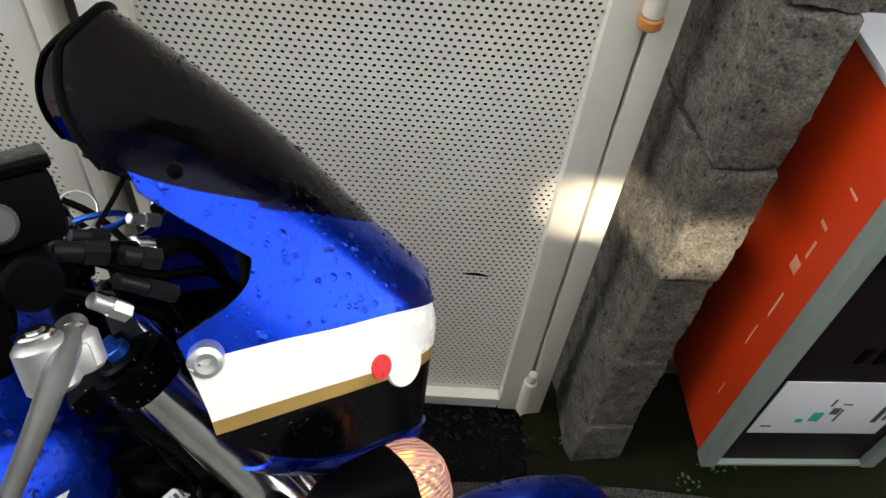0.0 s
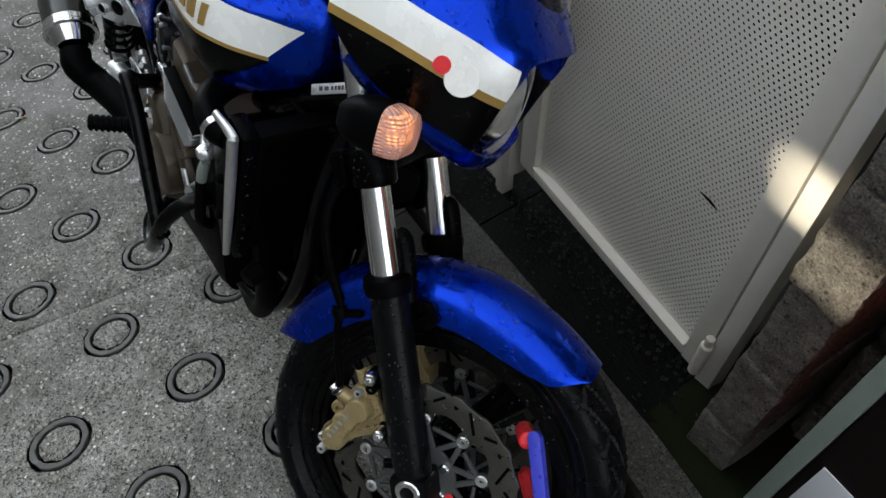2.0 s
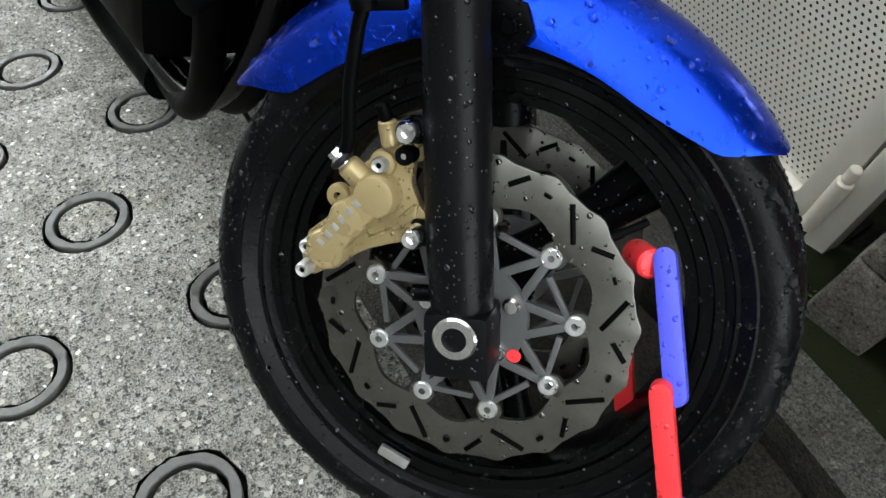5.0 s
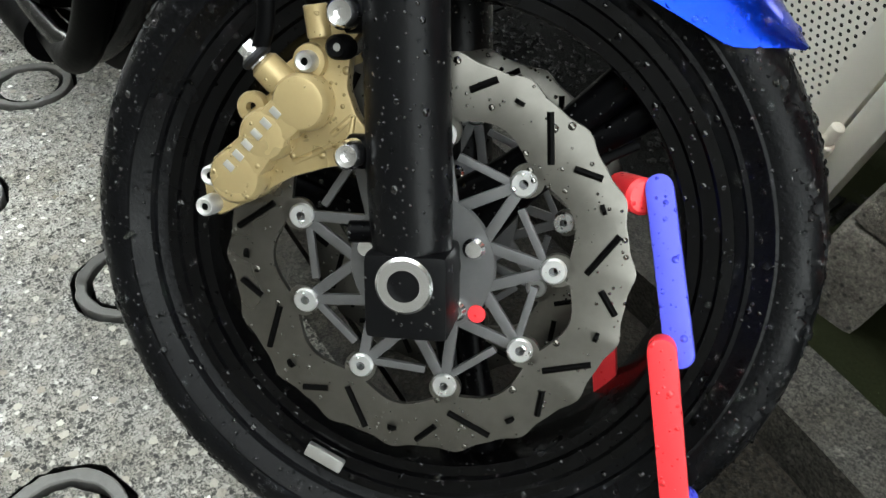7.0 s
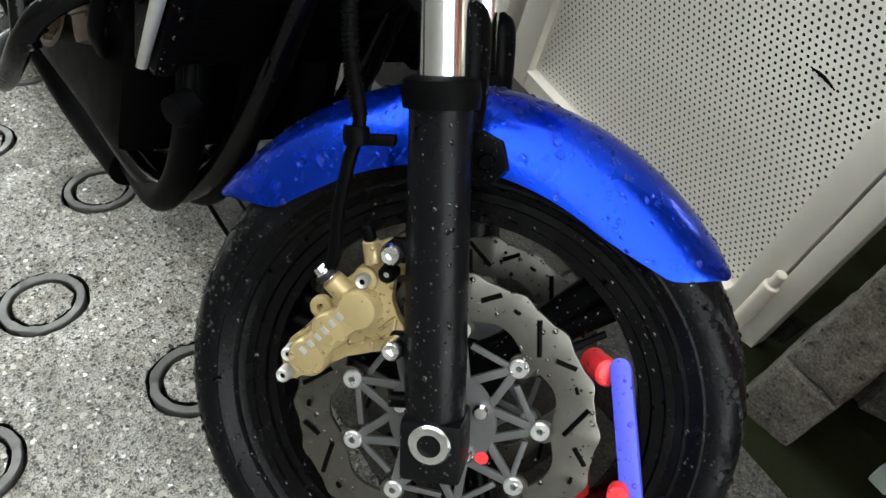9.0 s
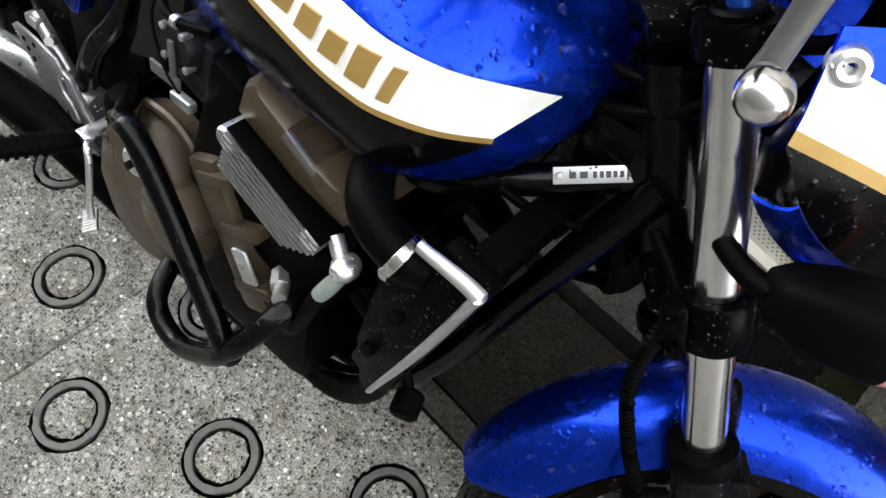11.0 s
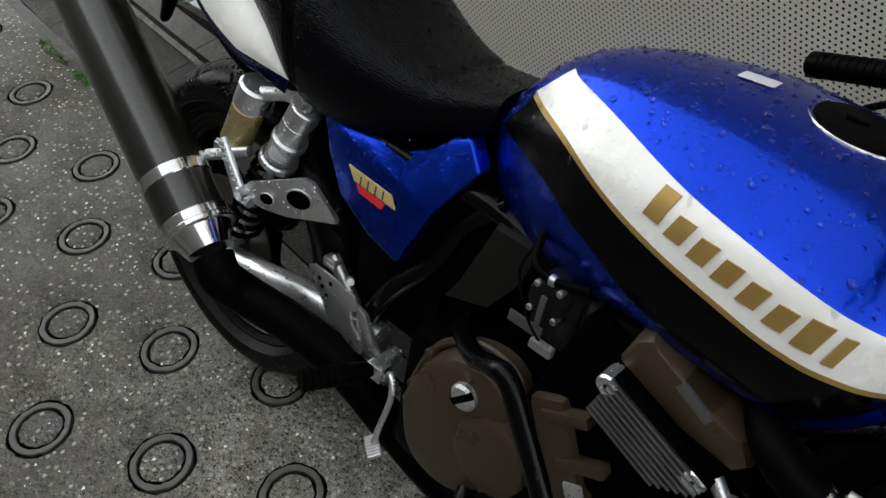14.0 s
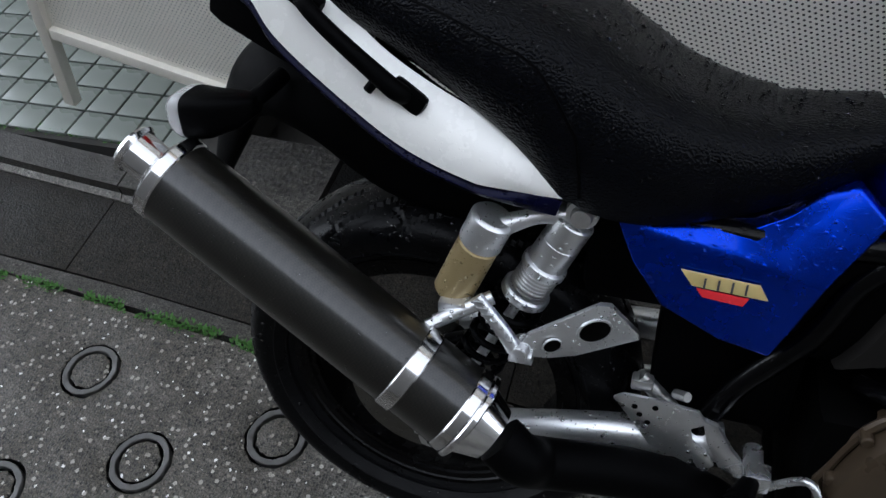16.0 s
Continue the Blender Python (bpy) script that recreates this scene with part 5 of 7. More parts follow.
WHITE_LOW = [(0.0, 0.653), (0.2, 0.640), (0.35, 0.627), (0.5, 0.613), (0.73, 0.597), (1.0, 0.585)]
BOTTOM = [(0.0, 0.640), (0.12, 0.596), (0.3, 0.562), (0.55, 0.538), (0.75, 0.518), (1.0, 0.50)]
BROW = [(0.0, 0.653), (0.2, 0.640), (0.35, 0.627), (0.5, 0.613), (0.71, 0.5985), (0.75, 0.640), (0.82, 0.655), (1.0, 0.662)]


def sym(rows, s):
    return lerp_table(rows, s if s <= 1 else 2 - s)[0]


def cowl_patch(lo, hi, s0, s1, nu, nv, lift=0.0, thick=0.003):
    def fn(u, v):
        s = s0 + (s1 - s0) * u
        a, b = sym(lo, s), sym(hi, s)
        p = cowl_point(s, a + (b - a) * v)
        if lift:
            n = (p - Vector((-0.16, 0, p.z))).normalized()
            p = p + n * lift
        return p
    return grid_surface(fn, nu, nv, thick)


cowl = cp("nose_fairing", joined(cowl_patch(BROW, TOP, 0.26, 1.74, 90, 14), cowl_patch(WHITE_LOW, NOTCH_LOW, 0, 0.26, 16, 8), cowl_patch(WHITE_LOW, NOTCH_LOW, 1.74, 2, 16, 8),
                                 cowl_patch(NOTCH_UP, TOP, 0.085, 0.26, 16, 6), cowl_patch(NOTCH_UP, TOP, 1.74, 1.915, 16, 6)), BLUE, bike, "metallic blue nose fairing beaded with rain")
for s0, s1 in ((0.0, 0.715), (1.285, 2.0)):
    st = cp("white_stripe", cowl_patch(WHITE_LOW, WHITE_UP, s0, s1, 40, 5, 0.0015, 0.0008), WHITE, cowl, "white painted stripe")
    cp("gold_line", cowl_patch([(a, b - 0.011) for a, b in WHITE_LOW], [(a, b) for a, b in WHITE_LOW], s0, s1, 40, 2, 0.0018, 0.0008), GOLD, cowl, "thin gold pinstripe")
    cp("lower_fairing", cowl_patch(BOTTOM, [(a, b - 0.0005) for a, b in WHITE_LOW], s0 + 0.0, s1 - 0.0, 40, 8), GLOSS_BLACK, cowl, "gloss black lower band of the fairing")


def skirt(s0, s1):
    def fn(u, v):
        s = s0 + (s1 - s0) * u
        p = cowl_point(s, sym(BOTTOM, s))
        e = min(1.0, 4 * u, 4 * (1 - u))
        q = Vector((p.x - 0.020, p.y * 0.86, p.z - 0.012 - 0.014 * e))
        m = (p + q) / 2 + Vector((0.004, p.y * 0.04, -0.006))
        return p * (1 - v) ** 2 + m * 2 * v * (1 - v) + q * v * v
    return grid_surface(fn, 40, 8, 0.003)


rain_drops(cowl, cowl, 420, 0.0006, 0.0034, 5, 0.0)
cp("lower_lip", skirt(0.10, 1.90), BLUE, cowl, "blue lower lip of the fairing turned inwards")
for s in (0.04, 1.96):
    p = cowl_point(s, 0.698)
    n = Vector((-0.2, -1 if s < 1 else 1, 0)).normalized()
    cp("fairing_bolt", lathe([(0.004, -0.009), (0.008, -0.010), (0.012, -0.008), (0.0138, -0.002), (0.0138, 0.006), (0.004, 0.006)], 36, Matrix.Translation(p) @ n.to_track_quat("-Y", "Z").to_matrix().to_4x4()), ALUMINIUM, cowl, "large bright screw")


def screen(u, v):
    s = 0.02 + 1.96 * u
    base = cowl_point(s, sym(TOP, s) - 0.006)
    k = s if s <= 1 else 2 - s
    e = min(1.0, k * 1.6) ** 0.6
    top = Vector((-0.249 + 0.060 * k ** 0.8, base.y * 0.60 * (1.0 if k < 0.999 else 0), 0.925 + 0.026 * e))
    mid = (base + top) / 2 + Vector((0.004 + 0.016 * k - 0.030 * max(0.0, 1 - k * 3), base.y * 0.12, 0.004))
    return base * (1 - v) ** 2 + mid * 2 * v * (1 - v) + top * v * v


ws = cp("windscreen", grid_surface(screen, 48, 14, 0.003), SCREEN, cowl, "smoked windscreen with rain drops")
rim = [screen(0, i / 8) for i in range(8)] + [screen(i / 24, 1) for i in range(25)] + [screen(1, 1 - i / 8) for i in range(1, 9)]
cp("edge_trim", tube(rim, 0.0036, 8, 1), MATT_BLACK, ws, "black rubber edging")
UNDER = [(0.0, 0.27), (0.2, 0.36), (0.4, 0.22), (0.6, 0.08), (0.8, 0.02), (1.0, 0.02)]


def under_screen(u, v):
    s = 0.03 + 1.94 * u
    p = screen((s - 0.02) / 1.96, 0.01 + v * sym(UNDER, s))
    return p + (Vector((-0.18, 0, p.z - 0.02)) - p).normalized() * 0.006


cp("upper_fairing_edge", grid_surface(under_screen, 60, 6, 0.002), BLUE, cowl, "blue fairing edge seen through the smoked screen")
rain_drops(ws, cowl, 380, 0.0006, 0.0030, 4, 0.0)
for s in (0.22, 0.5, 1.5, 1.78):
    p = Vector(screen((s - 0.02) / 1.96, 0.14))
    cp("screen_screw", lathe([(0, -0.004), (0.005, -0.003), (0.006, 0.003), (0, 0.003)], 14, Matrix.Translation(p) @ pose(0, 0, 0, 0, 0, 0 if s < 1 else 180)), MATT_BLACK, ws)
hl = cp("headlight", lathe([(0.0, 0.11), (0.05, 0.10), (0.085, 0.06), (0.093, 0.0), (0.09, -0.008), (0.084, -0.004), (0.08, 0.0), (0.04, 0.05), (0.0, 0.06)], 48, Matrix.Translation((-0.050, 0, 0.573)) @ pose(0, 0, 0, 0, 0, 90) @ Matrix.Diagonal((1.1, 1, 0.85, 1))), CHROME, bike, "round headlight with chrome reflector")
cp("headlight_glass", lathe([(0.0, -0.022), (0.04, -0.018), (0.075, -0.004), (0.084, 0.004), (0.082, 0.006), (0.07, 0.0), (0.0, -0.018)], 48, Matrix.Translation((-0.050, 0, 0.573)) @ pose(0, 0, 0, 0, 0, 90) @ Matrix.Diagonal((1.1, 1, 0.85, 1))), HEAD_GLASS, hl, "clear ribbed glass")

# the sticker on the fairing, plain shapes only

def fairing_spot(s, z, w, h, mat, name, turn=0.0, lift=0.003, label=""):
    p = cowl_point(s, z)
    t = (cowl_point(s + 0.02, z) - cowl_point(s - 0.02, z)).normalized()
    n = t.cross(Vector((0, 0, 1))).normalized()
    bm = lathe([(0, -lift), (0.97, -lift), (1.0, -lift * 0.6), (1.0, 0.0), (0, 0.0)], 28)
    bm.transform(Matrix.Diagonal((w / 2, 1, h / 2, 1)))
    zax = t.cross(-n)
    rot = Matrix((t, -n, zax)).transposed().to_4x4()
    part(name, bm, mat, cowl, label, 38, COWL @ Matrix.Translation(p) @ rot @ pose(0, 0, 0, 0, turn, 0))


fairing_spot(0.50, 0.613, 0.044, 0.042, WHITE, "sticker", 0, 0.0030, "plain white oval sticker")
fairing_spot(0.415, 0.624, 0.022, 0.022, RED, "sticker", 15, 0.0036, "small red oval sticker")


# front indicators


def lamp_rings(rows):
    """Rounded box sections across x; rows of (x, y, z, half width, half height)."""
    out = []
    for x, y, z, w, h in rows:
        out.append([Vector((x, y + w * math.copysign(abs(math.cos(a)) ** 0.55, math.cos(a)), z + h * math.copysign(abs(math.sin(a)) ** 0.55, math.sin(a)))) for a in [2 * math.pi * (i + 0.5) / 28 for i in range(28)]])
    return rings_to_mesh(out)


for side in (-1, 1):
    y = side * 0.214
    b = cp("indicator", lamp_rings([(-0.194, side * 0.186, 0.533, 0.007, 0.009), (-0.191, side * 0.188, 0.534, 0.018, 0.016), (-0.178, side * 0.195, 0.537, 0.026, 0.024), (-0.155, side * 0.206, 0.541, 0.032, 0.030), (-0.123, y, 0.543, 0.034, 0.032), (-0.119, y, 0.543, 0.033, 0.031)]), MATT_BLACK, bike, "black front indicator housing")
    cp("indicator_lens", lamp_rings([(-0.1185, y, 0.543, 0.033, 0.031), (-0.104, y, 0.543, 0.032, 0.030), (-0.093, y, 0.543, 0.029, 0.027), (-0.087, y, 0.543, 0.022, 0.021)]), CLEAR_LENS, b, "pinkish clear ribbed lens")
    bm = bmesh.new()
    bmesh.ops.create_icosphere(bm, subdivisions=2, radius=0.0065, matrix=Matrix.Translation((-0.110, y - 0.010 * side, 0.543)))
    cp("bulb", bm, BULB if side < 0 else RED, b, "glowing amber bulb" if side < 0 else "")
    cp("indicator_arm", tube([(-0.186, side * 0.188, 0.532), (-0.200, side * 0.15, 0.527), (-0.215, side * 0.09, 0.53)], 0.010, 12, 4), MATT_BLACK, b)

# handlebar, controls
hb = cp("handlebar", tube([(-0.445, -0.395, 0.782), (-0.40, -0.31, 0.795), (-0.335, -0.18, 0.805), (-0.300, -0.08, 0.775), (-0.300, 0.08, 0.775), (-0.335, 0.18, 0.805), (-0.40, 0.31, 0.795), (-0.445, 0.395, 0.782)], 0.011, 14, 6), BLACK, bike, "black tubular handlebar")
for side in (-1, 1):
    g = cp("grip", rod((-0.385, side * 0.285, 0.797), (-0.442, side * 0.388, 0.783), 0.0168, 20, None, 0.004), MATT_BLACK, hb, "ribbed rubber grip")
    for q in range(9):
        t = (q + 0.5) / 9
        p0 = Vector((-0.385, side * 0.285, 0.797)).lerp(Vector((-0.442, side * 0.388, 0.783)), t)
        d0 = Vector((-0.057, side * 0.103, -0.014)).normalized() * 0.003
        cp("grip_rib", rod(p0 - d0, p0 + d0, 0.0180, 18), MATT_BLACK, g)
    be = cp("bar_end", rod((-0.440, side * 0.385, 0.783), (-0.452, side * 0.407, 0.780), 0.0185, 22, None, 0.004), BLACK, hb, "black bar end weight")
    cp("bar_end_screw", rod((-0.4515, side * 0.406, 0.780), (-0.4535, side * 0.4095, 0.7795), 0.006, 6), STEEL, be)
    cp("switch_box", joined(block((-0.352, side * 0.225, 0.802), (0.050, 0.052, 0.050), 0.010), rod((-0.35, side * 0.225, 0.78), (-0.345, side * 0.215, 0.755), 0.012, 14)), MATT_BLACK, hb)
    cp("bar_clamp", joined(block((-0.298, side * 0.055, 0.775), (0.048, 0.034, 0.044), 0.006), rod((-0.298, side * 0.055, 0.69), (-0.298, side * 0.055, 0.76), 0.019, 20)), BLACK, hb)
    for q in (-1, 1):
        cp("clamp_screw", rod((-0.298 + 0.014 * q, side * 0.055, 0.795), (-0.298 + 0.014 * q, side * 0.055, 0.803), 0.006, 12, None, 0.0015), STEEL, hb)
BALL = Vector((-0.366, -0.400, 0.7245))
lv = cp("brake_lever", tube([(-0.304, -0.262, 0.775), (-0.314, -0.292, 0.768), (-0.333, -0.325, 0.752), (-0.353, -0.365, 0.738), (BALL.x, BALL.y + 0.010, BALL.z + 0.004)], [0.013, 0.011, 0.0085, 0.007, 0.007], 14, 6, 0.7), FIN_METAL, bike, "silver brake lever with a ball end")
cp("lever_ball", lathe([(0, -0.0105), (0.0055, -0.009), (0.009, -0.0055), (0.0105, 0.0), (0.009, 0.0055), (0.0055, 0.009), (0, 0.0105)], 24, Matrix.Translation(BALL)), CHROME, lv)
cp("lever_pivot", joined(rod((-0.320, -0.280, 0.752), (-0.320, -0.280, 0.782), 0.0150, 28, None, 0.003), rod((-0.303, -0.272, 0.754), (-0.303, -0.272, 0.777), 0.0125, 22, None, 0.003), block((-0.312, -0.276, 0.764), (0.030, 0.020, 0.018), 0.004)), STEEL, lv, "bright cast lever pivot")
for x, y, z, r in ((-0.320, -0.280, 0.782, 0.0105), (-0.303, -0.272, 0.777, 0.007)):
    cp("pivot_bolt", joined(rod((x, y, z), (x, y, z + 0.005), r, 24, None, 0.0015), rod((x, y, z + 0.004), (x, y, z + 0.0065), r * 0.55, 6)), CHROME, lv, "bright pivot bolt")
cp("clutch_lever", tube([(-0.300, 0.262, 0.797), (-0.330, 0.345, 0.775), (-0.365, 0.392, 0.745)], [0.011, 0.008, 0.007], 12, 6, 0.7), BLACK, bike, "black clutch lever")
mc = cp("master_cylinder", joined(block((-0.318, -0.235, 0.848), (0.066, 0.080, 0.040), 0.008), rod((-0.315, -0.19, 0.812), (-0.312, -0.285, 0.812), 0.0155, 20, None, 0.003), block((-0.325, -0.215, 0.812), (0.045, 0.03, 0.04), 0.006)), MATT_BLACK, bike, "black brake fluid reservoir and cylinder")
cp("reservoir_lid", block((-0.318, -0.235, 0.871), (0.070, 0.084, 0.008), 0.003), BLACK, mc)
cp("reservoir_window", lathe([(0, -0.003), (0.009, -0.003), (0.011, 0), (0, 0)], 24, Matrix.Translation((-0.318, -0.275, 0.846))), GREY_METAL, mc, "round sight glass")
cp("banjo_bolt", joined(rod((-0.30, -0.190, 0.808), (-0.272, -0.186, 0.796), 0.007, 14, None, 0.002), rod((-0.282, -0.188, 0.80), (-0.268, -0.186, 0.794), 0.009, 6)), DARK_METAL, mc, "bright union bolt")
cp("brake_line", tube([(-0.278, -0.187, 0.798), (-0.245, -0.17, 0.785), (-0.205, -0.13, 0.765), (-0.18, -0.08, 0.70), (-0.19, -0.05, 0.60)], [0.008, 0.0075, 0.006, 0.006, 0.006], 12, 6), MATT_BLACK, mc)
cp("cable_ferrule", rod((-0.252, -0.172, 0.789), (-0.240, -0.166, 0.783), 0.0092, 16, None, 0.001), CHROME, mc, "bright ferrule")
mb = cp("clutch_cylinder", joined(block((-0.345, 0.30, 0.850), (0.062, 0.078, 0.042), 0.008), rod((-0.335, 0.22, 0.812), (-0.34, 0.33, 0.812), 0.014, 18)), MATT_BLACK, bike, "black clutch fluid reservoir")
cp("reservoir_lid", block((-0.345, 0.30, 0.874), (0.066, 0.082, 0.008), 0.003), GREY_METAL, mb, "grey reservoir lid")
ins = cp("instrument_pod", joined(*[lathe([(0, 0.03), (0.04, 0.03), (0.046, 0.0), (0.044, -0.02), (0, -0.022)], 40, Matrix.Translation((-0.20, s * 0.05, 0.83)) @ pose(0, 0, 0, 60, 0, -90)) for s in (-1, 1)]), MATT_BLACK, bike, "pair of round black instruments")
for k, (x, y, z, x2, y2, z2) in enumerate(((-0.31, -0.16, 0.78, -0.23, -0.03, 0.62), (-0.30, 0.2, 0.8, -0.2, 0.06, 0.60), (-0.31, 0.16, 0.79, -0.26, 0.0, 0.60), (-0.29, -0.12, 0.79, -0.16, -0.09, 0.68))):
    cp("control_cable", tube([(x, y, z), (x + 0.05, y * 0.9, z - 0.04), ((x + x2) / 2 + 0.03, (y + y2) / 2, (z + z2) / 2), (x2, y2, z2)], 0.0042, 8, 6), MATT_BLACK)
cp("ignition_lock", joined(rod((-0.27, 0, 0.66), (-0.285, 0, 0.715), 0.021, 22, None, 0.003), rod((-0.283, 0, 0.71), (-0.287, 0, 0.722), 0.014, 18)), GREY_METAL)
cp("key_ring", joined(tube([(-0.27 + 0.016 * math.cos(a), -0.02 + 0.006 * math.sin(a), 0.80 + 0.016 * math.sin(a)) for a in [i * 0.42 for i in range(16)]], 0.0012, 6, 1)), STEEL)
cp("carabiner", tube([(-0.285, -0.03, 0.79), (-0.27, -0.035, 0.795), (-0.245, -0.035, 0.792), (-0.235, -0.03, 0.785), (-0.25, -0.028, 0.78), (-0.28, -0.028, 0.782), (-0.285, -0.03, 0.79)], 0.0028, 8, 4), BLUE_ANOD)

for x, y, z, x2, y2, z2, r, mt, nm in ((-0.262, -0.205, 0.795, -0.240, -0.200, 0.783, 0.0065, DARK_METAL, "adjuster_barrel"), (-0.285, -0.150, 0.806, -0.262, -0.142, 0.796, 0.005, DARK_METAL, "cable_end"), (-0.243, -0.120, 0.800, -0.222, -0.110, 0.790, 0.0045, STEEL, "adjuster_barrel"), (-0.288, -0.215, 0.776, -0.270, -0.205, 0.757, 0.0055, STEEL, "switch_screw"), (-0.268, -0.165, 0.770, -0.232, -0.150, 0.742, 0.006, DARK_METAL, "cable_end")):
    cp(nm, joined(rod((x, y, z), (x2, y2, z2), r, 14, None, 0.001), rod(((x + x2) / 2, (y + y2) / 2, (z + z2) / 2), (x2, y2, z2), r * 1.25, 6)), mt, hb)
cp("cable_tie", tube([(-0.236, -0.150, 0.838), (-0.250, -0.165, 0.826), (-0.268, -0.180, 0.812)], 0.0018, 8, 4), MATT_BLACK, hb, "thin black cable")

# ---- tank ----
TANK = [  # x, top, bottom, half width, height of the widest line
    (0.455, 0.862, 0.772, 0.055, 0.815),
    (0.480, 0.900, 0.748, 0.078, 0.820),
    (0.520, 0.942, 0.728, 0.100, 0.825),
    (0.580, 0.972, 0.716, 0.128, 0.825),
    (0.660, 0.990, 0.725, 0.162, 0.830),
    (0.760, 0.998, 0.740, 0.190, 0.838),
    (0.860, 0.992, 0.740, 0.199, 0.840),
    (0.905, 0.985, 0.738, 0.199, 0.840),
    (0.945, 0.970, 0.738, 0.193, 0.838),
    (0.985, 0.945, 0.743, 0.163, 0.836),
    (1.022, 0.920, 0.758, 0.110, 0.832),
    (1.046, 0.906, 0.785, 0.070, 0.832),
    (1.058, 0.886, 0.812, 0.054, 0.836),
    (1.063, 0.874, 0.828, 0.044, 0.840),
]
SHOULDER = ((0.0, 1.0), (0.2, 0.99), (0.4, 0.955), (0.58, 0.88), (0.62, 0.85), (0.66, 0.81), (0.76, 0.69), (0.86, 0.56), (0.945, 0.435), (0.97, 0.38), (0.985, 0.30), (0.997, 0.14), (1.0, 0.0))


def tank_ring(x):
    top, bot, w, zw = lerp_table(TANK, x)
    half = []
    for f, h in SHOULDER:
        half.append((w * f, zw + (top - zw) * h))
    for k in range(1, 9):
        a = math.pi / 2 * k / 8
        half.append((w * (0.72 + 0.28 * math.cos(a) ** 0.7), zw - (zw - bot) * math.sin(a) ** 1.1))
    right = [Vector((x, -y, z)) for y, z in half]
    left = [Vector((x, y, z)) for y, z in half[1:]]
    return right + left[::-1]


tank_bm = rings_to_mesh([tank_ring(0.455 + (1.062 - 0.455) * i / 60) for i in range(61)])
tank = bp("fuel_tank", tank_bm.copy(), BLUE, bike, "metallic blue fuel tank beaded with rain", 50)
rain_drops(tank, tank, 1500, 0.0007, 0.0044, 6, 0.15)
S_LOW = [(0.507, 0.902), (0.605, 0.892), (0.690, 0.874), (0.765, 0.861), (0.832, 0.849), (0.895, 0.838), (0.950, 0.832), (0.983, 0.823), (1.016, 0.811)]
S_UP = [(0.546, 0.945), (0.637, 0.940), (0.715, 0.930), (0.786, 0.9195), (0.850, 0.910), (0.905, 0.901), (0.953, 0.8905), (1.003, 0.872), (1.044, 0.853)]
for side in (-1, 1):
    bp("white_stripe", band(S_LOW, S_UP, tank_bm, 0.0012, 60, 8, side), WHITE, tank, "broad white painted stripe")
    bp("gold_line", band([(x, z - 0.0065) for x, z in S_LOW], S_LOW, tank_bm, 0.0013, 60, 2, side), GOLD, tank, "thin gold pinstripe")
    K_UP = [(x, z - 0.0065) for x, z in S_LOW]
    K_LOW = [(0.475, 0.842), (0.57, 0.834), (0.638, 0.818), (0.70, 0.804), (0.75, 0.787), (0.82, 0.772), (0.90, 0.764), (0.96, 0.766), (1.000, 0.790)]
    bp("black_band", band(K_LOW, K_UP, tank_bm, 0.001, 60, 8, side), GLOSS_BLACK, tank, "gloss black painted band")
# raised gold emblem of eight characters as plain bars
for side in (-1,):
    for k in range(8):
        u = 0.733 + 0.0300 * k
        tall = k in (0, 6, 7)
        z0 = 0.887 - 0.0425 * (k / 7)
        hgt = 0.032 if tall else 0.024
        wd = 0.010 if k == 7 else 0.0205
        bp("emblem_bar", band([(u, z0), (u + wd, z0 - 0.001)], [(u + 0.008, z0 + hgt), (u + 0.008 + wd, z0 + hgt - 0.001)], tank_bm, 0.0036, 6, 4, side, 0.0025), GOLD, tank, "raised gold emblem as plain bars")
capm = Matrix.Translation((0.853, 0, 0.984)) @ pose(0, 0, 0, -90, 5, 0)
cap = bp("filler_cap", lathe([(0, -0.012), (0.03, -0.012), (0.050, -0.010), (0.0535, -0.006), (0.0535, 0.012), (0, 0.012)], 48, capm), MATT_BLACK, tank, "dark filler cap")
bp("cap_ring", lathe([(0.0535, -0.007), (0.057, -0.0075), (0.0595, -0.003), (0.060, 0.012), (0.0535, 0.012)], 56, capm), CHROME, cap, "bright ring")
bp("cap_key_cover", block((0, 0, 0), (0.024, 0.014, 0.005), 0.002, Matrix.Translation((0.846, 0.0, 0.998)) @ pose(0, 0, 0, 0, 5, 20)), MATT_BLACK, cap)
bp("warning_label", block((0, 0, 0), (0.042, 0.026, 0.001), 0.0003, Matrix.Translation((0.738, -0.002, 0.9988)) @ pose(0, 0, 0, 0, -3, 0)), PAPER, tank, "small white warning label")

# ---- seat ----
SEAT = [  # x, top, bottom, half width
    (-0.345, 1.035, 1.000, 0.075), (-0.30, 1.045, 0.985, 0.098), (-0.20, 1.040, 0.970, 0.118), (-0.11, 1.026, 0.934, 0.132), (-0.03, 1.010, 0.890, 0.142), (0.05, 0.992, 0.835, 0.150), (0.11, 0.968, 0.772, 0.152),
    (0.17, 0.930, 0.748, 0.148), (0.23, 0.893, 0.745, 0.138), (0.30, 0.868, 0.756, 0.118), (0.37, 0.860, 0.776, 0.096), (0.42, 0.866, 0.800, 0.080), (0.455, 0.872, 0.815, 0.068)]


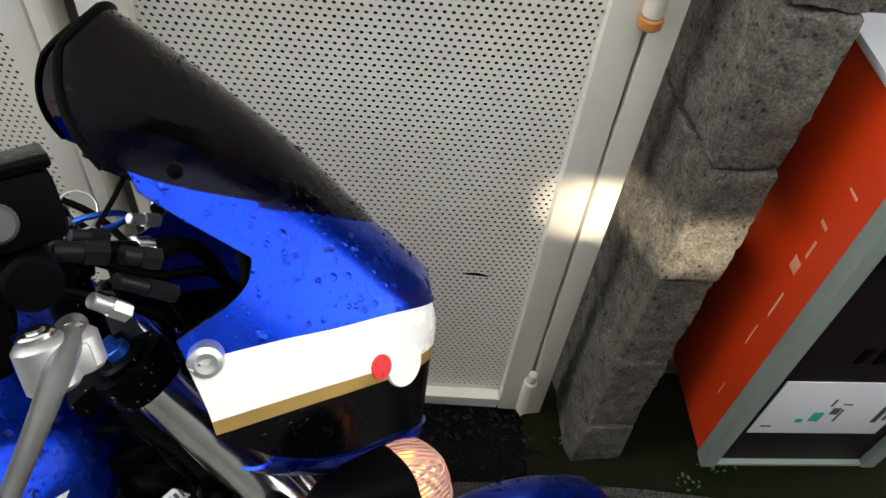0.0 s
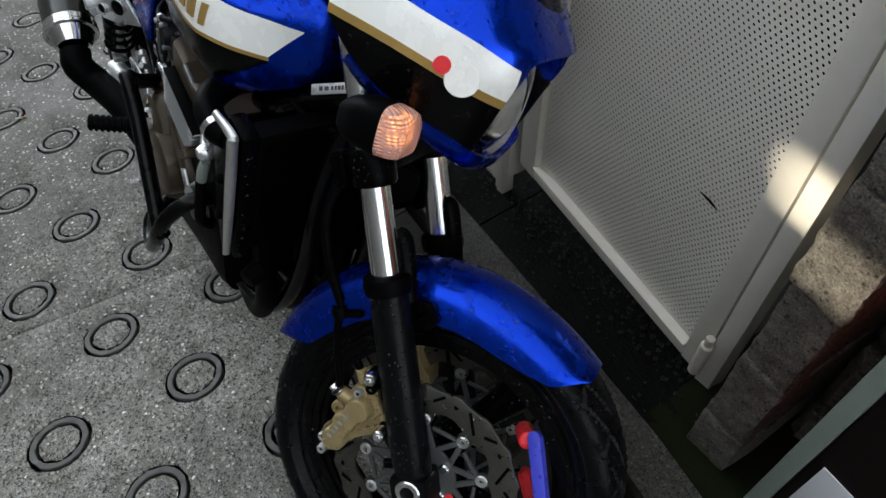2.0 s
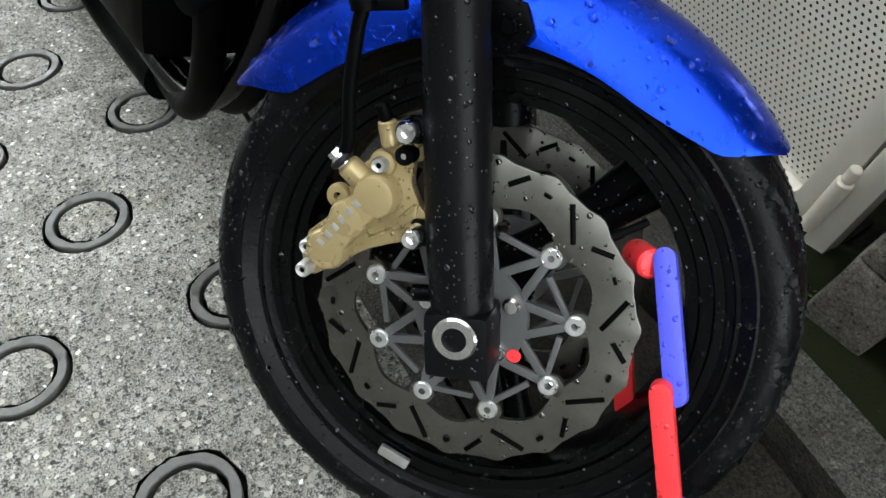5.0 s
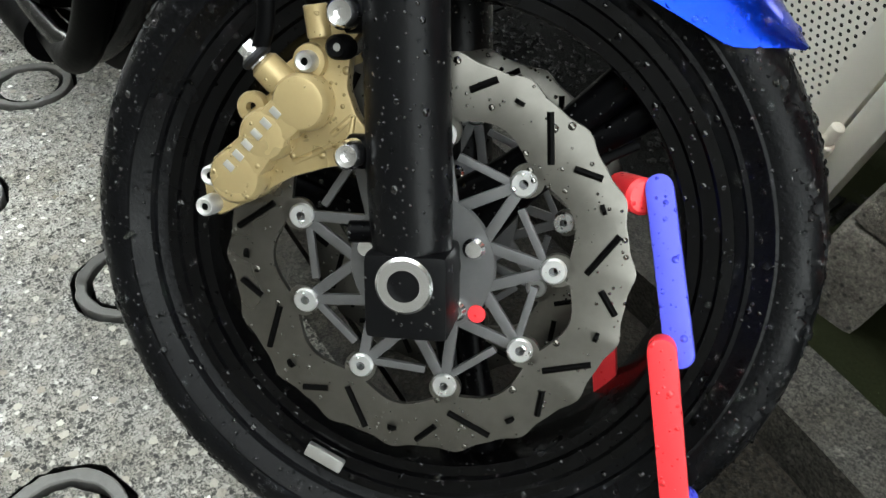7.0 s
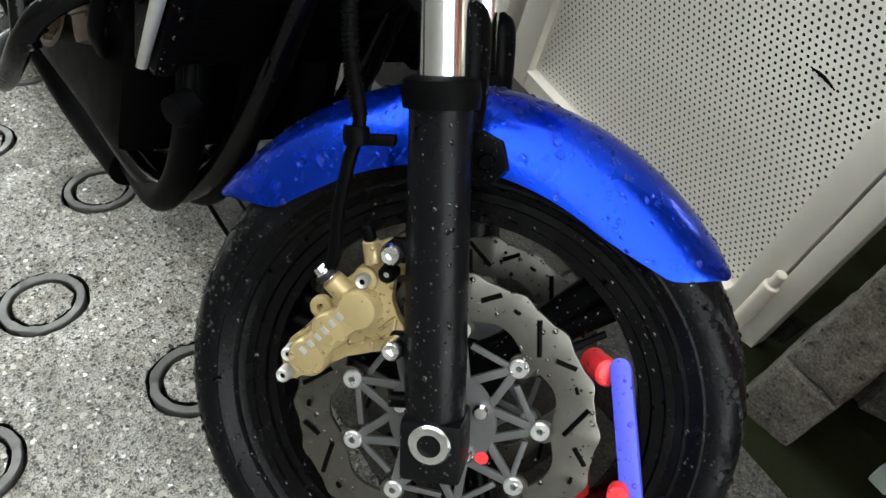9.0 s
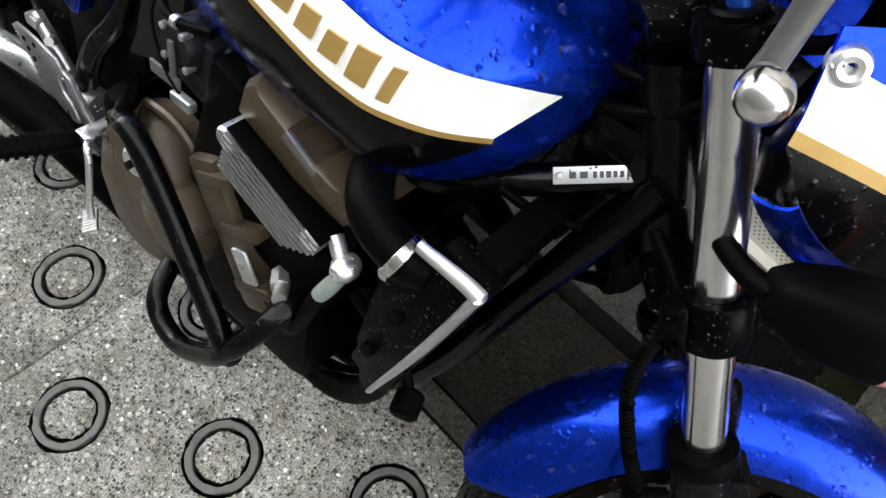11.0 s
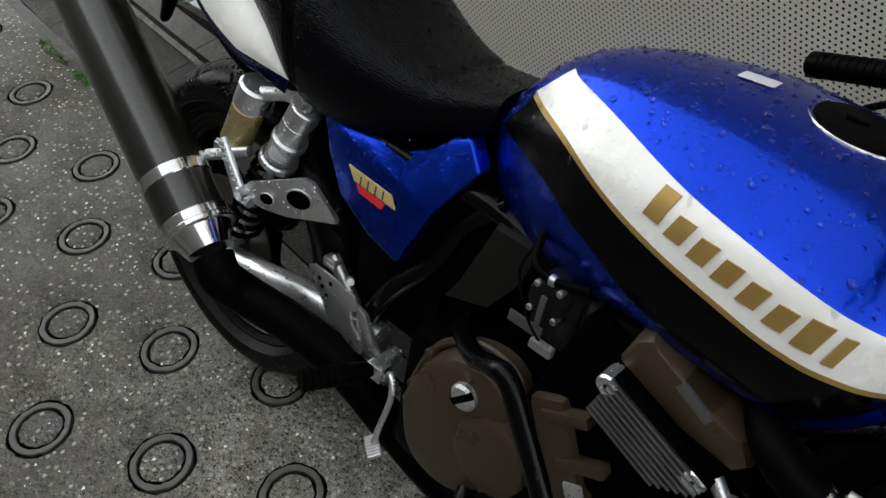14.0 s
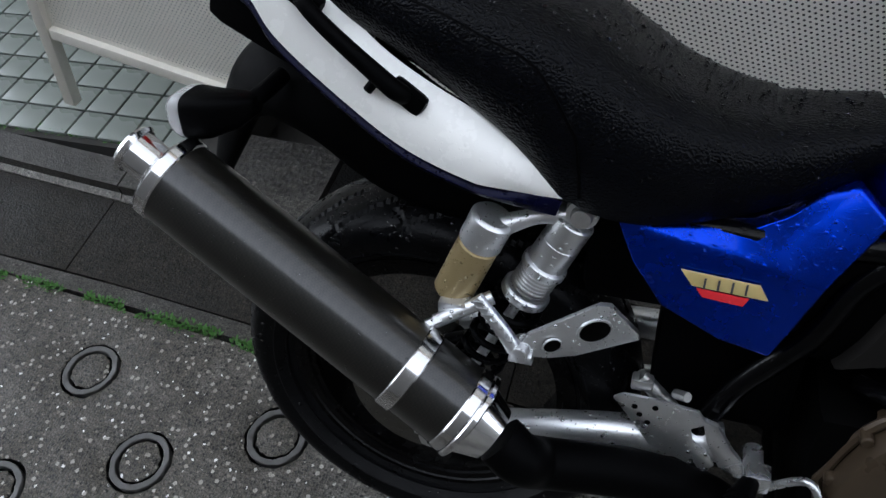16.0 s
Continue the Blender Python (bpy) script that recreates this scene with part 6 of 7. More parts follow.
def seat_ring(x):
    top, bot, w = lerp_table(SEAT, x)
    crease = 0.004 * math.exp(-((x - 0.352) / 0.006) ** 2) + 0.004 * math.exp(-((x - 0.125) / 0.006) ** 2)
    half = []
    for k in range(13):
        a = math.pi / 2 * k / 12
        half.append((w * math.sin(a) ** 0.62 - crease, top - crease - (top - bot) * 0.62 * (1 - math.cos(a) ** 0.55)))
    for k in range(1, 6):
        half.append((w * (1 - 0.10 * (k / 5) ** 2) - crease, top - (top - bot) * (0.62 + 0.38 * k / 5)))
    return [Vector((x, -y, z)) for y, z in half] + [Vector((x, y, z)) for y, z in half[1:]][::-1]


seat_bm = rings_to_mesh([seat_ring(-0.345 + 0.80 * i / 90) for i in range(91)])
seat = bp("seat", seat_bm.copy(), VINYL, bike, "black textured vinyl stepped seat", 60)
rain_drops(seat, seat, 1300, 0.0007, 0.0028, 7, 0.0)
seam = [(0.133, 0.775), (0.130, 0.82), (0.118, 0.868), (0.075, 0.932), (0.02, 0.958), (-0.05, 0.985), (-0.15, 1.01)]
for side in (-1, 1):
    b = band([(x - 0.0015, z) for x, z in seam], [(x + 0.0015, z + 0.001) for x, z in seam], seat_bm, 0.0012, 60, 1, side, 0.0015)
    bp("seam", b, MATT_BLACK, seat, "raised stitched seam")

# ---- tail, side covers ----
T_UP = [(0.116, 0.776), (0.072, 0.824), (0.012, 0.862), (-0.042, 0.889), (-0.096, 0.919), (-0.138, 0.951), (-0.182, 1.001), (-0.30, 1.022)]
T_LOW = [(0.113, 0.768), (0.050, 0.780), (0.000, 0.792), (-0.0785, 0.821), (-0.155, 0.868), (-0.245, 0.934), (-0.282, 0.982), (-0.345, 1.005)]


def tail_side(side, up_rows, low_rows, y_rows, lift, nu=44, nv=10, thick=0.003, tilt=0.0):
    hi, lo = spline([(x, 0, z) for x, z in up_rows], 8), spline([(x, 0, z) for x, z in low_rows], 8)

    def fn(u, v):
        f = u * (len(hi) - 1)
        i = min(int(f), len(hi) - 2)
        p = lo[i].lerp(lo[i + 1], f - i).lerp(hi[i].lerp(hi[i + 1], f - i), v)
        w = lerp_table(y_rows, p.x)[0] + 0.012 * math.sin(math.pi * v) * min(1, (1 - abs(2 * u - 1)) * 3) + lift + tilt * (0.5 - v) * min(1, 4 * u)
        return Vector((p.x, side * w, p.z))
    return grid_surface(fn, nu, nv, thick)


TAIL_Y = [(-0.38, 0.068), (-0.30, 0.098), (-0.15, 0.126), (0.0, 0.138), (0.12, 0.128)]
for side in (-1, 1):
    tail = bp("tail_cowl", tail_side(side, T_UP, T_LOW, TAIL_Y, 0.006, 44, 10, 0.003, 0.034), WHITE, bike, "white painted tail side panel")
    bp("tail_lower_edge", tail_side(side, [(x, z - 0.001) for x, z in T_LOW], [(x - 0.006, z - 0.022) for x, z in T_LOW], TAIL_Y, 0.010, 44, 4), NAVY, tail, "dark navy lower edge")
    gr = bp("grab_rail", tube([(-0.072, side * 0.137, 0.882), (-0.082, side * 0.156, 0.892), (-0.112, side * 0.160, 0.918), (-0.165, side * 0.156, 0.960), (-0.195, side * 0.148, 0.986), (-0.206, side * 0.12, 0.990)], [0.010, 0.012, 0.011, 0.010, 0.010, 0.012], 14, 6), MATT_BLACK, bike, "black passenger grab rail")
    bp("rail_foot", block((0, 0, 0), (0.05, 0.02, 0.026), 0.009, Matrix.Translation((-0.074, side * 0.146, 0.884)) @ pose(0, 0, 0, 0, 36, 0)), MATT_BLACK, gr)
    bp("rail_foot", block((0, 0, 0), (0.045, 0.02, 0.026), 0.008, Matrix.Translation((-0.198, side * 0.134, 0.984)) @ pose(0, 0, 0, 0, 36, 0)), MATT_BLACK, gr)
    bp("rail_hook", rod((-0.104, side * 0.152, 0.910), (-0.120, side * 0.156, 0.890), 0.006, 10), MATT_BLACK, gr)
tl = bp("tail_light", dome([(-0.30, 0.99), (-0.38, 1.0), (-0.44, 1.005), (-0.44, 1.035), (-0.36, 1.045)], -0.07, 0.0, 0.14, ((1.0, 0.0), (0.9, 0.0)), 1), RED_LENS, bike, "red tail light")
COVER_LOW = [(0.176, 0.744, 0.0), (0.203, 0.687, 0.0), (0.246, 0.633, 0.0), (0.320, 0.600, 0.0), (0.383, 0.588, 0.0), (0.425, 0.694, -0.006), (0.352, 0.712, -0.010), (0.262, 0.728, -0.010)]
COVER_TOP = [(0.425, 0.694, -0.006), (0.474, 0.776, 0.006), (0.436, 0.808, 0.018), (0.404, 0.793, 0.024), (0.372, 0.760, 0.024), (0.335, 0.741, 0.020), (0.270, 0.741, 0.010), (0.176, 0.744, 0.0)]


def side_cover(side):
    """Cover with a crease from its rear tip; the upper facet turns towards the sky."""
    bm = bmesh.new()
    at = {}
    for x, z, dy in COVER_LOW + COVER_TOP:
        if (x, z) not in at:
            at[x, z] = bm.verts.new((x, -0.140 + 0.16 * (z - 0.60) + dy, z))
    low, top = [at[x, z] for x, z, _ in COVER_LOW], [at[x, z] for x, z, _ in COVER_TOP]
    f1 = bm.faces.new(low)
    f2 = bm.faces.new([low[0], low[7], low[6]] + top[:-1])
    ex = bmesh.ops.extrude_face_region(bm, geom=[f1, f2])
    bmesh.ops.translate(bm, verts=[g for g in ex["geom"] if isinstance(g, bmesh.types.BMVert)], vec=(0, 0.03, 0))
    bmesh.ops.bevel(bm, geom=[e for e in bm.edges if e.is_manifold and e.calc_face_angle(0) > 0.12], offset=0.005, segments=3, profile=0.5, affect="EDGES", clamp_overlap=True)
    bmesh.ops.recalc_face_normals(bm, faces=bm.faces[:])
    if side > 0:
        bm.transform(Matrix.Diagonal((1, -1, 1, 1)))
        bmesh.ops.reverse_faces(bm, faces=bm.faces[:])
    return bm


bp("air_duct", block((0.22, 0, 0.665), (0.16, 0.17, 0.15), 0.02), MATT_BLACK, bike, "black duct below the seat")
# Box added to fill the gap behind the covers with dark.
bp("dark_filler_box", block((0.345, 0, 0.56), (0.19, 0.17, 0.30), 0.012), MATT_BLACK, bike, "black box added behind the side covers to keep the gap dark")
for side in (-1, 1):
    sc = bp("side_cover", side_cover(side), BLUE, bike, "metallic blue creased side cover")
    rain_drops(sc, sc, 160, 0.0006, 0.0026, 8, 0.0)
    bm_y = side * 0.1372
    badge = Matrix.Translation((0.314, bm_y, 0.680)) @ pose(0, 0, 0, 4.4 * side, 0, 0) @ Matrix.Diagonal((0.88, 1, 1, 1))
    bp("badge_plate", plate([(-0.060, 0.016), (0.044, 0.010), (0.058, -0.009), (-0.042, -0.004)], -0.0015, 0.0015, 0.0006), BADGE, sc, "cream gold badge as a plain shape").data.transform(badge)
    for k in range(4):
        bp("badge_cut", block((-0.026 + 0.018 * k, side * 0.0022, 0.002), (0.0028, 0.001, 0.015), 0, badge), INK, sc, "dark line on the badge")
    bp("badge_plate", plate([(-0.036, -0.007), (0.034, -0.0105), (0.028, -0.022), (-0.026, -0.018)], -0.0015, 0.0015, 0.0006), RED, sc, "red badge as a plain shape").data.transform(badge)
rf = bp("rear_mudguard", tube([(0.02, 0, 0.70), (-0.12, 0, 0.75), (-0.22, 0, 0.815), (-0.31, 0, 0.835), (-0.375, 0, 0.805), (-0.415, 0, 0.735), (-0.45, 0, 0.66)], [0.075, 0.085, 0.085, 0.075, 0.058, 0.045, 0.027], 20, 6, 0.42), MATT_BLACK, bike, "black rear mudguard")
bp("tail_underside", block((0, 0, 0), (0.20, 0.15, 0.07), 0.03, Matrix.Translation((-0.285, 0, 0.915)) @ pose(0, 0, 0, 0, 28, 0)), MATT_BLACK, rf)
for side in (-1, 1):
    y = side * 0.13
    b = bp("rear_indicator", lamp_rings([(-0.385, y, 0.820, 0.033, 0.031), (-0.380, y, 0.820, 0.034, 0.032), (-0.35, y, 0.822, 0.032, 0.029), (-0.315, side * 0.122, 0.828, 0.024, 0.022), (-0.298, side * 0.112, 0.832, 0.012, 0.012)]), MATT_BLACK, bike, "black rear indicator housing")
    bp("indicator_lens", lamp_rings([(-0.412, y, 0.820, 0.022, 0.020), (-0.406, y, 0.820, 0.028, 0.026), (-0.396, y, 0.820, 0.0325, 0.0305), (-0.3855, y, 0.820, 0.033, 0.031)]), CLEAR, b, "clear lens")
    bp("indicator_arm", tube([(-0.315, side * 0.12, 0.83), (-0.30, side * 0.09, 0.84), (-0.29, side * 0.05, 0.85)], 0.012, 12, 4), MATT_BLACK, b)

# ---- rear wheel, swing arm, shock ----
rw, rm = wheel("rear_wheel", (-0.092, 0, 0.345), 0.335, 0.092, 0.236, Matrix.Identity(4), 3, 18)
part("rear_disc", lathe([(0.06, -0.092), (0.125, -0.092), (0.125, -0.087), (0.06, -0.087)], 64), DISC_STEEL, rw, "rear brake disc", 38, rm)
for side in (-1, 1):
    sw = bp("swing_arm", tube([(-0.09, side * 0.128, 0.325), (0.05, side * 0.13, 0.355), (0.20, side * 0.128, 0.39), (0.36, side * 0.115, 0.40)], [0.024, 0.026, 0.026, 0.028], 16, 6), ALUMINIUM, bike, "silver tubular swing arm")
    bp("arm_brace", tube([(0.02, side * 0.13, 0.325), (0.14, side * 0.13, 0.275), (0.27, side * 0.13, 0.285), (0.34, side * 0.12, 0.36)], 0.015, 12, 6), ALUMINIUM, sw)
    bp("axle_nut", rod((-0.062, side * 0.13, 0.32), (-0.062, side * 0.162, 0.32), 0.016, 6), STEEL, sw)
    top, foot = Vector((0.137, side * 0.106, 0.743)), Vector((-0.035, side * 0.124, 0.385))
    d = (foot - top).normalized()
    sh = bp("shock_absorber", joined(rod(top + d * 0.02, top + d * 0.14, 0.027, 24, None, 0.003), rod(top + d * 0.05, foot, 0.008, 14), lathe([(0.008, -0.018), (0.02, -0.018), (0.022, 0), (0.02, 0.018), (0.008, 0.018)], 28, Matrix.Translation(top)), lathe([(0.008, -0.016), (0.018, -0.016), (0.018, 0.016), (0.008, 0.016)], 28, Matrix.Translation(foot))), ALUMINIUM, bike, "silver rear shock absorber")
    for f0, f1, rr in ((0.055, 0.090, 0.0275), (0.095, 0.110, 0.0315), (0.147, 0.163, 0.0345)):
        bp("collar", rod(top + d * f0, top + d * f1, rr, 28, None, 0.003), ALUMINIUM, sh, "preload collar")
    for f in range(6):
        bp("collar_groove", rod(top + d * (0.113 + 0.0055 * f), top + d * (0.1155 + 0.0055 * f), 0.0284, 28), STEEL, sh)
    u = d.orthogonal().normalized()
    v = d.cross(u)
    coil = [top + d * (0.165 + 0.19 * k / 84) + (u * math.cos(2 * math.pi * k / 12) + v * math.sin(2 * math.pi * k / 12)) * 0.034 for k in range(85)]
    bp("spring", tube(coil, 0.0055, 8, 1), BLACK, sh, "black coil spring")
    bp("mount_bolt", lathe([(0, -0.03), (0.012, -0.03), (0.014, -0.024), (0.014, -0.018), (0, -0.018)] if side < 0 else [(0, 0.03), (0.012, 0.03), (0.014, 0.024), (0.014, 0.018), (0, 0.018)], 24, Matrix.Translation(top)), STEEL, sh)
    r0, r1 = Vector((0.026, side * 0.128, 0.722)), Vector((-0.028, side * 0.130, 0.596))
    e = (r1 - r0).normalized()
    res = bp("reservoir", rod(r0 + e * 0.042, r1, 0.0285, 28, None, 0.004), CALIPER_GOLD, sh, "gold gas reservoir")
    bp("reservoir_head", rod(r0 - e * 0.006, r0 + e * 0.045, 0.0298, 28, None, 0.005), ALUMINIUM, sh)
    bp("reservoir_link", tube([r0 + e * 0.012 + Vector((0.012, 0, 0)), (r0 + top) / 2 + Vector((0, 0, -0.004)), top + d * 0.012], [0.016, 0.011, 0.016], 12, 5, 0.8), ALUMINIUM, sh)
    # pillion peg bracket
    poly = [(0.077, 0.572), (0.088, 0.592), (0.135, 0.612), (0.172, 0.628), (0.186, 0.624), (0.226, 0.570), (0.228, 0.560), (0.205, 0.556), (0.15, 0.546), (0.115, 0.548), (0.09, 0.556)]
    br = plate(poly, -0.010, 0.0, 0.003)
    for vtx in br.verts:
        vtx.co.y += -0.185 + 0.50 * (vtx.co.x - 0.077)
    if side > 0:
        br.transform(Matrix.Diagonal((1, -1, 1, 1)))
    brk = bp("pillion_bracket", br, ALUMINIUM, bike, "cast silver footrest bracket with two holes")
    for cx, cz, rx, rz in ((0.170, 0.588, 0.022, 0.018), (0.120, 0.572, 0.0120, 0.0110)):
        y = side * (0.1965 - 0.50 * (cx - 0.077))
        h = lathe([(0, -0.0012), (0.95, -0.0012), (1.0, -0.0004), (1.0, 0.004), (0, 0.004)], 28)
        h.transform(Matrix.Translation((cx, y, cz)) @ pose(0, 0, 0, 0, 0, -26.6 * side) @ Matrix.Diagonal((rx, 1 if side < 0 else -1, rz, 1)))
        # Solid black disc paints the shade of the hole.
        bp("bracket_hole", h, ENGINE_BLACK, brk, "black disc as the shade in a bracket hole")
        t = lathe([(0.97, -0.003), (1.08, -0.003), (1.12, 0.0), (0.97, 0.0)], 28)
        t.transform(Matrix.Translation((cx, y, cz)) @ pose(0, 0, 0, 0, 0, -26.6 * side) @ Matrix.Diagonal((rx, 1 if side < 0 else -1, rz, 1)))
        bp("hole_rim", t, ALUMINIUM, brk)
    pg = bp("pillion_footrest", tube([(0.076, side * 0.198, 0.575), (0.058, side * 0.198, 0.604), (0.024, side * 0.194, 0.645)], [0.011, 0.010, 0.008], 10, 4, 0.55), ALUMINIUM, bike, "folded-up serrated silver passenger footrest")
    for k in range(7):
        q = Vector((0.066, side * 0.203, 0.590)).lerp(Vector((0.026, side * 0.199, 0.641)), k / 6)
        bp("serration", block(q, (0.016, 0.005, 0.004), 0.001), ALUMINIUM, pg)
    bp("peg_pivot", joined(rod((0.082, side * 0.172, 0.570), (0.082, side * 0.206, 0.570), 0.012, 18, None, 0.002), rod((0.068, side * 0.19, 0.556), (0.098, side * 0.19, 0.556), 0.009, 14)), ALUMINIUM, pg)

# ---- exhaust ----
c0, c1 = Vector((-0.394, -0.193, 0.750)), Vector((0.012, -0.238, 0.490))
ax = (c1 - c0).normalized()
can = bp("silencer", rod(c0, c1, 0.0605, 48, None, 0.003), CARBON, bike, "carbon fibre silencer")
rain_drops(can, can, 260, 0.0006, 0.0022, 9, 0.0)
bp("end_cap", joined(rod(c0 - ax * 0.012, c0 + ax * 0.010, 0.0625, 48, None, 0.004), rod(c0 - ax * 0.02, c0 - ax * 0.01, 0.045, 40, None, 0.003)), CHROME, can, "bright end cap")
bp("tail_pipe", joined(rod(c0 - ax * 0.062, c0 - ax * 0.012, 0.030, 36), lathe([(0.027, -0.004), (0.033, -0.005), (0.0365, 0.0), (0.033, 0.005), (0.027, 0.004)], 40, Matrix.Translation(c0 - ax * 0.064) @ ax.to_track_quat("Y", "Z").to_matrix().to_4x4())), CHROME, can, "polished rolled tail pipe")
bp("pipe_mouth", rod(c0 - ax * 0.0645, c0 - ax * 0.05, 0.0265, 32), ENGINE_BLACK, can, "black disc closing the pipe mouth")
for p0, p1, r in ((-0.095, -0.072, 0.0628), (-0.006, 0.012, 0.0628), (0.012, 0.022, 0.0645)):
    bp("clamp_band", rod(c1 + ax * p0, c1 + ax * p1, r, 48, None, 0.002), CHROME, can, "polished clamp band")
bp("inlet_cone", tube([c1 + ax * 0.02, c1 + ax * 0.032, c1 + ax * 0.058], [0.055, 0.050, 0.039], 36, 4), CHROME, can)
hang = c1 + ax * -0.083 + Vector((0.03, 0.055, 0.045))
bp("hanger", joined(block(hang + Vector((0.01, 0.02, 0.015)), (0.04, 0.03, 0.022), 0.005), rod(hang + Vector((-0.01, -0.005, 0)), hang + Vector((0.06, 0.03, 0.03)), 0.010, 16), rod(hang + Vector((-0.02, -0.012, -0.004)), hang + Vector((0.0, -0.004, 0.006)), 0.008, 6)), ALUMINIUM, can, "silencer hanger and bolt")
e0 = c1 + ax * 0.07
pipe = bp("exhaust_pipe", tube([e0, e0 + ax * 0.035 + Vector((0, 0, -0.005)), (0.13, -0.215, 0.392), (0.24, -0.185, 0.375), (0.34, -0.16, 0.335), (0.43, -0.12, 0.24), (0.52, -0.09, 0.17), (0.70, -0.07, 0.15)], [0.036, 0.036, 0.036, 0.0355, 0.035, 0.035, 0.035, 0.04], 28, 8), MATT_BLACK, bike, "black exhaust link pipe")
for k in range(4):
    y = -0.12 + 0.08 * k
    bp("header_pipe", tube([(0.905, y, 0.50), (0.955, y, 0.46), (0.965, y * 0.98, 0.38), (0.93, y * 0.9, 0.27), (0.85, y * 0.8, 0.19), (0.70, y * 0.6, 0.155)], 0.021, 14, 8), ENGINE_BLACK, bike, "black exhaust header pipe")

# ---- engine ----
eng = bp("engine", block((0.66, 0, 0.40), (0.42, 0.34, 0.26), 0.03), ENGINE_BLACK, bike, "black four-cylinder engine block")
bp("cylinder_block", block((0, 0, 0), (0.24, 0.36, 0.22), 0.01, Matrix.Translation((0.80, 0, 0.60)) @ pose(0, 0, 0, 0, 15, 0)), ENGINE_BLACK, eng)
bp("oil_pan", block((0.60, 0, 0.26), (0.30, 0.22, 0.12), 0.03), ENGINE_BLACK, eng)
cl = bp("clutch_cover", dome([(0.480, 0.425), (0.505, 0.505), (0.545, 0.555), (0.60, 0.575), (0.645, 0.56), (0.668, 0.50), (0.668, 0.42), (0.645, 0.355), (0.60, 0.318), (0.545, 0.315), (0.503, 0.345)], -0.165, 0.042, 0.03, ((1.0, 0.0), (0.985, 0.5), (0.95, 0.78), (0.86, 0.92), (0.5, 1.0))), ENGINE_BROWN, eng, "bronze painted clutch cover")
for k in range(9):
    a = radians(20 + 40 * k)
    bp("cover_bolt", rod((0.578 + 0.093 * math.cos(a), -0.165, 0.442 + 0.122 * math.sin(a)), (0.578 + 0.093 * math.cos(a), -0.185, 0.442 + 0.122 * math.sin(a)), 0.008, 12, None, 0.002), ENGINE_BROWN, eng)
flange = [(0.474, 0.425), (0.500, 0.510), (0.542, 0.562), (0.60, 0.583), (0.651, 0.566), (0.676, 0.50), (0.676, 0.42), (0.651, 0.350), (0.60, 0.311), (0.542, 0.308), (0.497, 0.340)]
bp("cover_flange", tube([(x, -0.166, z) for x, z in flange + flange[:1]], 0.007, 8, 4), ENGINE_BROWN, cl)
for x0, z0, x1, z1 in ((0.555, 0.548, 0.575, 0.505), (0.575, 0.556, 0.60, 0.553), (0.53, 0.53, 0.545, 0.49)):
    bp("cover_rib", tube([(x0, -0.196, z0), (x1, -0.2065, z1)], 0.004, 8, 1), ENGINE_BROWN, cl)
oil = bp("oil_plug", lathe([(0, -0.010), (0.017, -0.010), (0.021, -0.006), (0.021, 0.008), (0, 0.008)], 32, Matrix.Translation((0.596, -0.206, 0.523))), ALUMINIUM, eng, "silver oil filler plug with a slot")
bp("plug_slot", block((0, 0, 0), (0.042, 0.006, 0.011), 0.001, Matrix.Translation((0.596, -0.2135, 0.523)) @ pose(0, 0, 0, 0, -48, 0)), ENGINE_BLACK, oil)
bp("pulser_cover", dome([(0.655 + 0.062 * math.cos(a), 0.452 + 0.066 * math.sin(a)) for a in [i * 0.524 for i in range(12)]], -0.175, 0.040, 0.03, ((1.0, 0.0), (0.99, 0.6), (0.95, 0.88), (0.85, 0.97), (0.5, 1.0))), ENGINE_BROWN, eng, "round bronze cover")
casting = bp("side_casting", block((0, 0, 0), (0.055, 0.06, 0.22), 0.012, Matrix.Translation((0.752, -0.165, 0.50)) @ pose(0, 0, 0, 0, -28, 0)), ENGINE_BROWN, eng, "ribbed bronze crankcase casting")
for x, z in ((0.775, 0.535), (0.735, 0.59), (0.80, 0.45)):
    bp("rib", block((0, 0, 0), (0.07, 0.065, 0.016), 0.004, Matrix.Translation((x, -0.168, z)) @ pose(0, 0, 0, 0, -28, 0)), ENGINE_BROWN, casting)
bp("sight_glass", block((0, 0, 0), (0.028, 0.006, 0.05), 0.003, Matrix.Translation((0.785, -0.197, 0.482)) @ pose(0, 0, 0, 0, -28, 0)), ALUMINIUM, eng)
for k in range(9):
    bp("lower_fin", block((0, 0, 0), (0.09, 0.02, 0.004), 0.001, Matrix.Translation((0.70 + 0.004 * k, -0.155, 0.335 - 0.007 * k + 0.03)) @ pose(0, 0, 0, 0, -38, 0)), FIN_METAL, eng, "thin silver fin")
fin_m = Matrix.Translation((0.836, -0.175, 0.650)) @ pose(0, 0, 0, 0, 22.5, 0)
bp("fin_backing", block((0, 0.004, 0), (0.15, 0.05, 0.062), 0.006, fin_m), ENGINE_BLACK, eng)
for k in range(9):
    ln = 0.150 - 0.008 * max(0, k - 3)
    bp("cooling_fin", block((0.0 - 0.003 * max(0, k - 4), -0.026, 0.031 - 0.0082 * k), (ln, 0.024, 0.0030), 0.0008, fin_m), FIN_METAL if k else ENGINE_BLACK, eng, "machined edge of a cooling fin")
for x, z in ((0.772, 0.687), (0.899, 0.642)):
    bp("fin_bolt", lathe([(0.003, -0.012), (0.011, -0.012), (0.0135, -0.009), (0.0135, 0.02), (0.003, 0.02)], 28, Matrix.Translation((x, -0.200, z))), ALUMINIUM, eng, "large silver cap screw")
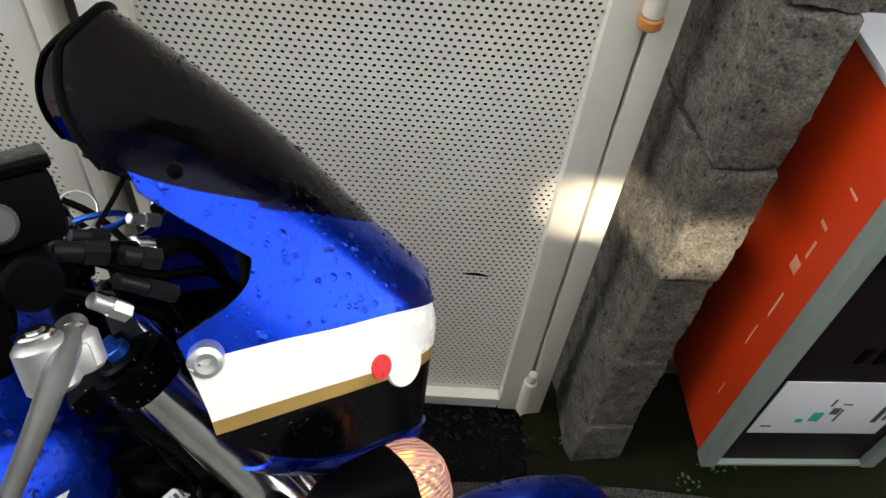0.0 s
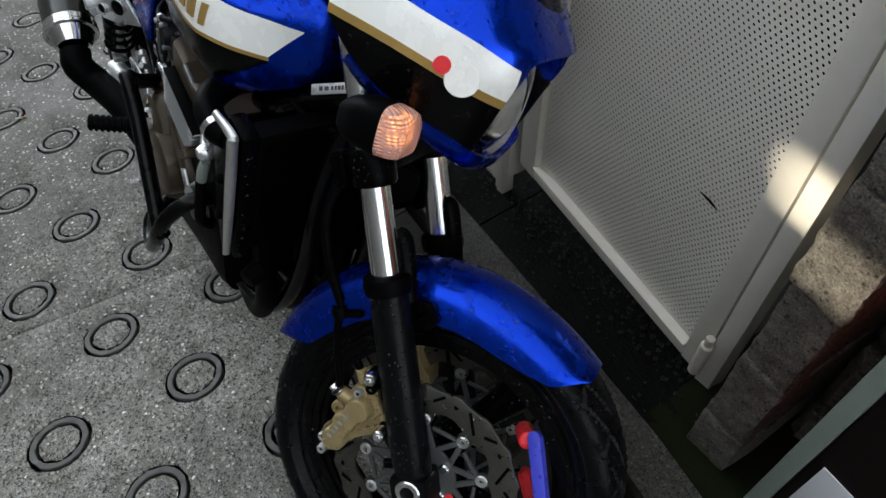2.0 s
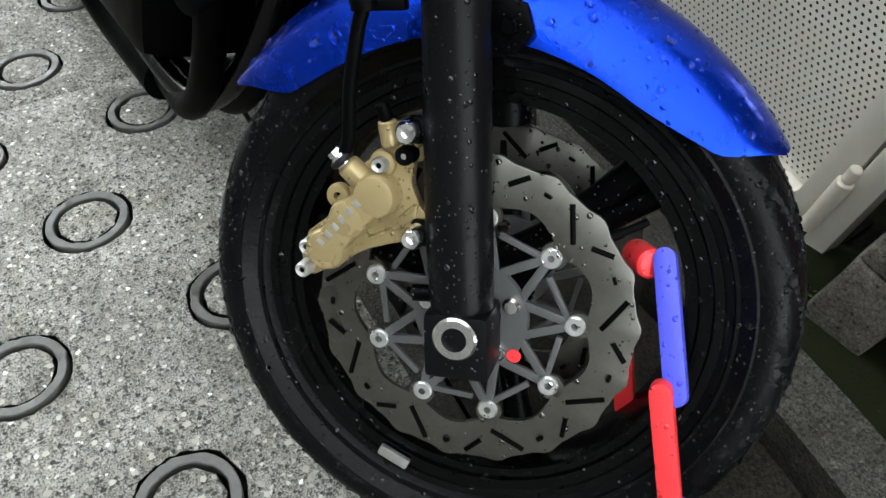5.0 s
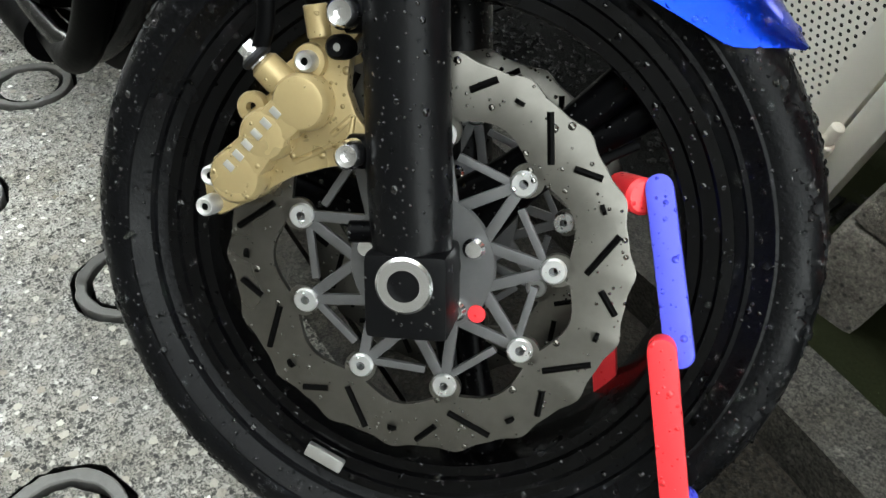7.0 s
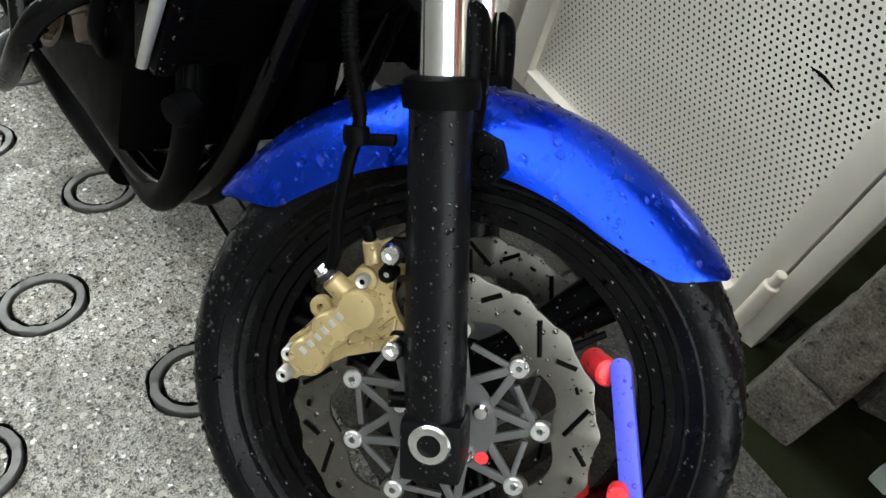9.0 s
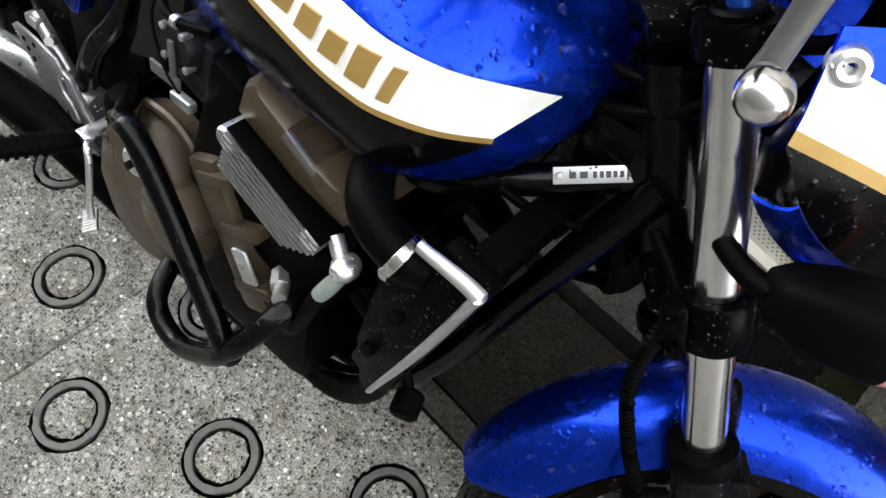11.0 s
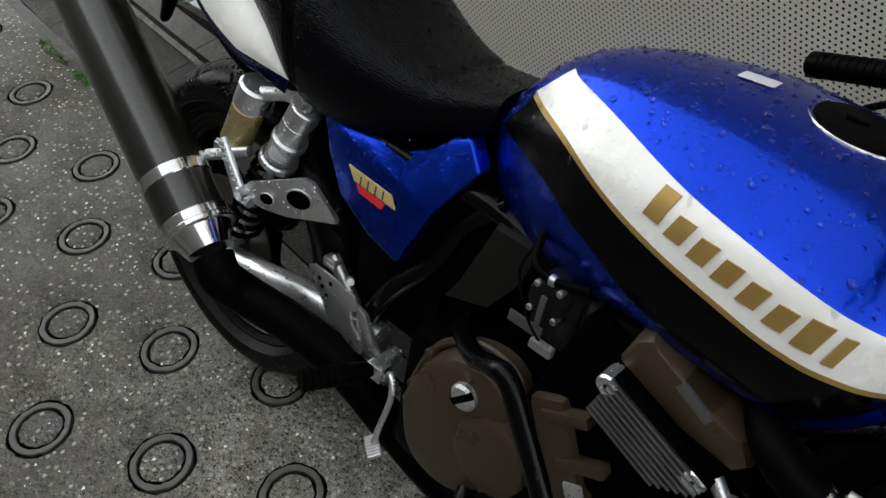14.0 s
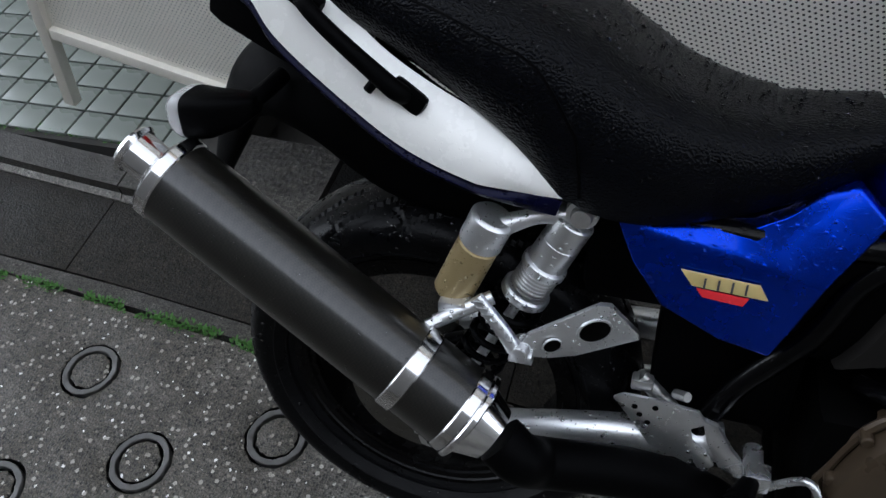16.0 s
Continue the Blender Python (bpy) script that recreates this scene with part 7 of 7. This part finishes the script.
hd = bp("cylinder_head_cover", dome([(0.765, 0.715), (0.775, 0.752), (0.792, 0.765), (0.842, 0.742), (0.846, 0.728), (0.868, 0.712), (0.884, 0.722), (0.925, 0.712), (0.942, 0.685), (0.930, 0.668), (0.86, 0.678)], -0.165, 0.030, 0.06, ((1.0, 0.0), (0.98, 0.6), (0.92, 0.9), (0.8, 1.0)), 1), ENGINE_BROWN, eng, "bronze cylinder head cover")
bp("head_insert", block((0, 0, 0), (0.05, 0.008, 0.014), 0.003, Matrix.Translation((0.862, -0.192, 0.722)) @ pose(0, 0, 0, 0, 26, 0)), FIN_METAL, hd)
bp("plug_cap", joined(rod((0.915, -0.19, 0.648), (0.938, -0.20, 0.632), 0.009, 14), lathe([(0, -0.016), (0.008, -0.015), (0.014, -0.007), (0.015, 0.005), (0.010, 0.014), (0, 0.014)], 28, Matrix.Translation((0.942, -0.200, 0.630)))), ALUMINIUM, eng, "silver banjo fitting")
bp("hose_sleeve", tube([(0.938, -0.201, 0.612), (0.928, -0.204, 0.590), (0.914, -0.205, 0.560)], [0.008, 0.0098, 0.0095], 16, 5), GREEN_GREY, eng, "pale green hose sleeve")
bp("hose", tube([(0.916, -0.205, 0.565), (0.895, -0.205, 0.50), (0.87, -0.20, 0.45), (0.82, -0.17, 0.40)], 0.010, 12, 6), MATT_BLACK, eng)
bp("sensor", joined(rod((0.845, -0.19, 0.505), (0.865, -0.215, 0.512), 0.009, 14), rod((0.83, -0.18, 0.50), (0.85, -0.20, 0.507), 0.012, 6)), STEEL, eng)
# carburettor
cb = bp("carburettor", joined(block((0.668, -0.135, 0.690), (0.06, 0.06, 0.075), 0.01), rod((0.69, -0.135, 0.70), (0.745, -0.135, 0.712), 0.024, 20), lathe([(0, -0.03), (0.024, -0.03), (0.028, -0.02), (0.028, 0.02), (0, 0.02)], 28, Matrix.Translation((0.655, -0.150, 0.715)))), DARK_METAL, bike, "dark cast carburettor")
bp("float_bowl", dome([(0.632, 0.66), (0.69, 0.645), (0.695, 0.672), (0.64, 0.692)], -0.155, 0.012, 0.04), DARK_METAL, cb)
bp("idle_cable", tube([(0.61, -0.14, 0.77), (0.605, -0.17, 0.73), (0.64, -0.185, 0.685), (0.675, -0.185, 0.655)], 0.0022, 8, 5), MATT_BLACK, cb)
bp("choke_link", block((0.672, -0.186, 0.657), (0.034, 0.012, 0.014), 0.003), ALUMINIUM, cb)
for x, z in ((0.640, 0.735), (0.672, 0.738), (0.638, 0.697), (0.674, 0.697)):
    bp("carburettor_screw", rod((x, -0.170, z), (x, -0.184, z), 0.0045, 10, None, 0.001), STEEL, cb)
bp("throttle_bracket", joined(block((0.640, -0.184, 0.672), (0.05, 0.004, 0.016), 0.001), block((0.655, -0.184, 0.70), (0.008, 0.004, 0.05), 0.001)), GREY_METAL, cb)
bp("fuel_hose", tube([(0.60, -0.12, 0.78), (0.62, -0.165, 0.75), (0.655, -0.175, 0.745), (0.70, -0.165, 0.752)], 0.0055, 10, 5), MATT_BLACK, cb)
bp("hose_clip", rod((0.652, -0.175, 0.745), (0.660, -0.175, 0.7455), 0.0075, 14), STEEL, cb)
bp("inlet_rubber", rod((0.735, -0.135, 0.71), (0.775, -0.135, 0.715), 0.027, 24, None, 0.004), MATT_BLACK, cb)
bp("airbox_cover", dome([(0.462, 0.566), (0.485, 0.61), (0.528, 0.735), (0.605, 0.735), (0.590, 0.67), (0.545, 0.595)], -0.10, 0.022, 0.05, ((1.0, 0.0), (0.97, 0.7), (0.9, 1.0)), 1), AIRBOX, bike, "dull grey-brown airbox cover")
bp("intake_body", block((0.52, 0, 0.65), (0.22, 0.20, 0.18), 0.02), MATT_BLACK)

# crash bar, frame tubes
cbm = bp("crash_bar", tube([(0.50, -0.11, 0.545), (0.525, -0.148, 0.565), (0.60, -0.215, 0.605), (0.650, -0.245, 0.640), (0.675, -0.250, 0.640), (0.72, -0.252, 0.58), (0.80, -0.262, 0.475), (0.832, -0.266, 0.430), (0.838, -0.262, 0.412)], 0.0145, 16, 7), GLOSS_BLACK, bike, "black tubular engine crash bar")
bp("lower_loop", tube([(0.62, -0.17, 0.36), (0.650, -0.235, 0.335), (0.675, -0.252, 0.312), (0.73, -0.262, 0.318), (0.80, -0.268, 0.38), (0.835, -0.267, 0.425), (0.86, -0.25, 0.47), (0.875, -0.20, 0.50), (0.86, -0.13, 0.46)], 0.0145, 16, 7), GLOSS_BLACK, cbm)
chassis = bp("chassis", joined(*[tube([(1.150, s * 0.010, 0.815), (1.115, s * 0.016, 0.780), (1.070, s * 0.040, 0.757), (1.02, s * 0.070, 0.735), (0.93, s * 0.10, 0.70), (0.70, s * 0.105, 0.70), (0.50, s * 0.095, 0.735), (0.36, s * 0.09, 0.725), (0.10, s * 0.09, 0.76), (-0.20, s * 0.08, 0.87)], 0.0165, 14, 6) for s in (-1, 1)],
                         *[tube([(1.15, s * 0.03, 0.80), (1.085, s * 0.06, 0.62), (1.02, s * 0.065, 0.42), (0.93, s * 0.075, 0.26), (0.80, s * 0.09, 0.19), (0.50, s * 0.10, 0.22), (0.36, s * 0.13, 0.29), (0.315, s * 0.118, 0.37), (0.356, s * 0.112, 0.50), (0.43, s * 0.102, 0.60), (0.466, s * 0.094, 0.686), (0.526, s * 0.09, 0.748)], 0.0175, 14, 6) for s in (-1, 1)],
                         tube([(1.175, 0, 0.72), (1.095, 0, 0.90)], 0.036, 20, 1), block((1.10, 0, 0.80), (0.09, 0.07, 0.07), 0.012)), GLOSS_BLACK, bike, "black tubular steel chassis")
pl_a, pl_b = Vector((1.062, -0.064, 0.770)), Vector((1.125, -0.021, 0.795))
dirn = (pl_b - pl_a).normalized()
nrm = Vector((0, -1, 0)) - dirn * Vector((0, -1, 0)).dot(dirn)
nrm = (nrm.normalized() + Vector((0, 0, 0.35))).normalized()
zx = nrm.cross(dirn).normalized()
pm = Matrix.Translation((pl_a + pl_b) / 2 + nrm * 0.006) @ Matrix((dirn, -nrm, -zx if zx.z < 0 else zx)).transposed().to_4x4()
npb = bp("name_plate", block((0, 0, 0), (0.088, 0.003, 0.0165), 0.0014, pm), ALUMINIUM, bike, "small silver name plate")
for k, (x, w) in enumerate(((-0.026, 0.006), (-0.016, 0.007), (-0.006, 0.0035), (0.0, 0.0035), (0.006, 0.0045), (0.012, 0.0035), (0.018, 0.0035), (0.024, 0.0035), (0.029, 0.002))):
    bp("print_bar", block((x, -0.002, 0.0005), (w, 0.001, 0.006), 0, pm), INK, npb, "black printed marks as plain bars")
for x in (-0.0375, 0.0375):
    bp("rivet", lathe([(0, -0.004), (0.003, -0.0035), (0.0045, -0.001), (0.0045, 0.001), (0, 0.001)], 14, pm @ Matrix.Translation((x, 0, 0))), STEEL, npb)

# radiator
rad_m = Matrix.Translation((1.030, 0, 0.600)) @ pose(0, 0, 0, 0, 17, 0)
rad = bp("radiator", block((0, 0, 0), (0.035, 0.325, 0.265), 0.006, rad_m), MATT_BLACK, bike, "black radiator with side tanks")
for s in (-1, 1):
    bp("side_tank", block((-0.004, s * 0.178, 0), (0.062, 0.03, 0.285), 0.012, rad_m), BLACK, rad)
for k in range(22):
    bp("radiator_fin", block((0.019, 0, -0.125 + 0.0119 * k), (0.004, 0.31, 0.0022), 0, rad_m), ENGINE_BLACK, rad)
for s in (-1, 1):
    bp("radiator_trim", tube([(1.022, s * 0.205, 0.740), (1.086, s * 0.204, 0.735), (1.086, s * 0.204, 0.716), (1.050, s * 0.203, 0.600), (1.002, s * 0.200, 0.466)], [0.006, 0.008, 0.0085, 0.0085, 0.006], 12, 6, 0.6), STEEL, rad, "polished radiator trim")
    bp("side_guard", plate([(1.020, 0.738), (1.082, 0.730), (1.084, 0.714), (1.048, 0.600), (1.000, 0.462), (0.985, 0.470), (0.972, 0.540), (0.990, 0.690)], s * 0.199 - 0.002, s * 0.199 + 0.002, 0.001), BLACK, rad)
    for px, z in ((0.990, 0.540), (1.014, 0.622)):
        bp("guard_screw", lathe([(0, -0.006), (0.006, -0.006), (0.009, -0.003), (0.009, 0.004), (0, 0.004)], 20, Matrix.Translation((px, s * 0.203, z)) @ pose(0, 0, 0, 0, 0, 0 if s < 0 else 180)), MATT_BLACK, rad)
rh = bp("radiator_hose", tube([(0.90, -0.10, 0.735), (0.930, -0.165, 0.730), (0.962, -0.196, 0.722), (1.005, -0.200, 0.706), (1.03, -0.190, 0.700)], [0.021, 0.023, 0.023, 0.022, 0.02], 20, 7), MATT_BLACK, bike, "black rubber coolant hose")
bp("hose_clamp", joined(rod((1.000, -0.1995, 0.7085), (1.011, -0.1985, 0.7045), 0.0245, 28, None, 0.001), block((1.000, -0.213, 0.690), (0.012, 0.012, 0.016), 0.003)), CHROME, rh, "steel hose clamp")
bp("rubber_mount", joined(rod((1.028, -0.150, 0.438), (1.040, -0.180, 0.428), 0.018, 20, None, 0.004), rod((1.000, -0.145, 0.480), (1.032, -0.158, 0.436), 0.007, 12)), MATT_BLACK, rad)
for k, pts in enumerate((((1.13, -0.03, 0.74), (1.15, -0.03, 0.66), (1.12, 0.02, 0.60), (1.05, 0.03, 0.55)), ((1.02, -0.085, 0.735), (1.06, -0.065, 0.715), (1.10, -0.04, 0.71), (1.15, -0.02, 0.70)), ((1.05, -0.03, 0.83), (1.10, -0.03, 0.85), (1.14, -0.02, 0.88), (1.16, 0.0, 0.93)), ((1.04, -0.02, 0.87), (1.09, -0.03, 0.88), (1.13, -0.02, 0.91), (1.15, 0.0, 0.96)), ((1.0, 0.02, 0.88), (1.1, 0.0, 0.92), (1.2, 0.05, 0.95), (1.2, 0.1, 1.0)))):
    bp("wiring_loom", tube(pts, 0.0055 if k % 2 else 0.008, 10, 6), MATT_BLACK)
bp("horn", lathe([(0, -0.015), (0.034, -0.015), (0.038, 0.0), (0.03, 0.02), (0, 0.022)], 32, Matrix.Translation((1.14, 0.04, 0.63)) @ pose(0, 0, 0, 0, 0, 70)), MATT_BLACK)

# footrest, brake pedal, heel guard
pg = bp("footrest", tube([(0.40, -0.17, 0.400), (0.385, -0.205, 0.402), (0.355, -0.285, 0.410)], [0.011, 0.016, 0.015], 16, 4), MATT_BLACK, bike, "ribbed black rubber footrest")
for k in range(7):
    q = Vector((0.383, -0.212, 0.4025)).lerp(Vector((0.357, -0.280, 0.4095)), k / 6)
    d = Vector((-0.03, -0.08, 0.008)).normalized()
    bp("rubber_rib", rod(q - d * 0.0028, q + d * 0.0028, 0.0188, 18), MATT_BLACK, pg)
bp("footrest_hanger", joined(block((0.405, -0.165, 0.400), (0.034, 0.03, 0.03), 0.006), rod((0.40, -0.12, 0.405), (0.40, -0.175, 0.40), 0.014, 16)), ALUMINIUM, pg)
hg = bp("heel_guard", plate([(0.205, 0.478), (0.218, 0.488), (0.268, 0.488), (0.318, 0.482), (0.332, 0.462), (0.312, 0.448), (0.318, 0.425), (0.338, 0.41), (0.352, 0.388), (0.342, 0.372), (0.30, 0.388), (0.262, 0.402), (0.235, 0.44)], -0.150, -0.145, 0.0015), ALUMINIUM, bike, "satin silver perforated heel guard plate")
bp("rear_set_plate", plate([(0.325, 0.468), (0.345, 0.462), (0.372, 0.42), (0.402, 0.385), (0.392, 0.368), (0.358, 0.386), (0.335, 0.43)], -0.150, -0.141, 0.002), ALUMINIUM, hg)
for x, z in ((0.235, 0.470), (0.262, 0.474), (0.243, 0.457), (0.255, 0.445)):
    # Black stud paints the shade of a hole in the uncut plate.
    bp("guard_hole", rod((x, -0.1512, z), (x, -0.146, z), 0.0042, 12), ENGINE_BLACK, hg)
bp("rear_master_cylinder", joined(rod((0.30, -0.125, 0.44), (0.235, -0.125, 0.505), 0.011, 14), rod((0.285, -0.13, 0.488), (0.30, -0.145, 0.50), 0.007, 8), block((0.24, -0.128, 0.496), (0.03, 0.02, 0.018), 0.004)), STEEL, bike, "small rear brake cylinder")
pd = bp("brake_pedal", tube([(0.415, -0.16, 0.375), (0.455, -0.195, 0.445), (0.474, -0.210, 0.42), (0.464, -0.214, 0.35), (0.460, -0.216, 0.312)], [0.006, 0.0055, 0.005, 0.005, 0.006], 10, 6), ALUMINIUM, bike, "silver rear brake pedal")
pad_m = Matrix.Translation((0.461, -0.218, 0.306)) @ pose(0, 0, 0, 20, 0, -35)
bp("pedal_pad", block((0, 0, 0), (0.044, 0.022, 0.007), 0.002, pad_m), ALUMINIUM, pd)
for k in range(7):
    bp("pad_rib", block((-0.018 + 0.006 * k, 0, 0.0045), (0.0022, 0.021, 0.003), 0, pad_m), STEEL, pd)
bp("side_stand", tube([(0.52, 0.14, 0.24), (0.50, 0.19, 0.12), (0.47, 0.26, -0.03)], [0.013, 0.012, 0.011], 12, 4), BLACK, bike, "black side stand")

# ---- folding lock through the front wheel ----
lock = thing("folding_lock", BIKE @ FRONT, "red and blue plastic coated folding lock hanging through the wheel", "lock")


def link(a, b, mat, w=0.0105, t=0.0075):
    a, b = Vector(a), Vector(b)
    d = b - a
    n = d.length
    out = [(-n / 2 + w * math.cos(a_), w * math.sin(a_)) for a_ in [math.pi / 2 + math.pi * i / 8 for i in range(9)]] + [(n / 2 + w * math.cos(a_), w * math.sin(a_)) for a_ in [-math.pi / 2 + math.pi * i / 8 for i in range(9)]]
    bm = plate(out, -t, t, 0.0025)
    x = d.normalized()
    y = Vector((0.1, 1, 0)) - x * Vector((0.1, 1, 0)).dot(x)
    y.normalize()
    z = x.cross(y)
    bm.transform(Matrix.Translation((a + b) / 2) @ Matrix((x, y, z)).transposed().to_4x4())
    return part("link", bm, mat, lock, "red coated link" if mat is RED else "blue coated link")


link((0.2030, -0.030, 0.054), (0.2215, -0.080, -0.058), LOCK_BLUE)
part("lock_body", rod((0.174, 0.006, 0.046), (0.192, -0.034, 0.048), 0.0145, 20, None, 0.003), RED, lock, "red lock body")
link((0.2080, -0.086, -0.053), (0.2265, -0.092, -0.180), RED)
link((0.2330, -0.082, -0.176), (0.2560, -0.088, -0.224), LOCK_BLUE)
link((0.165, 0.02, -0.045), (0.175, 0.03, -0.155), RED)
part("rivet", rod((0.262, -0.098, -0.200), (0.262, -0.090, -0.200), 0.008, 18), RED, lock)
part("rivet", rod((0.256, -0.100, -0.222), (0.256, -0.092, -0.222), 0.010, 18), RED, lock)

# ---- a cigarette end in one of the grooves ----
butt = thing("cigarette_end", G @ Matrix.Translation((-0.730, -0.470, 0.002)) @ pose(0, 0, 0, 0, 90, 65), "small crushed cigarette end lying in a ring groove", "litter")
part("paper", tube([(0, 0, -0.012), (0, 0.0008, 0.0), (0, 0, 0.012)], 0.0036, 10, 3, 0.7), GALVANISED, butt)
part("filter", tube([(0, 0, 0.0121), (0, 0, 0.024)], 0.0037, 10, 1, 0.75), RUST, butt, "orange filter")

# ---- pieces of the pavement, last ----
ring_me = None
for k, (c, turn) in enumerate(ring_places):
    if (c - cut_p).dot(cut_n) > -0.075 or len(ground.children) >= 290 or c.y < -1.15:
        continue
    if ring_me is None:
        ring_bm = lathe([(R_IN + 0.0085, 0.026), (R_IN + 0.0062, -0.0010), (R_IN + 0.0075, -0.0026), (R_OUT - 0.0075, -0.0030), (R_OUT - 0.0062, -0.0012), (R_OUT - 0.0085, 0.026)], 56, pose(0, 0, 0, 90, 0, 0) @ Matrix.Diagonal((1, -1, 1, 1)))
        for v in ring_bm.verts:
            v.co += 0.0022 * noise.noise_vector(v.co * 90)
        first = part("groove_ring", ring_bm, RING, ground)
        ring_me = first.data
        ob = first
    else:
        ob = new("groove_ring", ring_me)
        ob.parent = ground
    ob.matrix_local = Matrix.Translation((c.x, c.y, -0.0)) @ pose(0, 0, 0, 0, 0, turn)
tile_me = None
for i in range(24):
    for k in range(11):
        x, y = -3.6 + i * 0.108, 0.70 + k * 0.108
        if x > -0.9:
            continue
        if tile_me is None:
            bm = block((0, 0, 0), (0.100, 0.100, 0.012), 0.003)
            ob = part("tile", bm, TILE, tiles)
            tile_me = ob.data
        else:
            ob = new("tile", tile_me)
            ob.parent = tiles
        ob.matrix_local = Matrix.Translation((x, y, 0.031))
